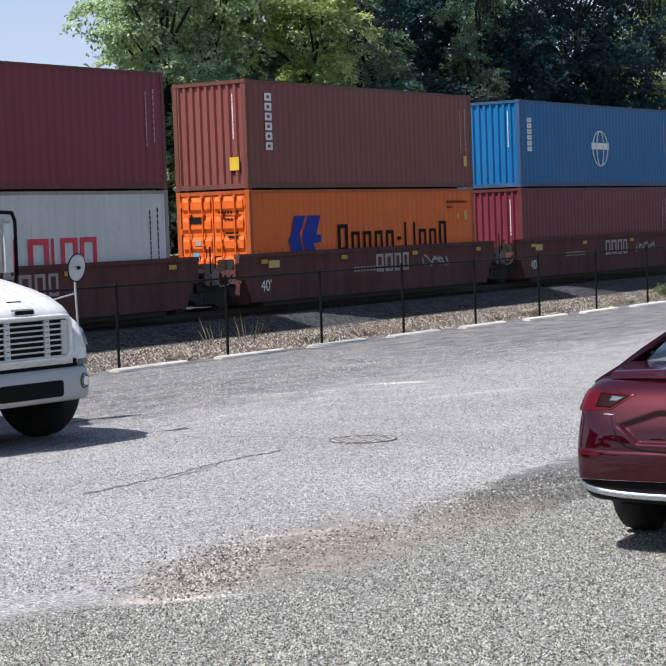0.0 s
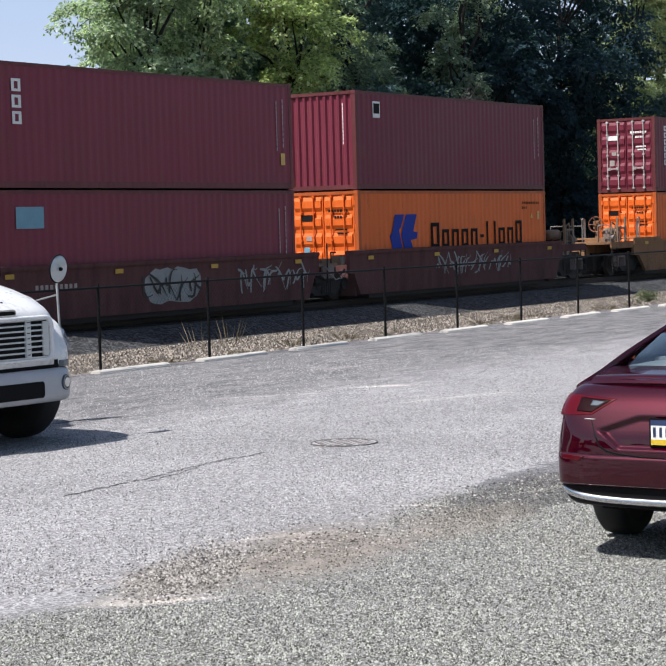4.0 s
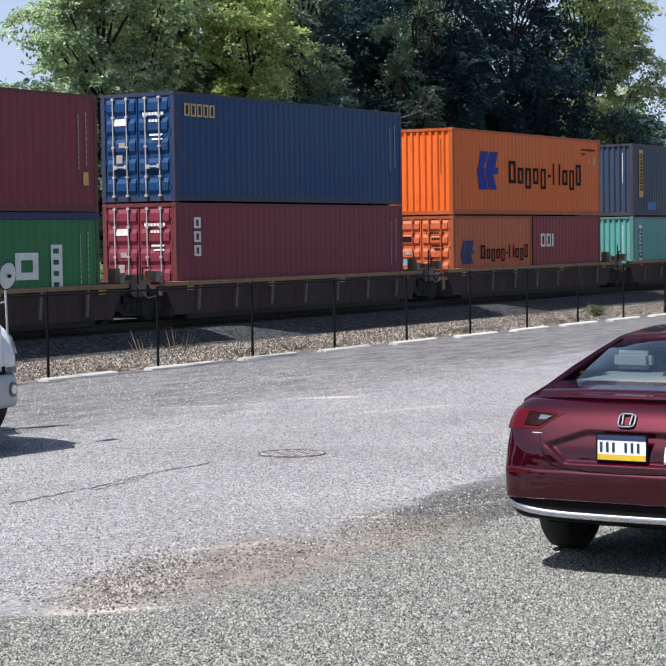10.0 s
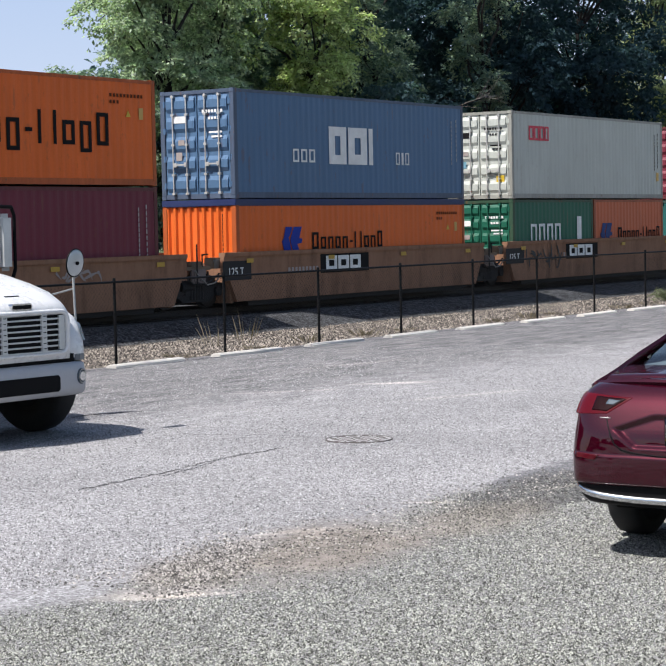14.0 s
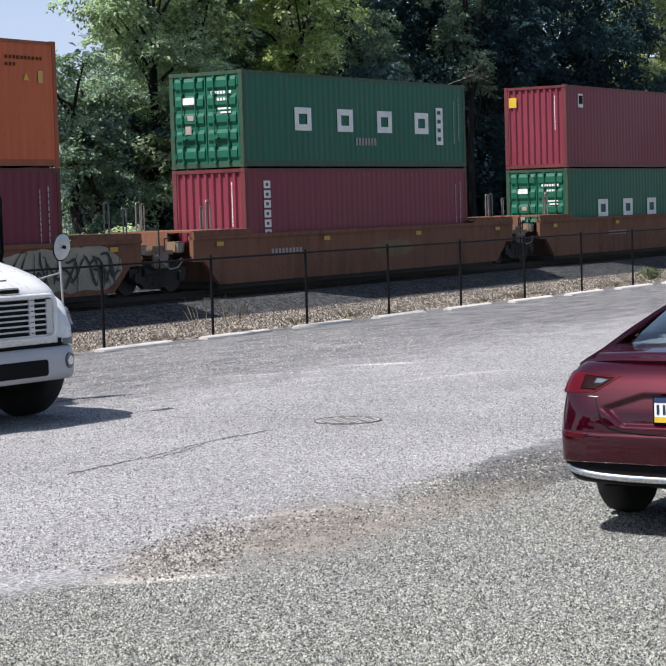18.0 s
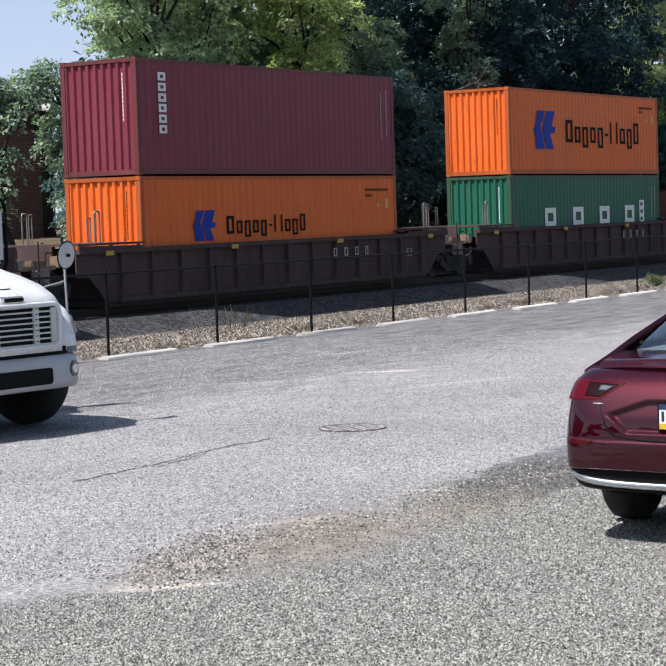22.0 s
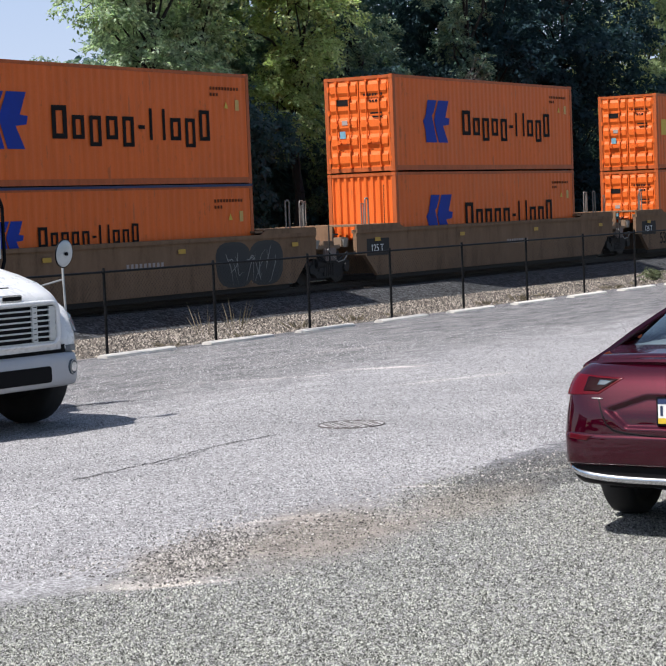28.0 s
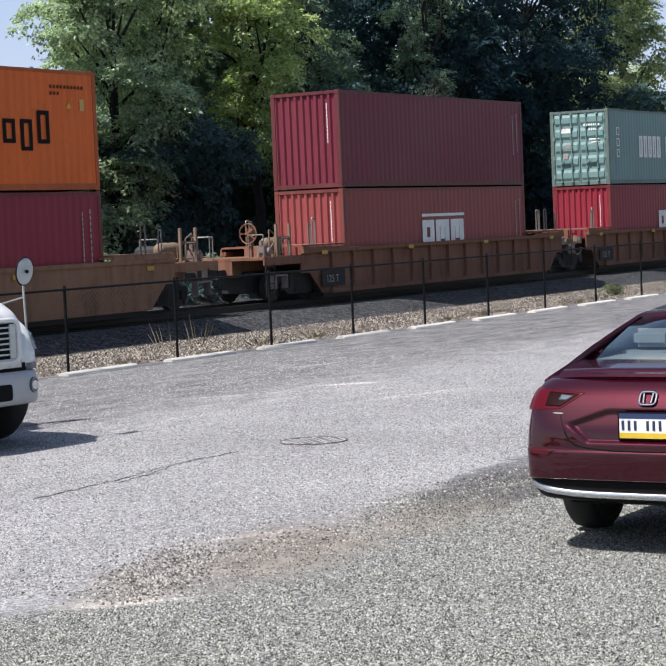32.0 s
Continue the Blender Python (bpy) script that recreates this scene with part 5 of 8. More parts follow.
well_car("oxide-brown articulated well car with faded white lettering", "smooth", "brown", mids("S0", "S1", "S2", "S3"), 6.95, (True, False), rng,
         [("text", k, "40'", -6.0, 0.38, 0.42, M_WHITE) for k in range(4)] + [("bars", k, -0.2, 0.66, 0.52, M_PALEMARK) for k in range(4)] + [("scrawl", k, 2.4, 0.7, 1.6, 0.4, M_PALEMARK) for k in (0, 1, 3)] + [("fill", k, -5.6, 0.98, 0.5, 0.2, M_GOLDMARK) for k in range(4)])
well_car("dusty ochre-brown well car with sprayed tags", "smooth", "ochre", mids("S4"), 8.75, (True, True), rng, [("scrawl", 0, 4.5, 0.5, 1.0, 0.6, M_SCRAWL), ("scrawl", 0, 1.0, 0.3, 1.6, 0.4, M_PALEMARK)], 1.22)
well_car("oxide-brown articulated well car with silver graffiti", "smooth", "brown", mids("A1", "A2", "A3", "A4", "A5"), 6.95, (True, True), rng,
         [("fill", 2, -3.9, 0.25, 2.4, 0.9, M_SCRAWL), ("scrawl", 2, -4.1, 0.2, 2.8, 1.0, M_SCRAWL_DARK), ("fill", 1, -1.0, 0.25, 2.4, 0.95, M_SCRAWL), ("scrawl", 1, -1.0, 0.3, 2.4, 0.85, M_SCRAWL_DARK), ("scrawl", 1, 3.0, 0.4, 3.4, 0.8, M_SCRAWL), ("scrawl", 0, -2.0, 0.5, 5.0, 0.7, M_SCRAWL),
          ("fill", 4, -0.6, 0.35, 2.6, 0.95, M_SCRAWL), ("scrawl", 4, -0.6, 0.4, 2.6, 0.8, M_SCRAWL_DARK), ("scrawl", 3, -0.5, 0.3, 4.0, 0.7, M_PALEMARK)] + [("bars", k, 1.7, 0.72, 0.50, M_PALEMARK) for k in (2, 3, 4)])
well_car("dark ribbed spine car with a faded yellow deck edge", "deck", "soot", mids("A6", "A7", "A8", "A9", "A10"), 6.95, (True, True), rng)
well_car("ochre articulated well car with black sign panels and graffiti", "smooth", "tan", mids("A11", "A12", "A13", "A14", "A15"), 6.95, (True, True), rng,
         [("panel", 1, 2.6), ("panel", 2, -1.4), ("panel", 3, -1.2), ("fill", 0, -5.6, 0.15, 5.2, 1.15, M_SCRAWL), ("scrawl", 0, -5.6, 0.15, 5.2, 1.12, M_SCRAWL_DARK, 0.05), ("scrawl", 0, -5.4, 0.3, 5.0, 0.9, M_SCRAWL_PALE), ("fill", 1, -6.2, 0.15, 6.6, 1.05, M_SCRAWL), ("bubble", 1, -6.2, 0.35, 2.6, 0.92, 3, M_SCRAWL), ("scrawl", 1, -3.6, 0.15, 4.0, 1.05, M_SCRAWL_DARK, 0.05),
          ("scrawl", 2, -5.6, 0.45, 2.6, 0.8, M_SCRAWL_DARK), ("bars", 4, -2.5, 0.72, 0.3, M_PALEMARK), ("scrawl", 4, 2.0, 0.8, 1.6, 0.4, M_PALEMARK)] + [("text", k, "125 T", -6.8, 0.78, 0.3, M_WHITE) for k in range(5)])
well_car("dark slate well car with sprayed tags", "smooth", "slate", mids("B1"), 8.75, (True, True), rng, [("scrawl", 0, -2.0, 0.4, 6.5, 0.8, M_PALEMARK), ("bars", 0, -5.5, 0.95, 0.22, M_WHITE)])
well_car("rust-brown three-well car with painted lettering on its side", "smooth", "rust", mids("B2", "B3", "B4"), 8.75, (True, True), rng,
         [("fill", 1, 0.0, 0.50, 2.3, 0.52, M_FADEDGOLD), ("fill", 2, -0.4, 0.22, 3.9, 1.05, M_SCRAWL), ("scrawl", 2, -0.3, 0.2, 3.6, 1.0, M_SCRAWL_DARK), ("fill", 2, 3.6, 0.16, 4.4, 1.14, M_SCRAWL_PALE), ("scrawl", 2, 3.7, 0.2, 4.2, 1.05, M_SCRAWL_DARK), ("bars", 2, -4.0, 0.72, 0.3, M_PALEMARK), ("bars", 0, 3.4, 0.72, 0.3, M_PALEMARK)])
well_car("dark sooty ribbed well car", "ribbed", "soot", mids("B5"), 8.75, (True, True), rng)
well_car("dark sooty ribbed three-well car with faded lettering", "ribbed", "soot", mids("B6", "B7", "B8"), 8.75, (True, True), rng,
         [("bars", k, 2.2, 0.84, 0.24, M_PALEMARK) for k in range(3)] + [("text", k, "53", 6.2, 0.70, 0.34, M_PALEMARK) for k in range(3)] + [("cabinet", 0, 8.35)])
well_car("dusky brown ribbed well car with yellow edge marks", "ribbed", "dusk", mids("B9"), 8.75, (True, True), rng)
well_car("dusty khaki well car with a stencilled number", "smooth", "khaki", mids("B10"), 8.75, (True, True), rng)
well_car("dusty khaki three-well car with bubble graffiti", "smooth", "khaki", mids("C2", "C3", "C4"), 8.75, (True, True), rng,
         [("text", 0, "53", -6.6, 0.30, 0.62, M_BLACKMARK), ("bubble", 0, -5.3, 0.3, 3.8, 0.95, 5, M_GOLDMARK), ("bubble", 2, 4.1, 0.12, 2.9, 1.2, 2, M_SCRAWL_INK), ("scrawl", 2, 4.4, 0.2, 2.3, 1.0, M_SCRAWL, 0.012), ("bars", 0, 2.4, 0.76, 0.3, M_PALEMARK)]
         + [("text", k, "125 T", -8.0, 0.80, 0.3, M_WHITE) for k in range(3)], 1.45)
well_car("umber ribbed three-well car", "ribbed", "umber", mids("C5", "C6", "C7"), 8.75, (True, True), rng, [("text", k, "125 T", -7.6, 0.40, 0.3, M_PALEMARK) for k in range(3)])
well_car("rust-brown smooth-sided well car", "smooth", "tan", mids("C8"), 8.75, (False, True), rng)


# ---- fence, wheel stops, manhole ----
FENCE_Y, FENCE_H, BAY = 18.5, 1.27, 2.745
M_FENCE = plain("black_coated_steel", (0.006, 0.006, 0.007), 0.6, 0.0, 0.3, 8, 0.15)
fence = tagged(new("chain_link_fence"), "black chain-link fence along the edge of the lot", "fence")
POSTS = [11.36 + k * BAY for k in range(35)]


def post_mesh():
    bm = bmesh.new()
    bm_tube(bm, (0, 0, -0.25), (0, 0, FENCE_H), 0.023, 10)
    bm_tube(bm, (0, 0, FENCE_H), (0, 0, FENCE_H + 0.05), 0.029, 10, 0.020)
    for z in (0.12, 0.45, 0.8, 1.1):
        bm_tube(bm, (0, 0, z - 0.012), (0, 0, z + 0.012), 0.027, 10)
    return to_mesh("post", bm, M_FENCE)


def mesh_panel():
    """Woven wire of one bay: two sets of slanting wires."""
    verts, faces = [], []
    w, h, s, r = BAY, FENCE_H - 0.09, 0.078, 0.0014
    def wire(a, b):
        k = len(verts)
        d = np.array(b) - np.array(a)
        nrm = np.array((-d[2], 0, d[0]))
        nrm = nrm / np.linalg.norm(nrm) * r
        for q in (a, b):
            q = np.array(q)
            verts.extend([tuple(q + nrm), tuple(q - nrm), tuple(q + (0, r * 1.5, 0))])
        faces.extend([(k, k + 1, k + 4, k + 3), (k + 1, k + 2, k + 5, k + 4), (k + 2, k, k + 3, k + 5)])
    m = int((w + h) / s)
    for i in range(m):
        u = (i + 0.5) * s
        xa, za = (u, 0.0) if u <= w else (w, u - w)
        xb, zb = (u - h, h) if u >= h else (0.0, u)
        wire((xa, 0, za + 0.05), (xb, 0, zb + 0.05))
        wire((w - xa, 0.004, za + 0.05), (w - xb, 0.004, zb + 0.05))
    me = bpy.data.meshes.new("wire_mesh")
    me.from_pydata(verts, [], faces)
    me.materials.append(M_FENCE)
    return me


for k, x in enumerate(POSTS):
    p = part("post", shared("fpost", post_mesh), None, fence)
    p.location = (x, FENCE_Y, 0)
    if k + 1 < len(POSTS):
        p = part("wire_mesh", shared("fmesh", mesh_panel), None, fence, "woven black wire mesh")
        p.location = (x, FENCE_Y - 0.04, 0)
bm = bmesh.new()
bm_tube(bm, (POSTS[0], FENCE_Y, FENCE_H - 0.01), (POSTS[-1], FENCE_Y, FENCE_H - 0.01), 0.018, 8)
part("top_rail", bm, M_FENCE, fence)

M_CONCRETE = plain("weathered_pale_concrete", (0.62, 0.59, 0.54), 0.85, 0.0, 0.25, 5)


def stop_mesh():
    bm = bmesh.new()
    bm_prism(bm, [(-0.10, -0.02), (0.10, -0.02), (0.10, 0.02), (0.06, 0.05), (-0.06, 0.05), (-0.10, 0.02)], 0, -0.86, 0.86)
    return to_mesh("wheel_stop", bm, M_CONCRETE, bevel=0.012)


for k in range(12):
    ob = new("wheel_stop", shared("stop", stop_mesh))
    ob.matrix_basis = pose(22.85 + k * 2.52, 18.27 - 0.045 * k + rng.uniform(-0.06, 0.06), 0, 0, 0, rng.uniform(-2, 2))
    tagged(ob, "weathered pale concrete wheel stop lying along the fence", "wheel stop", "wheel stops along the fence")

M_IRON = plain("rusty_cast_iron", (0.085, 0.075, 0.072), 0.8, 0.0, 0.4, 12)
bm = bmesh.new()
bm_tube(bm, (0, 0, -0.03), (0, 0, 0.006), 0.31, 32)
manhole = new("manhole_cover", to_mesh("manhole_cover", bm, plain("dusty_cast_iron", (0.37, 0.36, 0.36), 0.85, 0.0, 0.35, 14)))
manhole.location = (15.48, 9.86, 0.0)
tagged(manhole, "round cast-iron manhole cover set in the asphalt", "manhole cover")
bm = bmesh.new()
bm_path(bm, [(0.315 * math.cos(k * math.pi / 20), 0.315 * math.sin(k * math.pi / 20), 0.004) for k in range(41)], 0.009, 5)
part("rim", bm, M_IRON, manhole, "dark rusty rim round the cover")
bm = bmesh.new()
for row in range(-3, 4):
    for col in range(-3, 4):
        if math.hypot(row, col) < 3.4:
            a = 0.7 if (row + col) % 2 else -0.7
            c, q = 0.034 * math.cos(a), 0.034 * math.sin(a)
            bm_tube(bm, (row * 0.08 - c, col * 0.08 - q, 0.005), (row * 0.08 + c, col * 0.08 + q, 0.005), 0.009, 5)
part("tread", bm, M_IRON, manhole, "raised dark tread bars on the cover")["kind"] = "stuff"

# long open cracks in the asphalt
M_CRACK = plain("dark_crack_fill", (0.03, 0.028, 0.027), 0.95, 0.0, 0.3, 10)


def crack(pts, w):
    bm = bmesh.new()
    r = random.Random(len(pts) * 31)
    path = []
    for (xa, ya), (xb, yb) in zip(pts, pts[1:]):
        n = 14
        for k in range(n):
            f = k / n
            path.append((xa + (xb - xa) * f + r.uniform(-0.03, 0.03), ya + (yb - ya) * f + r.uniform(-0.03, 0.03)))
    vs = []
    for k, (x, y) in enumerate(path):
        ww = w * r.uniform(0.3, 1.0)
        vs.append((bm.verts.new((x, y - ww, 0.004)), bm.verts.new((x + 0.01, y + ww, 0.004))))
    for a, b in zip(vs, vs[1:]):
        bm.faces.new((a[0], b[0], b[1], a[1]))
    return tagged(new("asphalt_crack", to_mesh("asphalt_crack", bm, M_CRACK)), "long ragged crack in the asphalt", "crack", kind="structure")


crack([(11.6, 10.02), (12.2, 10.0), (12.8, 10.06), (13.4, 10.15), (14.0, 10.19), (14.66, 10.12)], 0.015)
crack([(12.5, 9.93), (13.0, 9.98), (13.5, 10.08)], 0.012)
crack([(15.1, 11.75), (15.43, 11.15), (15.46, 10.7), (15.49, 10.2)], 0.013)
crack([(16.0, 14.0), (16.5, 13.9), (17.0, 13.55)], 0.03)


# ---- parked truck ----
M_TRUCK = plain("white_truck_paint", (0.65, 0.65, 0.65), 0.28, 0.0, 0.025, 2, 0.5)
# Bumper grey is set darker than the truck's white.
M_BUMPER = plain("grey_bumper_paint", (0.40, 0.40, 0.415), 0.5, 0.0, 0.08, 3, 0.3)
M_CHROME = plain("polished_metal", (0.62, 0.63, 0.64), 0.16, 1.0, 0.1, 6)
M_GRILLE = plain("bright_grille_paint", (0.52, 0.53, 0.53), 0.35, 0.3, 0.12, 6)
M_BLACKPLASTIC = plain("black_plastic", (0.006, 0.006, 0.007), 0.6, 0.0, 0.25, 8, 0.08)


def glass_material(name, tint, rough=0.03):
    n = Nodes(name)
    n.bsdf.inputs["IOR"].default_value = 1.5
    return n.done(tint, rough, 0.0, 0.9)


def window_material(name, tint):
    """Thin car glass: tinted clear pane with a gloss that grows towards grazing."""
    n = Nodes(name)
    tr = n.node("ShaderNodeBsdfTransparent")
    tr.inputs[0].default_value = (*tint, 1)
    gl = n.node("ShaderNodeBsdfGlossy")
    gl.inputs["Roughness"].default_value = 0.02
    fr = n.node("ShaderNodeFresnel")
    fr.inputs[0].default_value = 2.7
    mx = n.node("ShaderNodeMixShader")
    n.link(fr.outputs[0], mx.inputs[0])
    n.link(tr.outputs[0], mx.inputs[1])
    n.link(gl.outputs[0], mx.inputs[2])
    n.link(mx.outputs[0], n.t.nodes["Material Output"].inputs[0])
    return n.mat


M_CARGLASS = window_material("thin_tinted_car_glass", (0.78, 0.88, 0.90))
M_SEAT = plain("grey_seat_cloth", (0.30, 0.31, 0.32), 0.9, 0.0, 0.2, 12)
M_TRIM = plain("grey_cabin_trim", (0.20, 0.22, 0.24), 0.8, 0.0, 0.2, 10)
M_PALESEAT = plain("pale_grey_seat_cloth", (0.48, 0.49, 0.47), 0.9, 0.0, 0.2, 12)
M_DARKGLASS = glass_material("dark_tinted_glass", (0.045, 0.06, 0.07))
M_LAMPGLASS = glass_material("clear_lamp_lens", (0.07, 0.09, 0.11), 0.15)
M_MIRROR = plain("mirror_silver", (0.85, 0.86, 0.88), 0.03, 1.0, 0.02, 3)


def truck():
    ob = tagged(new("truck"), "white medium-duty truck with black grille openings, parked nose out", "truck")
    ob.matrix_basis = pose(13.82, 12.567, 0, 0, 0, -4)
    # hood: rings from the nose back to the cowl
    bm = bmesh.new()
    rings = []
    for y, hw, zs, zc, zb in ((0.03, 0.62, 1.20, 1.29, 0.80), (0.06, 0.66, 1.255, 1.34, 0.79), (0.12, 0.68, 1.30, 1.385, 0.78), (0.32, 0.72, 1.39, 1.485, 0.78), (0.62, 0.77, 1.47, 1.58, 0.80), (1.0, 0.84, 1.545, 1.68, 0.82), (1.6, 0.95, 1.62, 1.79, 0.82)):
        half = [(hw, zb), (hw * 1.005, zb + (zs - zb) * 0.5), (hw * 0.995, zs - 0.06), (hw * 0.965, zs + 0.01), (hw * 0.89, zs + 0.055), (hw * 0.68, zs + (zc - zs) * 0.72), (hw * 0.42, zc - 0.02), (hw * 0.15, zc)]
        rings.append([(u, y, z) for u, z in half] + [(-u, y, z) for u, z in half[::-1]])
    bm_loft(bm, rings)
    part("hood", bm, M_TRUCK, ob, "smooth white hood with rounded shoulders", soft=True)
    # grille
    g = part("grille", boxes((-0.555, 0.012, 0.865, 0.555, 0.06, 1.25)), M_BLACKPLASTIC, ob, "black grille opening with bright bars", bevel=0.02)
    for k in range(8):
        part("bar", boxes((-0.55, -0.008, 0.870 + k * 0.0525, 0.55, 0.03, 0.886 + k * 0.0525)), M_GRILLE, g, bevel=0.003)
    for x in (-0.26, 0.26):
        part("post", boxes((x - 0.035, -0.011, 0.87, x + 0.035, 0.02, 1.245)), M_GRILLE, g, bevel=0.004)
        for k in range(7):
            part("clip", boxes((x - 0.018, -0.014, 0.905 + k * 0.0525, x + 0.018, -0.008, 0.913 + k * 0.0525)), M_BLACKPLASTIC, g)
    for s in (-1, 1):
        part("post", boxes((s * 0.50 - 0.04, -0.004, 0.89, s * 0.50 + 0.04, 0.02, 1.225)), M_GRILLE, g, bevel=0.004)
    bm = bmesh.new()

    def rounded(hw, z0, z1, r):
        out = []
        for cx, cz, q in ((hw - r, z0 + r, 3), (hw - r, z1 - r, 0), (-hw + r, z1 - r, 1), (-hw + r, z0 + r, 2)):
            out += [(cx + r * math.cos((q + k / 5) * math.pi / 2), cz + r * math.sin((q + k / 5) * math.pi / 2)) for k in range(6)]
        return out

    outer, mid, inner = rounded(0.612, 0.838, 1.285, 0.11), rounded(0.595, 0.850, 1.272, 0.10), rounded(0.555, 0.868, 1.248, 0.075)
    bm_loft(bm, [[(u, 0.06, z) for u, z in outer], [(u, 0.0, z) for u, z in outer], [(u, -0.018, z) for u, z in mid], [(u, -0.016, z) for u, z in inner], [(u, 0.03, z) for u, z in inner]], True, False)
    part("surround", bm, M_TRUCK, g, soft=True)
    bm = bmesh.new()
    pts = [(u, z + 1.322) for u, z in rounded(0.135, -0.034, 0.034, 0.03)]
    bm_prism(bm, pts, 1, 0.02, 0.11)
    part("badge", bm, M_CHROME, ob, "oval bright badge on the nose")
    bm = bmesh.new()
    pts = [(u, z + 1.322) for u, z in rounded(0.115, -0.019, 0.019, 0.016)]
    bm_prism(bm, pts, 1, 0.012, 0.02)
    part("badge", bm, M_BLACKPLASTIC, ob, "dark field of the badge")
    part("hood_vent", boxes((-0.06, 0.185, 1.405, 0.12, 0.215, 1.428)), M_BLACKPLASTIC, ob)
    # bumper with wrapped ends
    bm = bmesh.new()
    prof = [(0.02, 0.43), (-0.02, 0.455), (-0.035, 0.52), (-0.035, 0.66), (-0.02, 0.73), (0.03, 0.755), (0.10, 0.755), (0.10, 0.43)]
    rings = []
    for x, y in ((-1.03, 0.42), (-0.99, 0.26), (-0.92, 0.15), (-0.85, 0.077), (-0.75, 0.03), (-0.62, 0.005), (-0.45, 0.0), (0.45, 0.0), (0.62, 0.005), (0.75, 0.03), (0.85, 0.077), (0.92, 0.15), (0.99, 0.26), (1.03, 0.42)):
        rings.append([(x, y + a, b) for a, b in prof])
    bm_loft(bm, rings)
    b = part("bumper", bm, M_BUMPER, ob, "grey steel bumper", soft=True)
    bm = bmesh.new()
    bm_prism(bm, rounded(0.425, 0.485, 0.645, 0.035), 1, -0.04, 0.0)
    part("air_slot", bm, M_BLACKPLASTIC, b)
    part("filler", boxes((-0.715, 0.06, 0.72, 0.715, 0.16, 0.835)), M_BLACKPLASTIC, ob)
    for s in (-1, 1):
        bm = bmesh.new()
        bm_tube(bm, (s * 0.752, -0.012, 0.61), (s * 0.72, 0.09, 0.61), 0.078, 20)
        f = part("fog_lamp", bm, M_LAMPGLASS, b, "round fog lamp in the bumper")
        bm = bmesh.new()
        ring = [Vector((s * 0.755, -0.016, 0.61)) + Vector((0.95 * math.cos(k * math.pi / 12), s * 0.31 * math.cos(k * math.pi / 12), math.sin(k * math.pi / 12))) * 0.068 for k in range(25)]
        bm_path(bm, ring, 0.004, 5)
        part("rim", bm, M_GALV, f, "grey rim of the fog lamp")
        bm = bmesh.new()
        bm_tube(bm, (s * 0.756, -0.02, 0.61), (s * 0.75, 0.02, 0.61), 0.046, 20)
        part("lens", bm, M_CHROME, f)
        # fender swept back from the grille, with the wheel arch
        bm = bmesh.new()
        rings = []
        for y, u, zt in ((0.07, 0.80, 0.90), (0.10, 0.895, 0.98), (0.15, 0.94, 1.06), (0.20, 0.965, 1.13), (0.27, 0.985, 1.20), (0.38, 1.005, 1.255), (0.48, 1.03, 1.275), (0.62, 1.08, 1.29), (0.78, 1.11, 1.30), (0.95, 1.12, 1.30), (1.15, 1.12, 1.30), (1.35, 1.12, 1.30), (1.5, 1.12, 1.30), (1.6, 1.12, 1.30)):
            d = 0.36 - (y - 0.92) ** 2
            zb = max(0.79, 0.53 + math.sqrt(d) if d > 0 else 0.0)
            rings.append([(s * a, y, z) for a, z in ((0.60, zb), (u - 0.03, zb), (u, zb + 0.02), (u, zb + (zt - zb) * 0.45), (u - 0.006, zt - (zt - zb) * 0.28), (u - 0.03, zt - 0.03), (u - 0.08, zt), (0.60, zt + 0.012))])
        bm_loft(bm, rings)
        part("fender", bm, M_TRUCK, ob, "rounded white fender over the wheel", soft=True)
        bm = bmesh.new()
        bm_loft(bm, [[(s * a, y + 0.03, z) for a, y, z in ((0.945, 0.235, 1.125), (0.90, 0.155, 1.05), (0.90, 0.11, 0.965), (0.93, 0.14, 0.955), (0.955, 0.20, 1.03), (0.965, 0.24, 1.10))],
                     [(s * a, y - 0.018, z) for a, y, z in ((0.940, 0.24, 1.135), (0.885, 0.155, 1.06), (0.890, 0.108, 0.955), (0.945, 0.14, 0.95), (0.975, 0.20, 1.03), (0.985, 0.245, 1.105))]])
        part("headlight", bm, M_LAMPGLASS, ob, "clear swept headlight in the fender", soft=False)
        bm = bmesh.new()
        bm_loft(bm, [[(s * a, y, z) for a, y in ((0.735, 0.07), (0.80, 0.062), (0.88, 0.082), (0.945, 0.14), (0.97, 0.20), (0.90, 0.25), (0.735, 0.2))] for z in (0.765, 0.825)])
        part("turn_signal", bm, M_LAMPGLASS, ob, "clear turn signal under the headlight", soft=False)
        # wheels
        bm = bmesh.new()
        prof = [(0.27, -0.14), (0.40, -0.15), (0.495, -0.13), (0.52, -0.09), (0.52, 0.09), (0.495, 0.13), (0.40, 0.15), (0.27, 0.14)]
        n = 36
        rings = [[(px, r * math.cos(k * 2 * math.pi / n), r * math.sin(k * 2 * math.pi / n)) for r, px in prof] for k in range(n)]
        bm_loft(bm, rings + [rings[0]], True, False)
        t = part("tyre", bm, M_RUBBER, ob, "large black truck tyre", soft=True)
        t.location = (s * 0.99, 0.92, 0.52)
        bm = bmesh.new()
        bm_tube(bm, (0.0, 0, 0), (s * 0.10, 0, 0), 0.28, 24)
        bm_tube(bm, (0.0, 0, 0), (s * 0.13, 0, 0), 0.11, 16)
        part("rim", bm, M_GRILLE, t)
        bm = bmesh.new()
        bm_tube(bm, (-s * 0.13, 0, 0), (-s * 0.01, 0, 0), 0.275, 24)
        part("brake_drum", bm, M_RUBBER, t, "sooty brake drum")
        # round mirror on a stalk on the fender
        bm = bmesh.new()
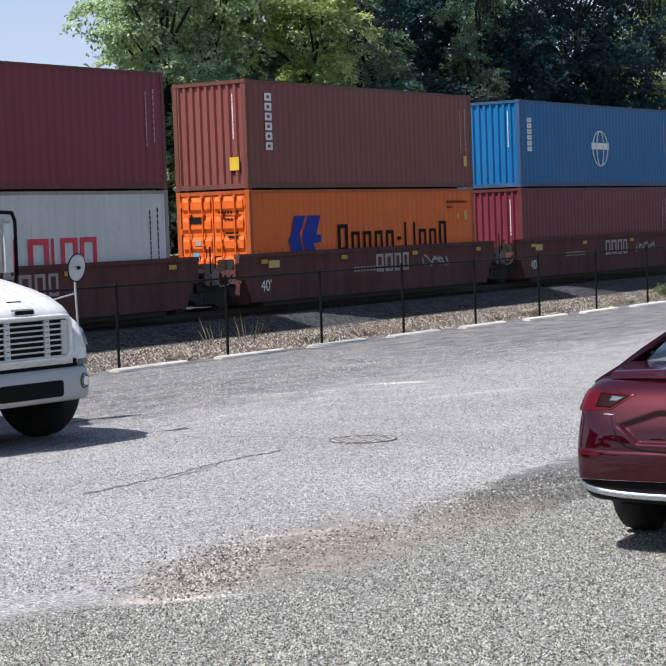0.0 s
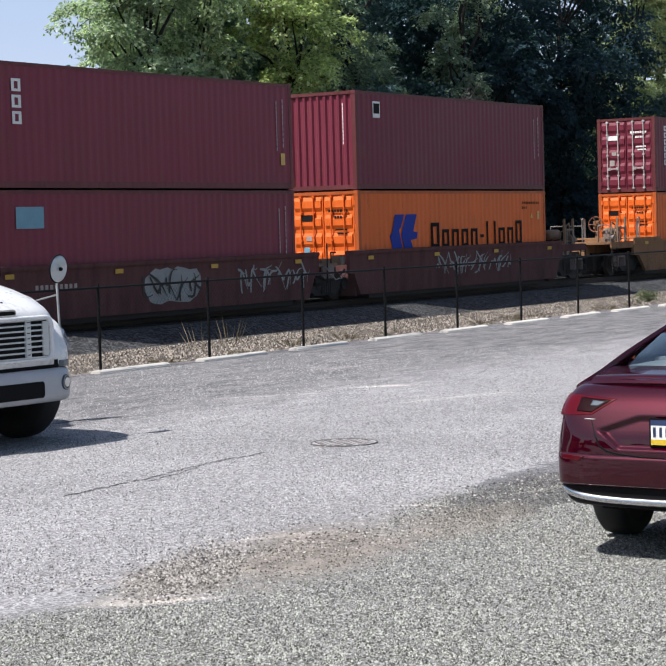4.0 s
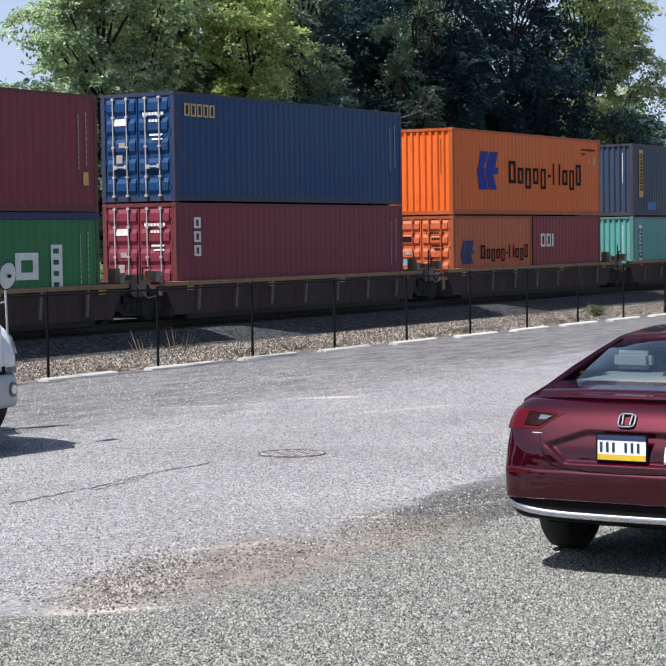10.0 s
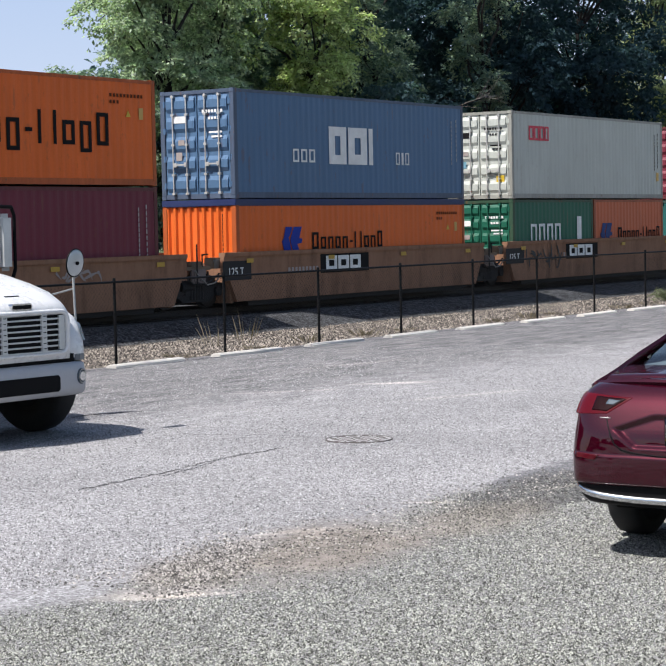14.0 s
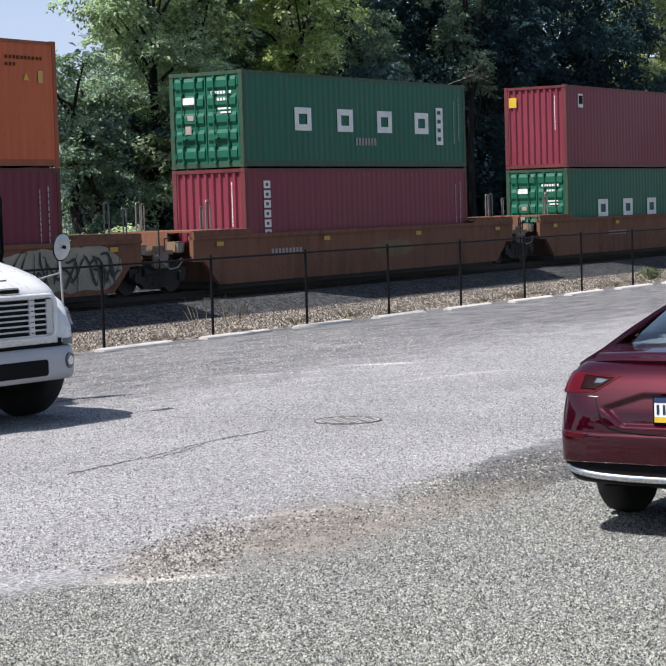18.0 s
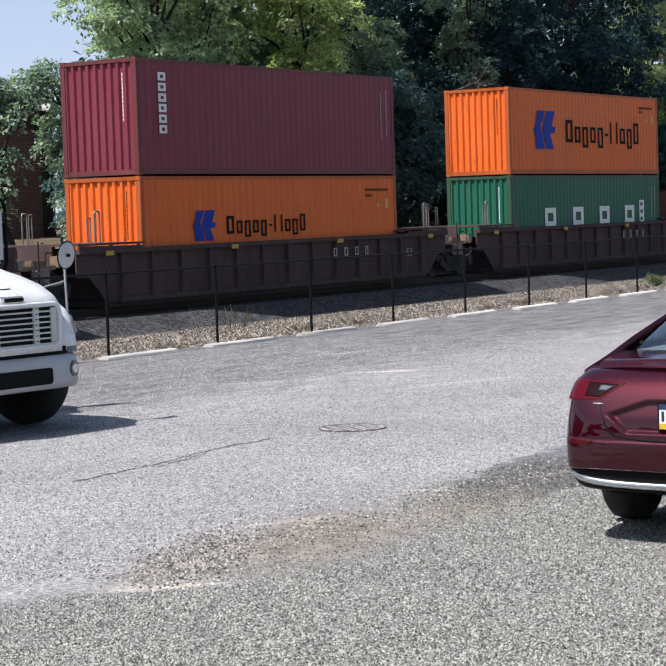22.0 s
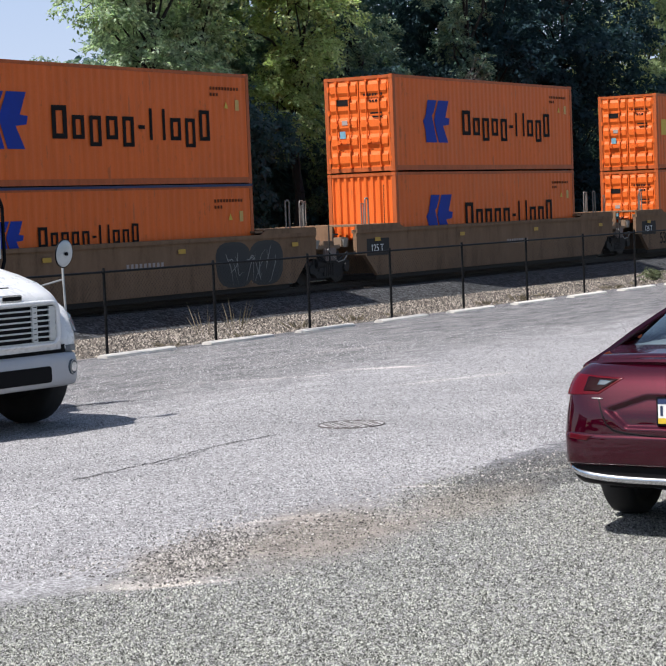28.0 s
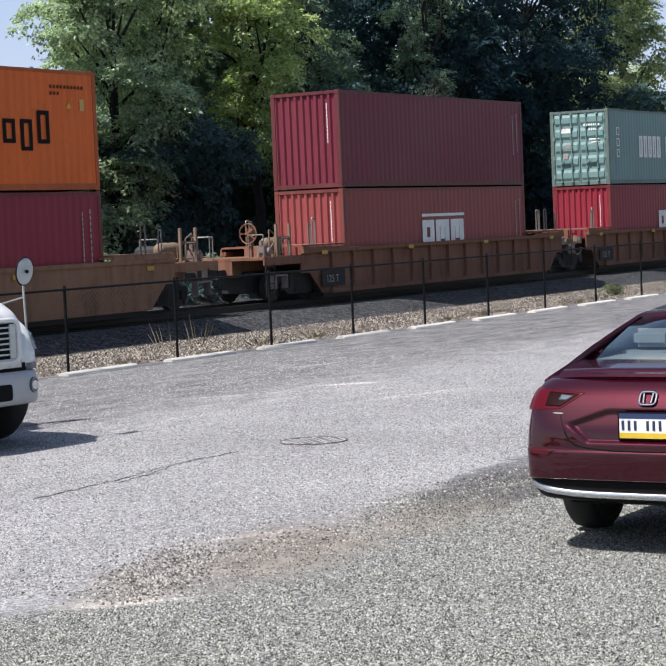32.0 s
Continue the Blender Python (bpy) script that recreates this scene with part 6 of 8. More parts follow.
        bm_path(bm, [(s * 0.985, 0.29, 1.14), (s * 1.01, 0.33, 1.52), (s * 1.01, 0.33, 1.74)], 0.014, 6)
        bm_path(bm, [(s * 1.01, 0.33, 1.46), (s * 0.74, 0.42, 1.40)], 0.010, 6)
        m = part("fender_mirror", bm, M_GALV, ob, "round convex mirror on a stalk")
        bm = bmesh.new()
        rings = []
        for d, r in ((0.0, 0.135), (0.012, 0.138), (0.020, 0.12), (0.026, 0.07), (0.028, 0.02)):
            rings.append([(r * math.cos(k * math.pi / 12), -d, r * math.sin(k * math.pi / 12)) for k in range(24)])
        bm_loft(bm, rings)
        d = part("mirror_head", bm, plain("dull_silver_shell", (0.42, 0.45, 0.47), 0.35, 0.5, 0.1, 4), m, "dull silver shell of the mirror", soft=True)
        d.matrix_basis = pose(s * 1.01, 0.31, 1.72, 7, 0, s * 8)
        bm = bmesh.new()
        bm_tube(bm, (0, -0.05, 0), (0, -0.02, 0), 0.018, 10)
        part("bolt", bm, M_BLACKPLASTIC, d)
        bm = bmesh.new()
        bm_path(bm, [(0.138 * math.cos(k * math.pi / 14), -0.006, 0.138 * math.sin(k * math.pi / 14)) for k in range(29)], 0.008, 6)
        part("rim", bm, M_BLACKPLASTIC, d, "black rubber rim")
        # tall door mirror
        bm = boxes((s * 1.54, 1.93, 1.62, s * 1.74, 2.02, 2.24))
        dm = part("door_mirror", bm, M_GRILLE, ob, "tall bright door mirror on a black bracket", bevel=0.05)
        bm = bmesh.new()
        bm_path(bm, [(s * 1.12, 2.0, 1.5), (s * 1.75, 1.98, 1.54), (s * 1.79, 1.98, 1.64), (s * 1.79, 1.98, 2.22), (s * 1.75, 1.98, 2.31), (s * 1.12, 2.0, 2.34)], 0.022, 6)
        part("bracket", bm, M_BLACKPLASTIC, dm)
        part("glass", boxes((s * 1.55, 2.02, 1.66, s * 1.73, 2.026, 2.20)), M_MIRROR, dm)
    # cab
    bm = bmesh.new()
    rings = []
    for y, hw, z0, z1 in ((1.6, 1.13, 0.62, 1.74), (1.75, 1.13, 0.62, 1.80)):
        rings.append([(-hw, y, z0), (hw, y, z0), (hw, y, z1), (-hw, y, z1)])
    rings += [[(-1.13, 2.35, 0.62), (1.13, 2.35, 0.62), (1.02, 2.35, 2.66), (-1.02, 2.35, 2.66)], [(-1.13, 3.6, 0.62), (1.13, 3.6, 0.62), (1.04, 3.6, 2.72), (-1.04, 3.6, 2.72)]]
    bm_loft(bm, rings)
    c = part("cab", bm, M_TRUCK, ob, "white steel cab", bevel=0.03)
    bm = bmesh.new()
    bm_loft(bm, [[(-1.02, 1.70, 1.84), (1.02, 1.70, 1.84), (0.93, 2.24, 2.52), (-0.93, 2.24, 2.52)], [(-1.02, 1.72, 1.82), (1.02, 1.72, 1.82), (0.93, 2.28, 2.50), (-0.93, 2.28, 2.50)]])
    part("windshield", bm, M_DARKGLASS, c, "sloping windshield")
    for s in (-1, 1):
        bm = bmesh.new()
        bm_loft(bm, [[(s * 1.135, 2.30, 1.72), (s * 1.135, 3.25, 1.72), (s * 1.05, 3.25, 2.45), (s * 1.05, 2.45, 2.45)], [(s * 1.115, 2.30, 1.72), (s * 1.115, 3.25, 1.72), (s * 1.03, 3.25, 2.45), (s * 1.03, 2.45, 2.45)]])
        part("side_window", bm, M_DARKGLASS, c)
    part("frame_rail", boxes((-0.45, 0.3, 0.45, -0.35, 5.4, 0.70), (0.35, 0.3, 0.45, 0.45, 5.4, 0.70), (-0.45, 0.85, 0.40, 0.45, 1.0, 0.55)), M_DARKSTEEL, ob)
    part("engine_bay", boxes((-0.8, 0.14, 0.70, 0.8, 1.6, 0.82)), M_BLACKPLASTIC, ob)
    return ob


truck()

# ---- parked sedan ----
def car_paint():
    n = Nodes("deep_red_metallic_paint")
    p = n.tex.outputs["Object"]
    fl = n.noise(p, 400, 2)
    col = n.ramp(fl, [(0.3, (0.025, 0.0005, 0.0048)), (0.7, (0.038, 0.0010, 0.0075))])
    n.bsdf.inputs["Coat Weight"].default_value = 1.0
    n.bsdf.inputs["Coat Roughness"].default_value = 0.03
    return n.done(col, 0.35, 0.35, 0.0)


M_CAR = car_paint()
M_TAIL = plain("red_lamp_lens", (0.075, 0.001, 0.005), 0.15, 0.0, 0.1, 20, 0.22)
M_REFLECTOR_RED = plain("dull_red_reflector", (0.06, 0.001, 0.005), 0.2, 0.0, 0.1, 20, 0.4)
M_TAILDARK = plain("dark_red_lamp_lens", (0.012, 0.001, 0.002), 0.2, 0.0, 0.1, 20, 0.12)


def half_ring(x, w, z0, zt, shoulder):
    """Half outline of the body across, from the belly to the middle of the top."""
    return [(0.0, z0), (w * 0.80, z0), (w * 0.94, z0 + 0.05), (w * 0.985, z0 + 0.16), (w, (z0 + shoulder) * 0.52), (w * 0.97, shoulder * 0.84), (w * 0.935, shoulder * 0.91), (w * 0.905, shoulder - 0.01), (w * 0.80, shoulder + (zt - shoulder) * 0.72), (w * 0.5, zt - 0.006), (0.0, zt)]


def sedan():
    from mathutils.bvhtree import BVHTree
    ob = tagged(new("sedan"), "deep red metallic four-door sedan, parked tail out on the gravel", "car")
    ob.matrix_basis = pose(10.60, 4.44, 0, 0, 0, 0)
    bm = bmesh.new()
    rings = []
    for x, w, z0, zt, sh in ((0.0, 0.60, 0.37, 0.74, 0.70), (0.03, 0.73, 0.335, 0.80, 0.76), (0.10, 0.82, 0.32, 0.93, 0.88), (0.17, 0.855, 0.30, 1.01, 0.95), (0.26, 0.875, 0.28, 1.058, 0.98), (0.36, 0.89, 0.26, 1.075, 0.985), (0.6, 0.90, 0.22, 1.09, 0.98),
                             (1.0, 0.908, 0.20, 1.04, 0.965), (1.6, 0.91, 0.19, 0.99, 0.945), (2.6, 0.91, 0.19, 0.96, 0.92), (3.3, 0.90, 0.2, 0.95, 0.89), (3.9, 0.885, 0.22, 0.86, 0.80), (4.3, 0.83, 0.25, 0.76, 0.70), (4.55, 0.72, 0.30, 0.66, 0.60), (4.66, 0.5, 0.36, 0.56, 0.50)):
        h = half_ring(x, w, z0, zt, sh)
        rings.append([(x, -y, z) for y, z in h] + [(x, y, z) for y, z in h[::-1][1:-1]])
    bm_loft(bm, rings)
    me = to_mesh("body", bm, M_CAR, True)
    body = part("body", me, None, ob, "glossy deep red body shell")
    md = body.modifiers.new("round", 'SUBSURF')
    md.levels = md.render_levels = 2
    ev = bmesh.new()
    ev.from_mesh(bpy.data.meshes.new_from_object(body.evaluated_get(bpy.context.evaluated_depsgraph_get())))
    tree = BVHTree.FromBMesh(ev)

    def skin(name, corners, material, parent, label="", lift=0.008, n=14, way=(1, 0, 0), thick=0.02, shape=None):
        """A patch laid on the body: corners in (y, z) as a quad, cast along way."""
        (a, b, c, d) = corners
        bm = bmesh.new()
        top, low = [], []
        w = Vector(way)
        for i in range(n + 1):
            rt, rl = [], []
            for j in range(n + 1):
                u, v = i / n, j / n
                y = (a[0] * (1 - u) + b[0] * u) * (1 - v) + (d[0] * (1 - u) + c[0] * u) * v
                z = (a[1] * (1 - u) + b[1] * u) * (1 - v) + (d[1] * (1 - u) + c[1] * u) * v
                hit = tree.ray_cast(Vector((-1.0, y, z)), w)
                q = hit[0] if hit[0] else Vector((0.5, y, z))
                nn = hit[1] if hit[0] else -w
                if nn.x > 0:
                    nn = -nn
                rt.append(bm.verts.new(q + nn * (shape(y, z) if shape else lift)))
                rl.append(bm.verts.new(q - nn * thick))
            top.append(rt)
            low.append(rl)
        for i in range(n):
            for j in range(n):
                bm.faces.new((top[i][j], top[i + 1][j], top[i + 1][j + 1], top[i][j + 1]))
        rim = [(0, j) for j in range(n)] + [(i, n) for i in range(n)] + [(n, j) for j in range(n, 0, -1)] + [(i, 0) for i in range(n, 0, -1)]
        for (i, j), (k, l) in zip(rim, rim[1:] + rim[:1]):
            bm.faces.new((top[i][j], top[k][l], low[k][l], low[i][j]))
        bmesh.ops.recalc_face_normals(bm, faces=bm.faces[:])
        return part(name, bm, material, parent, label, soft=True)

    # spoiler lip over the boot
    bm = bmesh.new()
    rings = []
    for k in range(25):
        y = -0.74 + k * 1.48 / 24
        x = 0.215 + 0.13 * (abs(y) / 0.74) ** 3
        z = -0.03 * (abs(y) / 0.74) ** 4
        rings.append([(x - 0.045, y, 1.064 + z), (x - 0.03, y, 1.080 + z), (x + 0.14, y, 1.086 + z), (x + 0.14, y, 1.03 + z), (x + 0.02, y, 0.995 + z), (x - 0.035, y, 1.045 + z)])
    bm_loft(bm, rings)
    part("spoiler", bm, M_CAR, ob, "thin lip spoiler on the boot lid", soft=False)
    # lower black diffuser and bright strip
    skin("diffuser", [(-0.80, 0.33), (0.80, 0.33), (0.865, 0.475), (-0.865, 0.475)], M_BLACKPLASTIC, ob, "black lower bumper panel", 0.012, 20)
    bm = bmesh.new()
    rings = []
    for k in range(41):
        y = -0.80 + k * 1.60 / 40
        hit = tree.ray_cast(Vector((-1, y, 0.40)), Vector((1, 0, 0)))
        x = (hit[0].x if hit[0] else 0.3) - 0.02
        rise = 0.055 * (abs(y) / 0.8) ** 4
        rings.append([(x - 0.012, y, 0.350 + rise), (x - 0.016, y, 0.372 + rise), (x - 0.008, y, 0.392 + rise), (x + 0.03, y, 0.392 + rise), (x + 0.03, y, 0.35 + rise)])
    bm_loft(bm, rings)
    part("trim_strip", bm, M_CHROME, ob, "bright chrome strip along the bumper", soft=True)
    # lamps
    for s in (-1, 1):
        l = skin("tail_light", [(s * 0.415, 0.953), (s * 0.77, 0.972), (s * 0.80, 0.855), (s * 0.56, 0.862)], M_TAIL, ob, "wrapped red tail light", 0.030, 20, thick=0.04)
        skin("lens", [(s * 0.455, 0.944), (s * 0.655, 0.955), (s * 0.665, 0.880), (s * 0.565, 0.876)], M_TAILDARK, l, "dark red inner lens", 0.033)
        skin("reverse_lamp", [(s * 0.49, 0.934), (s * 0.57, 0.938), (s * 0.58, 0.912), (s * 0.53, 0.910)], M_LAMPGLASS, l, "clear reversing lamp", 0.036, 6)
        skin("reflector", [(s * 0.58, 0.628), (s * 0.735, 0.637), (s * 0.735, 0.607), (s * 0.61, 0.600)], M_REFLECTOR_RED, ob, "slim red bumper reflector", 0.0435, 8, thick=0.03)
    # recess round the plate, plate, badge
    def ease(v):
        v = max(0.0, min(1.0, v))
        return v * v * (3 - 2 * v)

    def rear_form(y, z):
        """Height over the plain shell: a swollen rear with the plate's pointed recess and a ledge under it."""
        s = abs(y)
        edge = ease(min((1.045 - z) / 0.03, (z - 0.44) / 0.03, (0.835 - s) / 0.10))
        top = 0.868 - max(0.0, s - 0.25) * 0.33
        low = 0.672 + max(0.0, s - 0.36) * 0.75
        inside = ease(min(top - z, (z - low) * 0.7) / 0.022)
        return 0.003 + edge * (0.026 * (1 - inside) + 0.012 * ease((0.640 - z) / 0.02))

    skin("boot_lid", [(-0.80, 1.04), (0.80, 1.04), (0.84, 0.44), (-0.84, 0.44)], M_CAR, ob, "sculpted red boot lid with a pointed recess round the plate", n=96, shape=rear_form)
    bm = bmesh.new()
    seam = [(0.56, 0.855), (0.535, 0.80), (0.51, 0.745), (0.485, 0.70), (0.44, 0.668), (0.36, 0.652), (0.2, 0.640), (0.0, 0.636)]
    line = []
    for y, z in seam + [(-y, z) for y, z in seam[-2::-1]]:
        hit = tree.ray_cast(Vector((-1, y, z)), Vector((1, 0, 0)))
        line.append((hit[0].x - rear_form(y, z) * 1.02, y, z))
    bm_path(bm, line, 0.0055, 5)
    part("seam", bm, M_BLACKPLASTIC, ob, "dark gap round the boot lid")
    hit = tree.ray_cast(Vector((-1, 0, 0.78)), Vector((1, 0, 0)))
    px = hit[0].x - 0.022
    pl = part("number_plate", boxes((px - 0.010, -0.165, 0.70, px, 0.165, 0.872)), M_BLACKPLASTIC, ob, "number plate with a black frame", bevel=0.004)
    part("plate_face", boxes((px - 0.014, -0.152, 0.715, px - 0.008, 0.152, 0.842)), M_WHITE, pl, "white plate face")
    part("plate_band", boxes((px - 0.016, -0.152, 0.715, px - 0.010, 0.152, 0.748)), M_YELLOW, pl, "yellow lower band of the plate")
    part("plate_band", boxes((px - 0.016, -0.152, 0.832, px - 0.010, 0.152, 0.862)), plain("dark_blue_band", (0.02, 0.035, 0.10), 0.5, 0.0, 0.1, 9), pl, "dark blue upper band of the plate")
    bm = bmesh.new()
    for k in range(7):
        if k != 3:
            bm_box(bm, px - 0.017, 0.121 - k * 0.039, 0.762, px - 0.011, 0.137 - k * 0.039, 0.820)
    pm = part("plate_bar", bm, plain("dark_blue_ink", (0.02, 0.03, 0.07), 0.5, 0.0, 0.1, 9), pl, "plain bars in place of the characters")
    pm["kind"] = "stuff"
    hit = tree.ray_cast(Vector((-1, 0, 0.935)), Vector((1, 0, 0)))
    bx = hit[0].x - 0.040
    low = tree.ray_cast(Vector((-1, 0, 0.90)), Vector((1, 0, 0)))[0]
    lean = math.degrees(math.atan2(hit[0].x - low.x, 0.035))
    bm = bmesh.new()
    n = 20
    ring = [(0, 0.065 * (1 if abs(math.cos(a)) > 0.7 else 1) * math.copysign(abs(math.cos(a)) ** 0.5, math.cos(a)), 0.055 * math.copysign(abs(math.sin(a)) ** 0.5, math.sin(a))) for a in [k * 2 * math.pi / n for k in range(n + 1)]]
    bm_path(bm, ring, 0.010, 6)
    for s in (-1, 1):
        bm_tube(bm, (0, s * 0.030, -0.04), (0, s * 0.036, 0.04), 0.010, 6)
    e = part("badge", bm, M_CHROME, ob, "bright square-round emblem on the boot lid")
    e.matrix_basis = pose(bx, 0, 0.945, 0, lean, 0) @ Matrix.Diagonal((0.8, 0.8, 0.8, 1))
    skin("name_badge", [(0.60, 0.842), (0.53, 0.840), (0.53, 0.835), (0.60, 0.837)], M_GALV, ob, "small bright name plate", 0.033, 4, thick=0.03)
    skin("sticker", [(-0.26, 0.80), (-0.34, 0.80), (-0.34, 0.70), (-0.26, 0.70)], M_WHITE, ob, "small white sticker on the boot", 0.010, 4)
    # cabin
    bm = bmesh.new()
    rings = []
    for x, wb, zb, wr, zt in ((0.66, 0.74, 1.06, 0.60, 1.125), (0.85, 0.79, 1.04, 0.60, 1.20), (1.2, 0.83, 1.02, 0.585, 1.315), (1.6, 0.84, 0.98, 0.58, 1.385), (2.1, 0.84, 0.96, 0.58, 1.41), (2.6, 0.84, 0.95, 0.58, 1.395), (3.0, 0.83, 0.94, 0.57, 1.29), (3.55, 0.78, 0.93, 0.60, 1.0)):
        half = [(wb, zb), (wb * 0.97, zb + (zt - zb) * 0.5), (wr * 1.06, zt - 0.05), (wr, zt - 0.012), (wr * 0.5, zt)]
        rings.append([(x, -y, z) for y, z in half] + [(x, 0, zt + 0.004)] + [(x, y, z) for y, z in half[::-1]])
    bm_loft(bm, rings)
    part("cabin_glass", bm, M_CARGLASS, ob, "tinted windows", soft=True)
    part("interior", boxes((1.15, -0.62, 0.90, 1.55, 0.62, 1.075), (1.55, -0.66, 0.85, 3.05, 0.66, 1.0)), M_TRIM, ob, "grey trim inside the car")
    for y in (-0.40, 0.40):
        for x, m, zt in ((1.10, M_SEAT, 1.15), (2.05, M_PALESEAT, 1.13)):
            st = part("seat_back", boxes((x, y - 0.24, 0.98, x + 0.12, y + 0.24, zt)), m, ob, "upholstered seat back", bevel=0.03)
            part("headrest", boxes((x + 0.01, y - 0.13, zt + 0.02, x + 0.10, y + 0.13, zt + 0.14)), m, st, bevel=0.03)
    # roof skin and pillars over the glass
    bm = bmesh.new()
    rings = []
    for x, wr, zt in ((1.45, 0.58, 1.37), (1.55, 0.60, 1.385), (1.8, 0.60, 1.405), (2.1, 0.60, 1.418), (2.6, 0.60, 1.402), (2.85, 0.59, 1.35)):
        rings.append([(x, -wr - 0.03, zt - 0.05), (x, -wr, zt - 0.004), (x, -wr * 0.5, zt + 0.010), (x, 0, zt + 0.014), (x, wr * 0.5, zt + 0.010), (x, wr, zt - 0.004), (x, wr + 0.03, zt - 0.05), (x, wr, zt - 0.06), (x, -wr, zt - 0.06)])
    bm_loft(bm, rings)
    part("roof", bm, M_CAR, ob, "red roof panel", soft=True)
    for s in (-1, 1):
        bm = bmesh.new()
        rings = []
        for x, y, z, t in ((0.34, 0.775, 1.03, 0.06), (0.6, 0.765, 1.085, 0.055), (0.9, 0.73, 1.18, 0.05), (1.2, 0.675, 1.275, 0.045), (1.5, 0.64, 1.35, 0.04), (1.9, 0.62, 1.385, 0.035)):
            rings.append([(x, s * (y + t * 0.55), z - t * 0.9), (x, s * (y + t * 0.35), z + 0.0), (x, s * (y - 0.008), z + 0.018), (x, s * (y - 0.008), z - 0.05)])
        bm_loft(bm, rings)
        part("pillar", bm, M_CAR, ob, soft=True)
    # deck between the boot lid and the rear window
    bm = bmesh.new()
    rings = []
    for x, w, z in ((0.30, 0.70, 1.080), (0.42, 0.725, 1.092), (0.56, 0.735, 1.105), (0.68, 0.735, 1.122)):
        rings.append([(x, -w, z - 0.05), (x, -w * 0.95, z), (x, -w * 0.5, z + 0.006), (x, 0, z + 0.008), (x, w * 0.5, z + 0.006), (x, w * 0.95, z), (x, w, z - 0.05)])
    bm_loft(bm, rings)
    part("boot_deck", bm, M_CAR, ob, "red deck below the rear window", soft=True)
    part("rear_shelf", boxes((0.70, -0.60, 1.0, 1.2, 0.60, 1.128)), M_TRIM, ob, "grey parcel shelf")
    # wheels
    for x in (0.98, 3.68):
        for s in (-1, 1):
            bm = bmesh.new()
            prof = [(0.215, -0.10), (0.29, -0.108), (0.315, -0.085), (0.322, 0.0), (0.315, 0.085), (0.29, 0.108), (0.215, 0.10)]
            n = 32
            rings = [[(r * math.cos(k * 2 * math.pi / n), py, r * math.sin(k * 2 * math.pi / n)) for r, py in prof] for k in range(n)]
            bm_loft(bm, rings + [rings[0]], True, False)
            t = part("tyre", bm, M_RUBBER, ob, soft=True)
            t.location = (x, s * 0.77, 0.322)
            bm = bmesh.new()
            bm_tube(bm, (0, s * 0.02, 0), (0, s * 0.09, 0), 0.22, 20)
            part("rim", bm, M_GRILLE, t)
            bm = bmesh.new()
            bm_tube(bm, (0, -s * 0.09, 0), (0, s * 0.015, 0), 0.218, 20)
            part("brake_drum", bm, M_RUBBER, t, "sooty brake drum")
    part("underbody", boxes((0.30, -0.62, 0.27, 4.2, 0.62, 0.36)), M_BLACKPLASTIC, ob)
    bm = bmesh.new()
    bm_tube(bm, (0.06, -0.45, 0.33), (0.5, -0.45, 0.33), 0.035, 12)
    part("tailpipe", bm, M_GALV, ob)
    ev.free()
    return ob


sedan()


# ---- hazy sky low over the horizon ----
def haze_material():
    n = Nodes("bright_summer_haze")
    sx = n.node("ShaderNodeSeparateXYZ")
    n.link(n.geo.outputs["Position"], sx.inputs[0])
    col = n.ramp(n.math('MULTIPLY', sx.outputs[2], 1 / 260.0), [(0.0, (0.50, 0.56, 0.66)), (0.5, (0.36, 0.45, 0.62)), (1.0, (0.27, 0.38, 0.58))])
    em = n.node("ShaderNodeEmission")
    n.link(col, em.inputs[0])
    em.inputs[1].default_value = 1.0
    n.link(em.outputs[0], n.t.nodes["Material Output"].inputs[0])
    return n.mat


bm = bmesh.new()
ring = [[(1100 * math.cos(radians(a)), 1100 * math.sin(radians(a)), z) for a in range(5, 100, 5)] for z in (-5, 60, 130, 200, 260)]
bm_loft(bm, ring, False, False)
tagged(new("backdrop", to_mesh("backdrop", bm, haze_material(), True)), "pale blue summer haze low over the horizon", "sky", kind="structure")


# ---- building behind ----
def brick_material():
    n = Nodes("dark_red_brick")
    p = n.mapped(n.tex.outputs["Object"], (1, 1, 1))
    sx = n.node("ShaderNodeSeparateXYZ")
    n.link(n.tex.outputs["Object"], sx.inputs[0])
    cb = n.node("ShaderNodeCombineXYZ")
    n.link(n.math('ADD', sx.outputs[0], sx.outputs[1]), cb.inputs[0])
    n.link(sx.outputs[2], cb.inputs[1])
    b = n.node("ShaderNodeTexBrick")
    b.inputs["Scale"].default_value = 1.0
    b.inputs["Brick Width"].default_value, b.inputs["Row Height"].default_value, b.inputs["Mortar Size"].default_value = 0.23, 0.10, 0.012
    b.inputs["Color1"].default_value, b.inputs["Color2"].default_value, b.inputs["Mortar"].default_value = (0.22, 0.09, 0.08, 1), (0.17, 0.075, 0.068, 1), (0.28, 0.20, 0.18, 1)
    n.link(cb.outputs[0], b.inputs["Vector"])
    col = n.mix(1.0, b.outputs["Color"], n.ramp(n.noise(n.tex.outputs["Object"], 1.2, 4), [(0.3, 0.75), (0.7, 1.1)]), 'MULTIPLY')
    return n.done(col, 0.9, 0.0, 0.2)


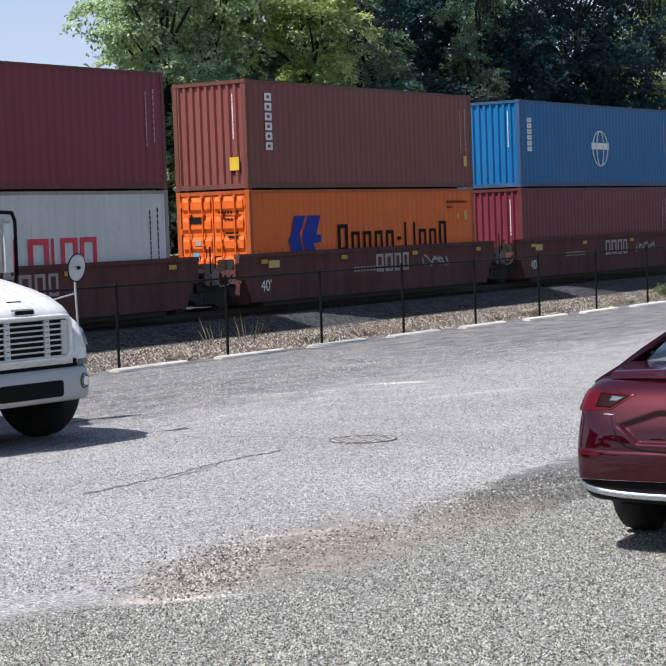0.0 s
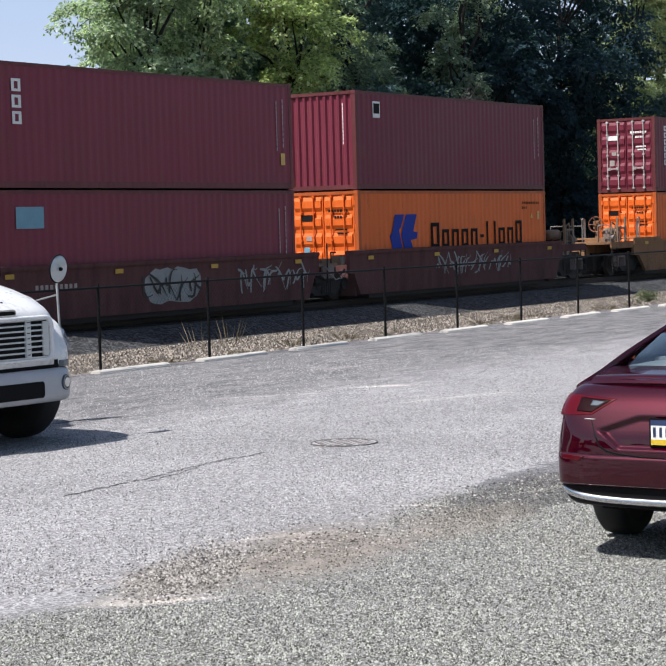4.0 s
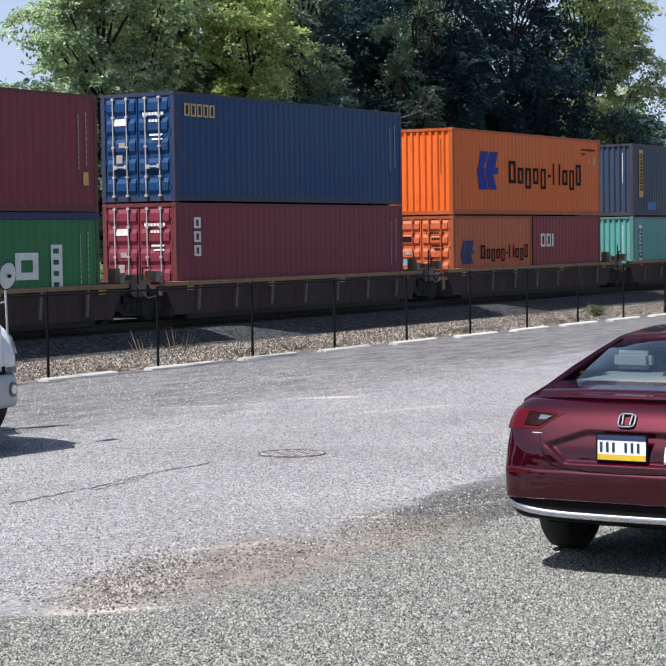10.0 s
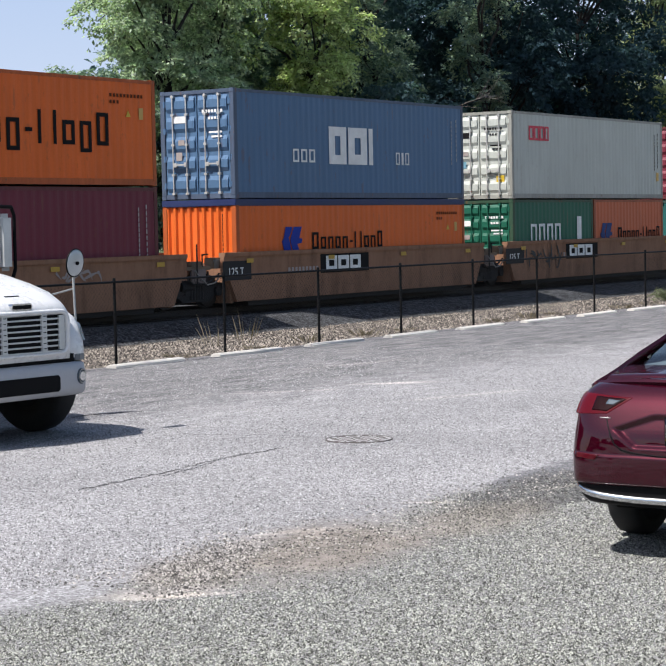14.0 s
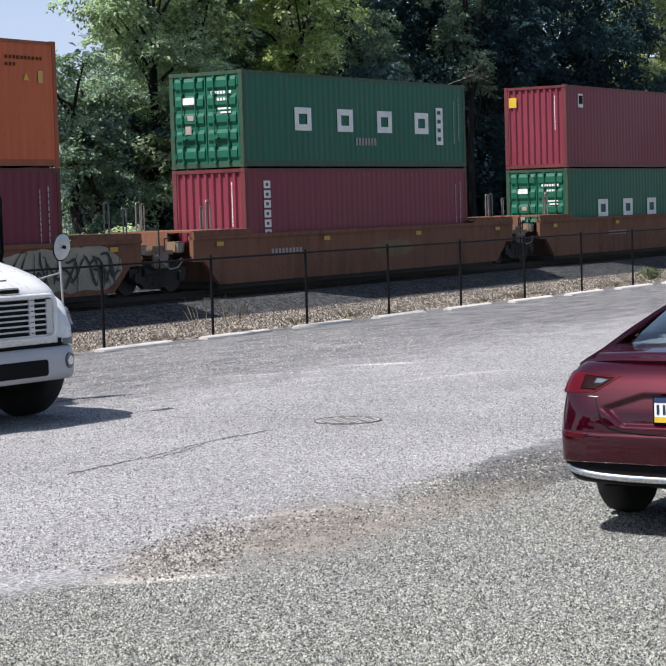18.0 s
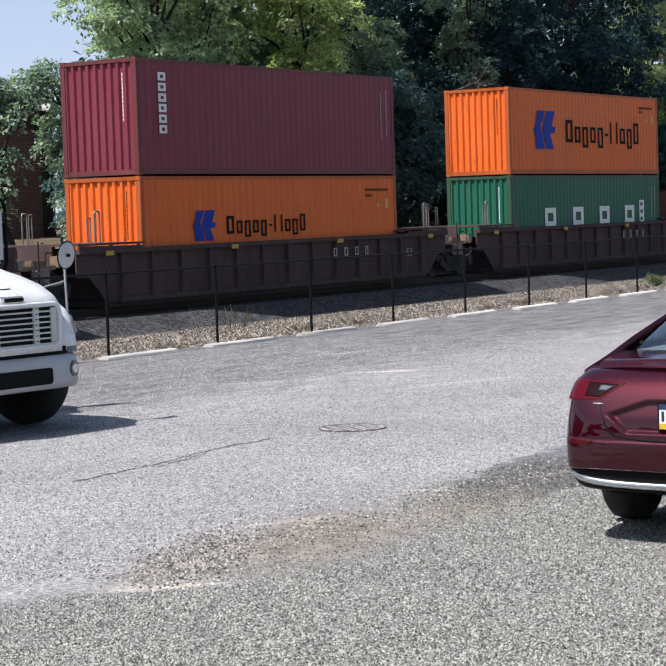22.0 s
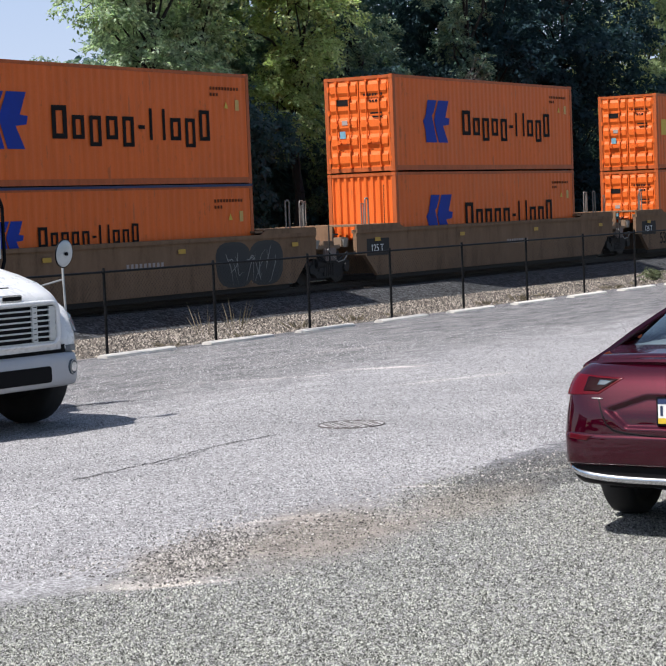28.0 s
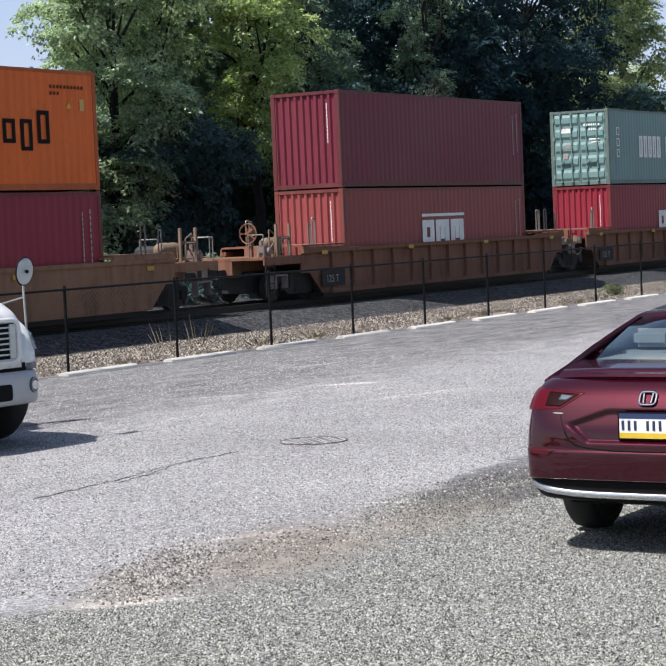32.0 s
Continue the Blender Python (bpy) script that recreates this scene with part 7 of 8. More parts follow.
bld = tagged(new("brick_building"), "flat-roofed dark brick building behind the trees", "building")
bld.matrix_basis = pose(59.0, 60.0, 1.0, 0, 0, 0)
part("wall", boxes((-14, 0, 0, 10.0, 0.4, 5.4), (9.6, 0.4, 0, 10.0, 12, 5.4), (-14, 0.4, 0, -13.6, 12, 5.4), (-13.6, 11.6, 0, 9.6, 12, 5.4)), brick_material(), bld)
part("parapet", boxes((-14.1, -0.12, 5.4, 10.1, 0.5, 6.9), (9.7, 0.5, 5.4, 10.1, 12, 6.9)), plain("dark_brown_cladding", (0.055, 0.038, 0.034), 0.7, 0.0, 0.3, 2), bld, "dark brown cladding band")
part("coping", boxes((-14.2, -0.2, 6.9, 10.2, 0.6, 7.02)), plain("pale_metal_coping", (0.42, 0.43, 0.44), 0.5, 0.3, 0.15, 3), bld, "pale metal coping")
part("roof", boxes((-13.6, 0.5, 6.3, 9.7, 11.9, 6.5)), M_CONCRETE, bld)
part("doorway", boxes((9.1, -0.03, 0, 9.9, 0.0, 5.4)), plain("dark_brown_panel", (0.04, 0.028, 0.026), 0.6, 0.0, 0.3, 2), bld, "dark full-height panel beside the corner")
part("awning", boxes((8.9, -0.9, 6.2, 10.2, -0.12, 6.5)), plain("white_sheet_metal", (0.7, 0.7, 0.7), 0.5, 0.0, 0.1, 3), bld, "white box canopy")
part("roof_vent", boxes((7.0, 2.0, 6.5, 7.5, 2.5, 7.25)), M_GALV, bld)


# ---- trees ----
def leaf_material(name, a, b, c, rough=0.5, spec=0.3, through_light=0.28):
    n = Nodes(name)
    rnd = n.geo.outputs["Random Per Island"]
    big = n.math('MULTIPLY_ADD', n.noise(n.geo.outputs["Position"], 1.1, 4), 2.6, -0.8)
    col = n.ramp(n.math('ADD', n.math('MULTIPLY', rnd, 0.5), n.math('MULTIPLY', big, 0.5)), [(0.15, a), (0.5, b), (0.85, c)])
    n.done(col, rough, 0.0, spec)
    tr = n.node("ShaderNodeBsdfTranslucent")
    n.link(n.mix(1.0, col, (1.05, 1.18, 0.80), 'MULTIPLY'), tr.inputs[0])
    mx = n.node("ShaderNodeMixShader")
    mx.inputs[0].default_value = through_light
    n.link(n.bsdf.outputs[0], mx.inputs[1])
    n.link(tr.outputs[0], mx.inputs[2])
    n.link(mx.outputs[0], n.t.nodes["Material Output"].inputs[0])
    return n.mat


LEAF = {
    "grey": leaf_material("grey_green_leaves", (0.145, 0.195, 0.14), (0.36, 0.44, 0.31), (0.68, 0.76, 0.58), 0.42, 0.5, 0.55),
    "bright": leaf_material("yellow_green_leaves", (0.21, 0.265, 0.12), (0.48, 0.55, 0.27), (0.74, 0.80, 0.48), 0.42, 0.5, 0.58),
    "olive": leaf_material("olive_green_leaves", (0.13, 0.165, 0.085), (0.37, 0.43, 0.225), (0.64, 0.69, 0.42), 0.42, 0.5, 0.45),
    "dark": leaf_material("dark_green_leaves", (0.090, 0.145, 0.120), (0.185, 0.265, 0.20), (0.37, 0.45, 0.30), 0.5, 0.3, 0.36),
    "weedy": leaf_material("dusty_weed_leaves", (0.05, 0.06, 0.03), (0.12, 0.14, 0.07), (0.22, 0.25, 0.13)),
    # under: shade below the crowns put into dull colours, lighter than deep
    "under": leaf_material("shade_tone_leaves", (0.075, 0.125, 0.140), (0.090, 0.148, 0.160), (0.112, 0.172, 0.180), 0.95, 0.0, 0.45),
    # deep: shade of the big tree mass is in these dark leaf colours
    "deep": leaf_material("shaded_blue_green_leaves", (0.036, 0.070, 0.090), (0.044, 0.080, 0.100), (0.053, 0.092, 0.112), 0.95, 0.0, 0.45),
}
M_BARK = plain("grey_brown_bark", (0.017, 0.015, 0.014), 0.95, 0.0, 0.4, 6)


def leaves_mesh(name, lobes, count, size, material, seed, droop=0.5, clump=3.4):
    """Many small folded leaves, gathered in drooping flat tiers on the shells of the lobes: (x, y, z, rx, ry, rz)."""
    r = np.random.RandomState(seed)
    lobes = np.array(lobes, float)
    area = (lobes[:, 3] * lobes[:, 5] + lobes[:, 4] * lobes[:, 5] + lobes[:, 3] * lobes[:, 4])
    per = 46
    tiers = max(4, count // per)
    pick = r.choice(len(lobes), tiers, p=area / area.sum())
    d = r.normal(size=(tiers, 3))
    d /= np.linalg.norm(d, axis=1)[:, None]
    d[:, 2] = np.where(r.random_sample(tiers) < 0.45, np.abs(d[:, 2]), d[:, 2])
    shell = (1.0 - 0.40 * r.random_sample(tiers) ** 2.0) * (0.90 + 0.2 * r.random_sample(tiers))
    c = lobes[pick, :3] + d * lobes[pick, 3:] * shell[:, None]
    # each tier fans out from its twig: outwards along o, across along q, facing along nrm
    o = d * np.array((1, 1, 0.35)) + r.normal(size=(tiers, 3)) * 0.25
    o[:, 2] -= droop * (0.2 + 0.8 * r.random_sample(tiers))
    o /= np.linalg.norm(o, axis=1)[:, None]
    q = np.cross(o, np.array((0, 0, 1.0)))
    q /= np.linalg.norm(q, axis=1)[:, None] + 1e-9
    nrm = np.cross(q, o)
    R = size * clump * (0.6 + 0.8 * r.random_sample((tiers, 1, 1)))
    a = r.random_sample((tiers, per, 1))
    b = (r.random_sample((tiers, per, 1)) - 0.5) * 1.5 * (0.25 + np.sqrt(a) * (1.15 - a))
    base = c[:, None, :] + o[:, None, :] * (a - 0.35) * R * 1.6 + q[:, None, :] * b * R + nrm[:, None, :] * (-0.35 * (a * a + b * b) * R) + r.normal(size=(tiers, per, 3)) * size * 0.32
    ax = o[:, None, :] * 0.6 + q[:, None, :] * np.sign(b) * 0.7 + r.normal(size=(tiers, per, 3)) * 0.45
    ax[:, :, 2] -= droop * 0.5
    ax /= np.linalg.norm(ax, axis=2)[:, :, None]
    up = nrm[:, None, :] + r.normal(size=(tiers, per, 3)) * 0.38
    sd = np.cross(ax, up)
    sd /= np.linalg.norm(sd, axis=2)[:, :, None] + 1e-9
    nm = np.cross(sd, ax)
    ln = size * (0.6 + 0.8 * r.random_sample((tiers, per, 1)))
    wd = ln * 0.30
    p0, p2 = base, base + ax * ln - nm * ln * 0.10
    mid = base + ax * ln * 0.45
    p1, p3 = mid + sd * wd + nm * ln * 0.06, mid - sd * wd + nm * ln * 0.06
    v = np.stack([p0, p1, p2, p3], 2).reshape(-1, 3)
    k = len(v) // 4
    f = np.arange(k * 4).reshape(k, 4)
    me = bpy.data.meshes.new(name)
    me.vertices.add(len(v))
    me.vertices.foreach_set("co", v.ravel())
    me.loops.add(k * 4)
    me.loops.foreach_set("vertex_index", f.ravel())
    me.polygons.add(k)
    me.polygons.foreach_set("loop_start", np.arange(0, k * 4, 4))
    me.polygons.foreach_set("loop_total", np.full(k, 4))
    me.update()
    me.materials.append(material)
    return me


def tree(x, y, lobes, count, size, kind, seed, label, droop=0.5, trunk=0.22):
    ob = tagged(new("tree"), label, "tree", "trees behind the track")
    z0 = ground_height(x, y) - 0.1
    ob.matrix_basis = pose(x, y, z0)
    r = random.Random(seed)
    bm = bmesh.new()
    top = max(l[2] for l in lobes) * 0.9
    pts = [Vector((0, 0, 0))]
    for k in range(6):
        pts.append(Vector((r.uniform(-0.25, 0.25), r.uniform(-0.25, 0.25), top * (k + 1) / 6)))
    for k in range(6):
        bm_tube(bm, pts[k], pts[k + 1], trunk * (1 - k / 6.6), 8, trunk * (1 - (k + 1) / 6.6))
    tr = part("trunk", bm, M_BARK, ob, "grey-brown tapered trunk")
    for l in lobes:
        bm = bmesh.new()
        a = pts[max(1, min(5, int(l[2] / top * 5)))]
        b = Vector(l[:3])
        m = (a + b) / 2 + Vector((r.uniform(-0.3, 0.3), r.uniform(-0.3, 0.3), r.uniform(0, 0.4)))
        bm_tube(bm, a, m, trunk * 0.35, 6, trunk * 0.22)
        bm_tube(bm, m, b, trunk * 0.22, 6, trunk * 0.08)
        for q in range(4):
            e = b + Vector((r.uniform(-1, 1) * l[3], r.uniform(-1, 1) * l[4], r.uniform(-1, 1) * l[5])) * 0.8
            bm_tube(bm, b, e, trunk * 0.09, 4, 0.008)
        part("limb", bm, M_BARK, ob)
    part("crown", leaves_mesh("crown", lobes, count, size, LEAF[kind], seed, droop), None, ob, "crown of many small leaves")
    return ob


def lobes_for(r, w, d, z0, z1, n, scale=1.0):
    """A ragged stack of lobes filling a crown of that width and depth between two heights."""
    out = []
    for k in range(n):
        f = (k + r.random()) / n
        z = z0 + (z1 - z0) * f
        taper = math.sin(math.pi * min(1.0, 0.22 + 0.78 * (1 - f) ** 0.8)) ** 0.5
        a = r.uniform(0, 2 * math.pi)
        q = r.uniform(0.45, 0.95)
        rr = r.uniform(0.15, 0.26) * w * scale
        out.append((math.cos(a) * w / 2 * q * taper, math.sin(a) * d / 2 * q * taper, z, rr, rr * 0.9, rr * r.uniform(0.55, 0.8)))
    return out


TREES = [
    # x, y, width, depth, from, to, lobes, leaves, leaf size, kind
    (53.0, 41.4, 5.4, 4.4, 1.6, 13.2, 30, 52000, 0.150, "grey", "leafy tree with drooping grey-green sprays down to the ground"),
    (57.6, 43.0, 7.0, 5.0, 5.4, 15.4, 26, 40000, 0.150, "grey", "tall grey-green tree with dense sprays"),
    (62.0, 41.6, 6.0, 5.0, 4.6, 15.4, 24, 38000, 0.150, "bright", "sunlit tree with yellow-green leaves"),
    (68.8, 43.0, 8.0, 5.0, 1.5, 16.6, 28, 36000, 0.150, "dark", "dark green tree standing in the row"),
    (74.0, 40.4, 3.6, 3.0, 6.0, 15.0, 12, 9000, 0.150, "dark", "dark green tree standing in the row"),
    # low tree placed for the shade below the crowns
    (66.0, 40.0, 5.0, 3.5, 0.8, 7.0, 14, 16000, 0.18, "under", "low tree of dull leaves standing in for shade below crowns"),
    (78.5, 42.0, 9.0, 6.0, 0.5, 18.0, 28, 56000, 0.20, "deep", "large shaded tree, its shade put into near-black green leaves"),
    (86.5, 42.0, 9.0, 6.0, 0.5, 18.0, 28, 56000, 0.20, "deep", "large shaded tree, its shade put into near-black green leaves"),
    (97.6, 43.0, 7.6, 5.0, 2.5, 18.0, 32, 50000, 0.180, "olive", "sunlit yellow-green tree at the end of the row"),
    (103.6, 44.0, 6.6, 5.0, 1.5, 15.2, 26, 38000, 0.180, "olive", "sunlit yellow-green tree at the end of the row"),
    (109.5, 46.0, 7.5, 5.0, 0.5, 9.5, 18, 22000, 0.190, "olive", "low sunlit tree past the end of the row"),
    (48.5, 41.0, 3.8, 2.4, 3.6, 6.6, 12, 14000, 0.135, "dark", "dark green tree leaning out of the row"),
    (48.8, 40.6, 4.0, 2.2, 0.3, 4.4, 12, 12000, 0.135, "dark", "low dark green tree at the end of the row"),
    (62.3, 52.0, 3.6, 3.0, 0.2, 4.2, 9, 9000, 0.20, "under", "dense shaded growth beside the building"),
    # low growth placed where the crowns throw shade
    (55.6, 41.0, 6.6, 3.0, 0.2, 5.4, 18, 30000, 0.17, "under", "low growth of dull leaves standing in for shade below crowns"),
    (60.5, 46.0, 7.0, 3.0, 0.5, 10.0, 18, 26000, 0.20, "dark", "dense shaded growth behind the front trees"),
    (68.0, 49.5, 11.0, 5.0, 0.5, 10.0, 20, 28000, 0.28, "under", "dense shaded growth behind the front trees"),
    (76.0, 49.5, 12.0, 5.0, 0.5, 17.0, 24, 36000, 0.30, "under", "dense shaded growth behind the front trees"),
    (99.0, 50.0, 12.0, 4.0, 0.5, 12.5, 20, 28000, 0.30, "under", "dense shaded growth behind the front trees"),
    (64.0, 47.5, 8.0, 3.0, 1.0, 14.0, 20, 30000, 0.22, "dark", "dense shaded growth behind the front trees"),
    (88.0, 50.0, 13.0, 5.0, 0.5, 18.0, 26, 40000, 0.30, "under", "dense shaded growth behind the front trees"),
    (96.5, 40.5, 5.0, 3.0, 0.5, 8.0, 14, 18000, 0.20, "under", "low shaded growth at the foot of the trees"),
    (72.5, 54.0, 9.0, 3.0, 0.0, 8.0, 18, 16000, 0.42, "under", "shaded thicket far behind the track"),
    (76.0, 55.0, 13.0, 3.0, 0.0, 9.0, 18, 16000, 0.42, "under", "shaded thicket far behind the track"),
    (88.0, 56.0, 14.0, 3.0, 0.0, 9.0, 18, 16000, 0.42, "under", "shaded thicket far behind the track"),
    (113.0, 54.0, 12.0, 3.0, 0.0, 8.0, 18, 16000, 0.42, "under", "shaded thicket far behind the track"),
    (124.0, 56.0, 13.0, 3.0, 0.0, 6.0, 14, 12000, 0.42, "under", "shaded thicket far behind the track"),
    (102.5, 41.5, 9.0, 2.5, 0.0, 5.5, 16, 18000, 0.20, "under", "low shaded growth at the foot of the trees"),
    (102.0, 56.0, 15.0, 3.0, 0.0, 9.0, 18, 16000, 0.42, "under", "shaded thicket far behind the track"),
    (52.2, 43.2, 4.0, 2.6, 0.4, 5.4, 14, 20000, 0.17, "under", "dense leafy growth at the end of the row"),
    (44.6, 41.0, 1.5, 1.2, 1.8, 6.2, 9, 2600, 0.15, "dark", "thin leafy sapling at the end of the bank"),
]
ROW = [tree(x, y, lobes_for(random.Random(100 + k), w, d, z0, z1, n), cnt, size, kind, 500 + k, label) for k, (x, y, w, d, z0, z1, n, cnt, size, kind, label) in enumerate(TREES)]


def dead_limb(ob, root, tip, seed):
    """A dead limb with pale bare twigs, reaching out of a dark crown."""
    r = random.Random(seed)
    root, tip = Vector(root), Vector(tip)
    bm = bmesh.new()
    bm_tube(bm, root, tip, 0.06, 7, 0.025)
    limb = part("dead_limb", bm, M_BARK, ob, "dead limb with pale bare twigs")
    for k in range(11):
        bm = bmesh.new()
        p = root.lerp(tip, r.uniform(0.72, 1.0))
        d = Vector((r.uniform(-0.2, 1.0), r.uniform(-0.6, 0.0), r.uniform(-0.25, 0.35))).normalized()
        w = 0.018
        for q in range(5):
            e = p + d * r.uniform(0.2, 0.38)
            bm_tube(bm, p, e, w, 5, w * 0.72)
            if q:
                bm_tube(bm, e, e + Vector((r.uniform(-0.3, 0.4), r.uniform(-0.2, 0.1), r.uniform(-0.15, 0.25))), w * 0.6, 4, 0.003)
            p, w = e, w * 0.72
            d = (d + Vector((r.uniform(-0.3, 0.3), 0, r.uniform(-0.25, 0.25)))).normalized()
        part("twig", bm, M_TWIG, limb)


M_TWIG = plain("bleached_dead_wood", (0.24, 0.215, 0.19), 0.9, 0.0, 0.3, 6)
dead_limb(ROW[3], (0.2, 0.0, 5.2), (2.3, -4.4, 6.6), 5)


def bush(x, y, w, h, cnt, kind, seed, label, size=0.13):
    ob = tagged(new("bush"), label, "bush", "bushes on the bank")
    ob.matrix_basis = pose(x, y, ground_height(x, y))
    r = random.Random(seed)
    lob = [(r.uniform(-w / 3, w / 3), r.uniform(-w / 4, w / 4), h * r.uniform(0.3, 0.75), w * 0.3, w * 0.3, h * 0.3) for _ in range(6)]
    bm = bmesh.new()
    for l in lob:
        bm_tube(bm, (0, 0, -0.05), l[:3], 0.03, 5, 0.008)
    part("stem", bm, M_BARK, ob)["kind"] = "stuff"
    part("foliage", leaves_mesh("foliage", lob, cnt, size, LEAF[kind], seed), None, ob)


for k, (x, y, w, h, kind) in enumerate(((44.6, 38.2, 1.6, 1.2, "grey"), (47.2, 38.0, 1.5, 1.7, "grey"), (49.3, 37.6, 1.8, 1.3, "dark"), (42.0, 37.6, 1.4, 1.1, "grey"), (53.5, 37.4, 1.8, 1.2, "dark"))):
    bush(x, y, w, h, 4500, kind, 900 + k, "sunlit bush with small leaves on the bank behind the track")
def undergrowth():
    """Low weeds along the far side of the track, added to cover the lit soil, where the trees stand close."""
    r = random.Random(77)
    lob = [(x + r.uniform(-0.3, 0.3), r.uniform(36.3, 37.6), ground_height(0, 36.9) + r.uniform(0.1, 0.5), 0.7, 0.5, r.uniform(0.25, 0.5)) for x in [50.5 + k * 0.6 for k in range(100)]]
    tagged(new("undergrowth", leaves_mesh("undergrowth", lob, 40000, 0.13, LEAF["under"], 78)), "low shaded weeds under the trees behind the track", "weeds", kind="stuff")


undergrowth()
for k in range(14):
    bm = bmesh.new()
    h = rng.uniform(1.0, 1.9)
    bm_tube(bm, (0, 0, -0.2), (rng.uniform(-0.06, 0.06), 0, h), 0.06, 7, 0.05)
    ob = new("wooden_post", to_mesh("wooden_post", bm, M_TIE))
    px = 38.5 + k * 0.95 + rng.uniform(-0.2, 0.2)
    ob.location = (px, 36.6, ground_height(px, 36.6))
    tagged(ob, "weathered dark wooden post on the bank", "post", "posts on the bank")


# ---- weeds by the fence and loose stones ----
def weed(x, y, h, cnt, kind, seed, label):
    r = np.random.RandomState(seed)
    a = r.random_sample(cnt) * 2 * np.pi
    rad = r.random_sample(cnt) ** 0.7 * 0.28
    base = np.stack([np.cos(a) * rad * 0.7, np.sin(a) * rad * 0.7, np.zeros(cnt)], 1)
    tip = base + np.stack([np.cos(a) * rad * 0.8, np.sin(a) * rad * 0.8, h * (0.5 + 0.5 * r.random_sample(cnt))], 1)
    w = np.stack([-np.sin(a), np.cos(a), np.zeros(cnt)], 1) * 0.0032
    mid = (base + tip) / 2 + np.stack([np.cos(a), np.sin(a), np.zeros(cnt)], 1) * -0.02
    v = np.stack([base - w, base + w, mid + w, tip, mid - w], 1).reshape(-1, 3)
    f = [tuple(range(k * 5, k * 5 + 5)) for k in range(cnt)]
    me = bpy.data.meshes.new("weed")
    me.from_pydata(v.tolist(), [], f)
    me.materials.append(kind)
    ob = tagged(new("weed", me), label, "weed", kind="stuff")
    ob.location = (x, y, ground_height(x, y))


M_STRAW = leaf_material("dry_straw", (0.11, 0.09, 0.06), (0.18, 0.15, 0.10), (0.26, 0.22, 0.16))
for k in range(11):
    weed(22 + k * 2.1 + rng.uniform(-0.4, 0.4), 18.75 + rng.uniform(-0.1, 0.9), rng.uniform(0.06, 0.2), 36, M_STRAW, 40 + k, "tuft of dry straw-coloured grass by the fence")
for k, (x, y, h) in enumerate(((29.4, 21.2, 0.8), (28.9, 21.5, 0.75), (29.8, 21.5, 0.65))):
    weed(x, y, h, 6, M_STRAW, 90 + k, "dry tall weed stalks behind the fence")
bush(47.3, 20.5, 0.62, 0.38, 1300, "weedy", 96, "low green weed clump behind the fence", 0.045)


def stones(name, place, count, lo, hi, material, seed, label, tall=0.7):
    """Loose angular stones half sunk in the ground, each a rough pyramid with a skewed peak."""
    r = np.random.RandomState(seed)
    p = place(r, count)
    count = len(p)
    s = lo + (hi - lo) * r.random_sample(count) ** 2
    ang = r.random_sample(count) * 2 * np.pi
    base = np.array([(1, 0, -0.3), (0, 0.8, -0.3), (-0.9, 0, -0.3), (0, -0.75, -0.3), (0, 0, tall)])
    v = base[None] * s[:, None, None] * (0.7 + 0.6 * r.random_sample((count, 5, 1)))
    v[:, 4, :2] += (r.random_sample((count, 2)) - 0.5) * s[:, None] * 0.9
    c, sn = np.cos(ang)[:, None], np.sin(ang)[:, None]
    v = np.stack([v[:, :, 0] * c - v[:, :, 1] * sn, v[:, :, 0] * sn + v[:, :, 1] * c, v[:, :, 2]], 2) + p[:, None, :]
    tri = np.array([(0, 1, 4), (1, 2, 4), (2, 3, 4), (3, 0, 4)])
    f = (tri[None] + 5 * np.arange(count)[:, None, None]).reshape(-1, 3)
    me = bpy.data.meshes.new(name)
    me.vertices.add(count * 5)
    me.vertices.foreach_set("co", v.reshape(-1))
    me.loops.add(len(f) * 3)
    me.loops.foreach_set("vertex_index", f.ravel())
    me.polygons.add(len(f))
    me.polygons.foreach_set("loop_start", np.arange(0, len(f) * 3, 3))
    me.polygons.foreach_set("loop_total", np.full(len(f), 3))
    me.update()
    me.materials.append(material)
    return tagged(new(name, me), label, "gravel", kind="stuff")


def stone_material(name, a, b, c, stained=False):
    n = Nodes(name)
    col = n.ramp(n.geo.outputs["Random Per Island"], [(0.1, a), (0.55, b), (0.95, c)])
    if stained:
        p = n.geo.outputs["Position"]
        col = n.mix(1.0, col, lot_tint(n, p, n.noise(p, 1.3, 6, 0.65)), 'MULTIPLY')
    return n.done(col, 0.85, 0.0, 0.25)


def inside(p, cx, cy, ax, ay, deg):
    a = math.radians(deg)
    dx, dy = p[:, 0] - cx, p[:, 1] - cy
    return np.hypot((dx * math.cos(a) + dy * math.sin(a)) / ax, (-dx * math.sin(a) + dy * math.cos(a)) / ay)


def near_lot(r, n):
    """A stretch of the lot five metres wide, from the near gravel to the broken edge of the asphalt."""
    u = 8.2 + 8.0 * r.random_sample(n) ** 1.35
    v = (r.random_sample(n) - 0.5) * (u * 0.42)
    p = np.stack([u * 0.839 - v * 0.545, u * 0.545 + v * 0.839, np.full(n, 0.001)], 1)
    p = p[p[:, 1] < 7.05 + 0.12 * np.sin(p[:, 0] * 2.1) + 0.12 * r.normal(size=n)]
    brown = inside(p, 10.2, 6.75, 1.5, 0.7, 12) + 0.15 * r.normal(size=len(p)) < 1
    p = p[~brown | (r.random_sample(len(p)) < 0.40)]
    dust = (inside(p, 8.47, 6.58, 0.46, 0.10, -41) < 1) | (inside(p, 8.36, 6.80, 0.5, 0.20, -38) + 0.1 * r.normal(size=len(p)) < 1)
    return p[~dust | (r.random_sample(len(p)) < 0.12)]


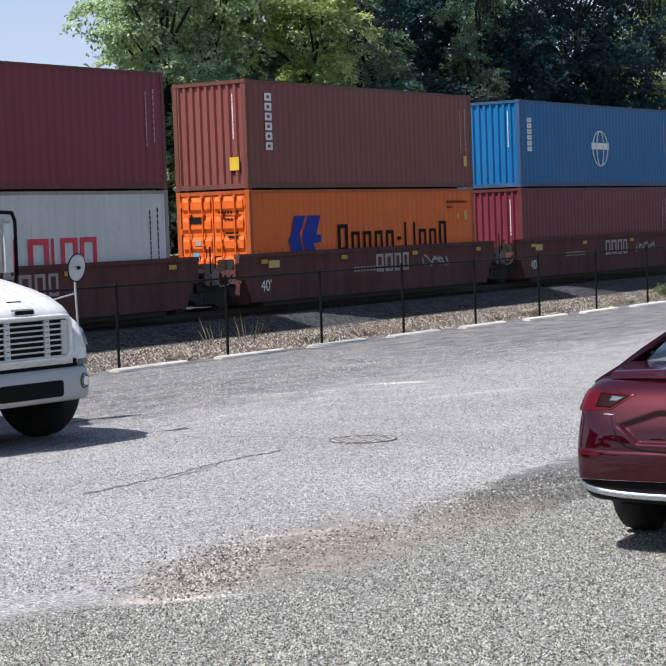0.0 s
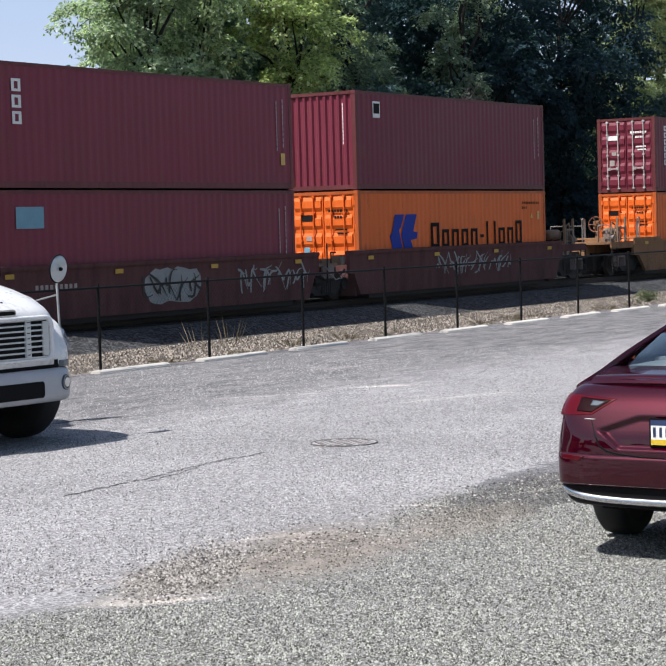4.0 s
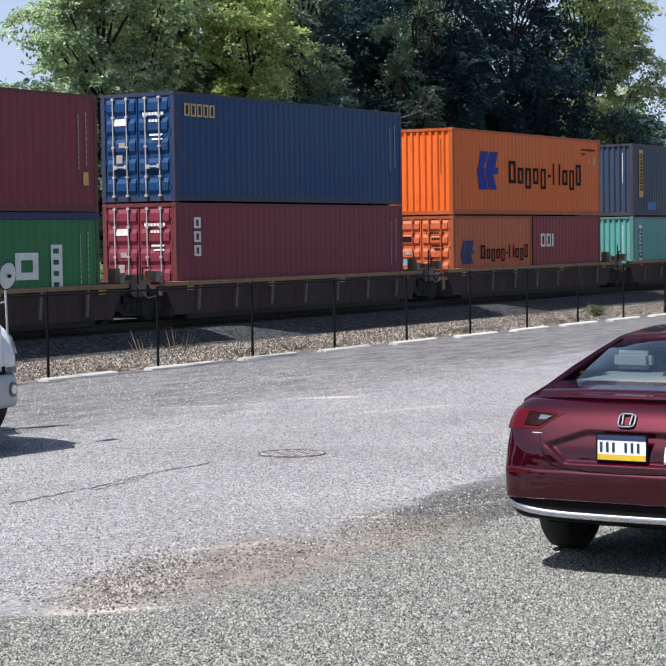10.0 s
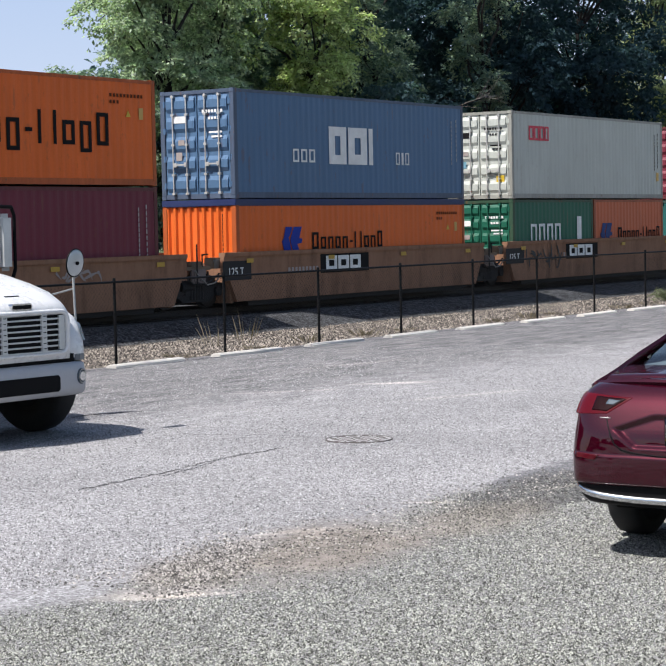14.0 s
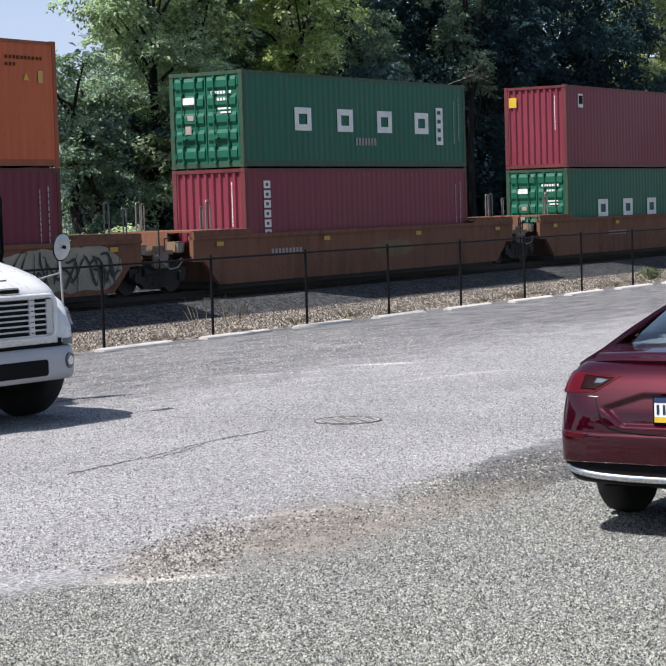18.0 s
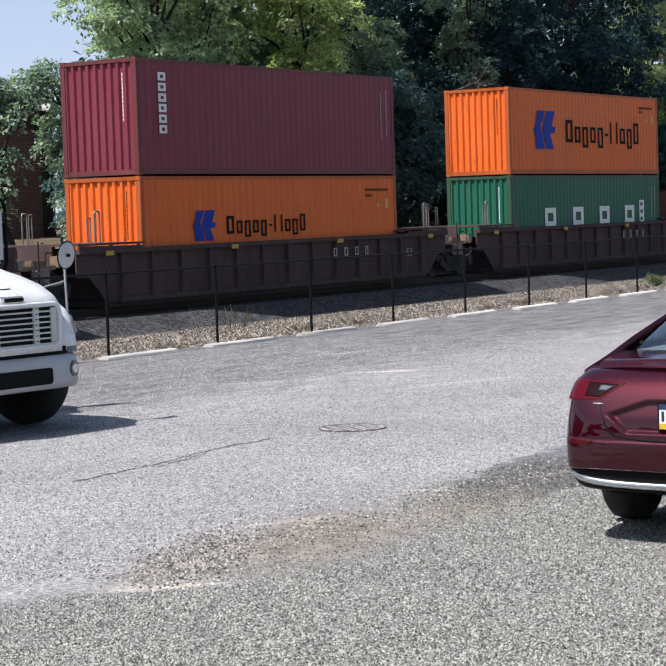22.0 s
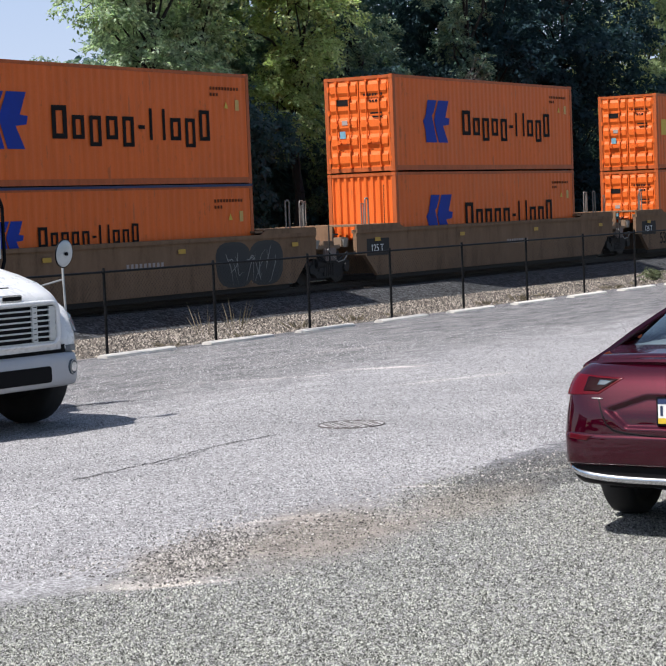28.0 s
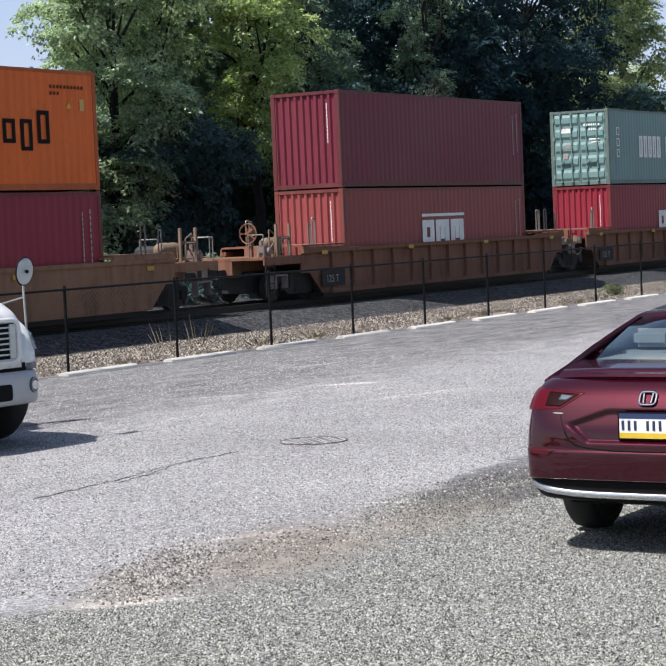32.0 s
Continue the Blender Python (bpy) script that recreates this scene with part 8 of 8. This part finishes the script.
def far_lot(r, n):
    """The asphalt beyond, where stone chips stand out of the worn binder."""
    u = 11.0 + 21.0 * r.random_sample(n) ** 1.2
    v = (r.random_sample(n) - 0.5) * (u * 0.42)
    p = np.stack([u * 0.839 - v * 0.545, u * 0.545 + v * 0.839, np.full(n, 0.0)], 1)
    p[p[:, 1] > 18.3, 1] -= 4.0
    return p[p[:, 1] > 7.4]


def broken_edge(r, n):
    """Crumbs along the broken edge: a thick spill of pale stones, and scattered dark pieces all over the dirt."""
    k = n // 2
    spill = np.stack([9.30 + r.normal(size=k) * 0.48, 6.98 + r.normal(size=k) * 0.15], 1)
    spill[:, 1] += (spill[:, 0] - 9.12) * 0.42
    t = r.choice(r.random_sample(110), n - k) + r.normal(size=n - k) * 0.012
    x = 8.6 + 5.6 * np.clip(t, 0.0, 1.0) + r.normal(size=n - k) * 0.2
    y = 7.20 - 0.09 * (x - 8.6) + r.normal(size=n - k) * 0.30
    return np.concatenate([np.concatenate([spill, np.stack([x, y], 1)]), np.full((n, 1), 0.004)], 1)


def bank(r, n):
    x = 19 + 46 * r.random_sample(n)
    y = 18.6 + 8.6 * r.random_sample(n) ** 1.3
    z = np.array([ground_height(a, b) for a, b in zip(x, y)])
    return np.stack([x, y, z], 1)


stones("loose_gravel", near_lot, 165000, 0.004, 0.0125, stone_material("pale_gravel_stone", (0.022, 0.023, 0.020), (0.142, 0.146, 0.130), (0.43, 0.44, 0.385), True), 3, "loose pale grey gravel spread over the near part of the lot")
stones("broken_asphalt", broken_edge, 7000, 0.003, 0.0175, stone_material("broken_asphalt_stone", (0.03, 0.028, 0.027), (0.16, 0.15, 0.14), (0.45, 0.42, 0.39)), 5, "crumbled asphalt and stones along the broken edge", 0.5)
stones("stone_chips", far_lot, 130000, 0.0045, 0.0125, stone_material("asphalt_chip", (0.07, 0.07, 0.072), (0.20, 0.197, 0.20), (0.46, 0.452, 0.458), True), 4, "pale stone chips standing out of the worn asphalt", 0.95)
stones("bank_stones", bank, 44000, 0.016, 0.055, stone_material("bank_stone", (0.022, 0.019, 0.017), (0.128, 0.110, 0.094), (0.38, 0.335, 0.285)), 6, "loose grey and brown stones on the bank behind the fence")


# ---- the train's run ----
def motions():
    times = [k * 4.0 for k in range(9)]
    for ob, x, y, z in MOVERS:
        walk(ob, [(t, pose(x + run(t), y, z)) for t in times])


motions()
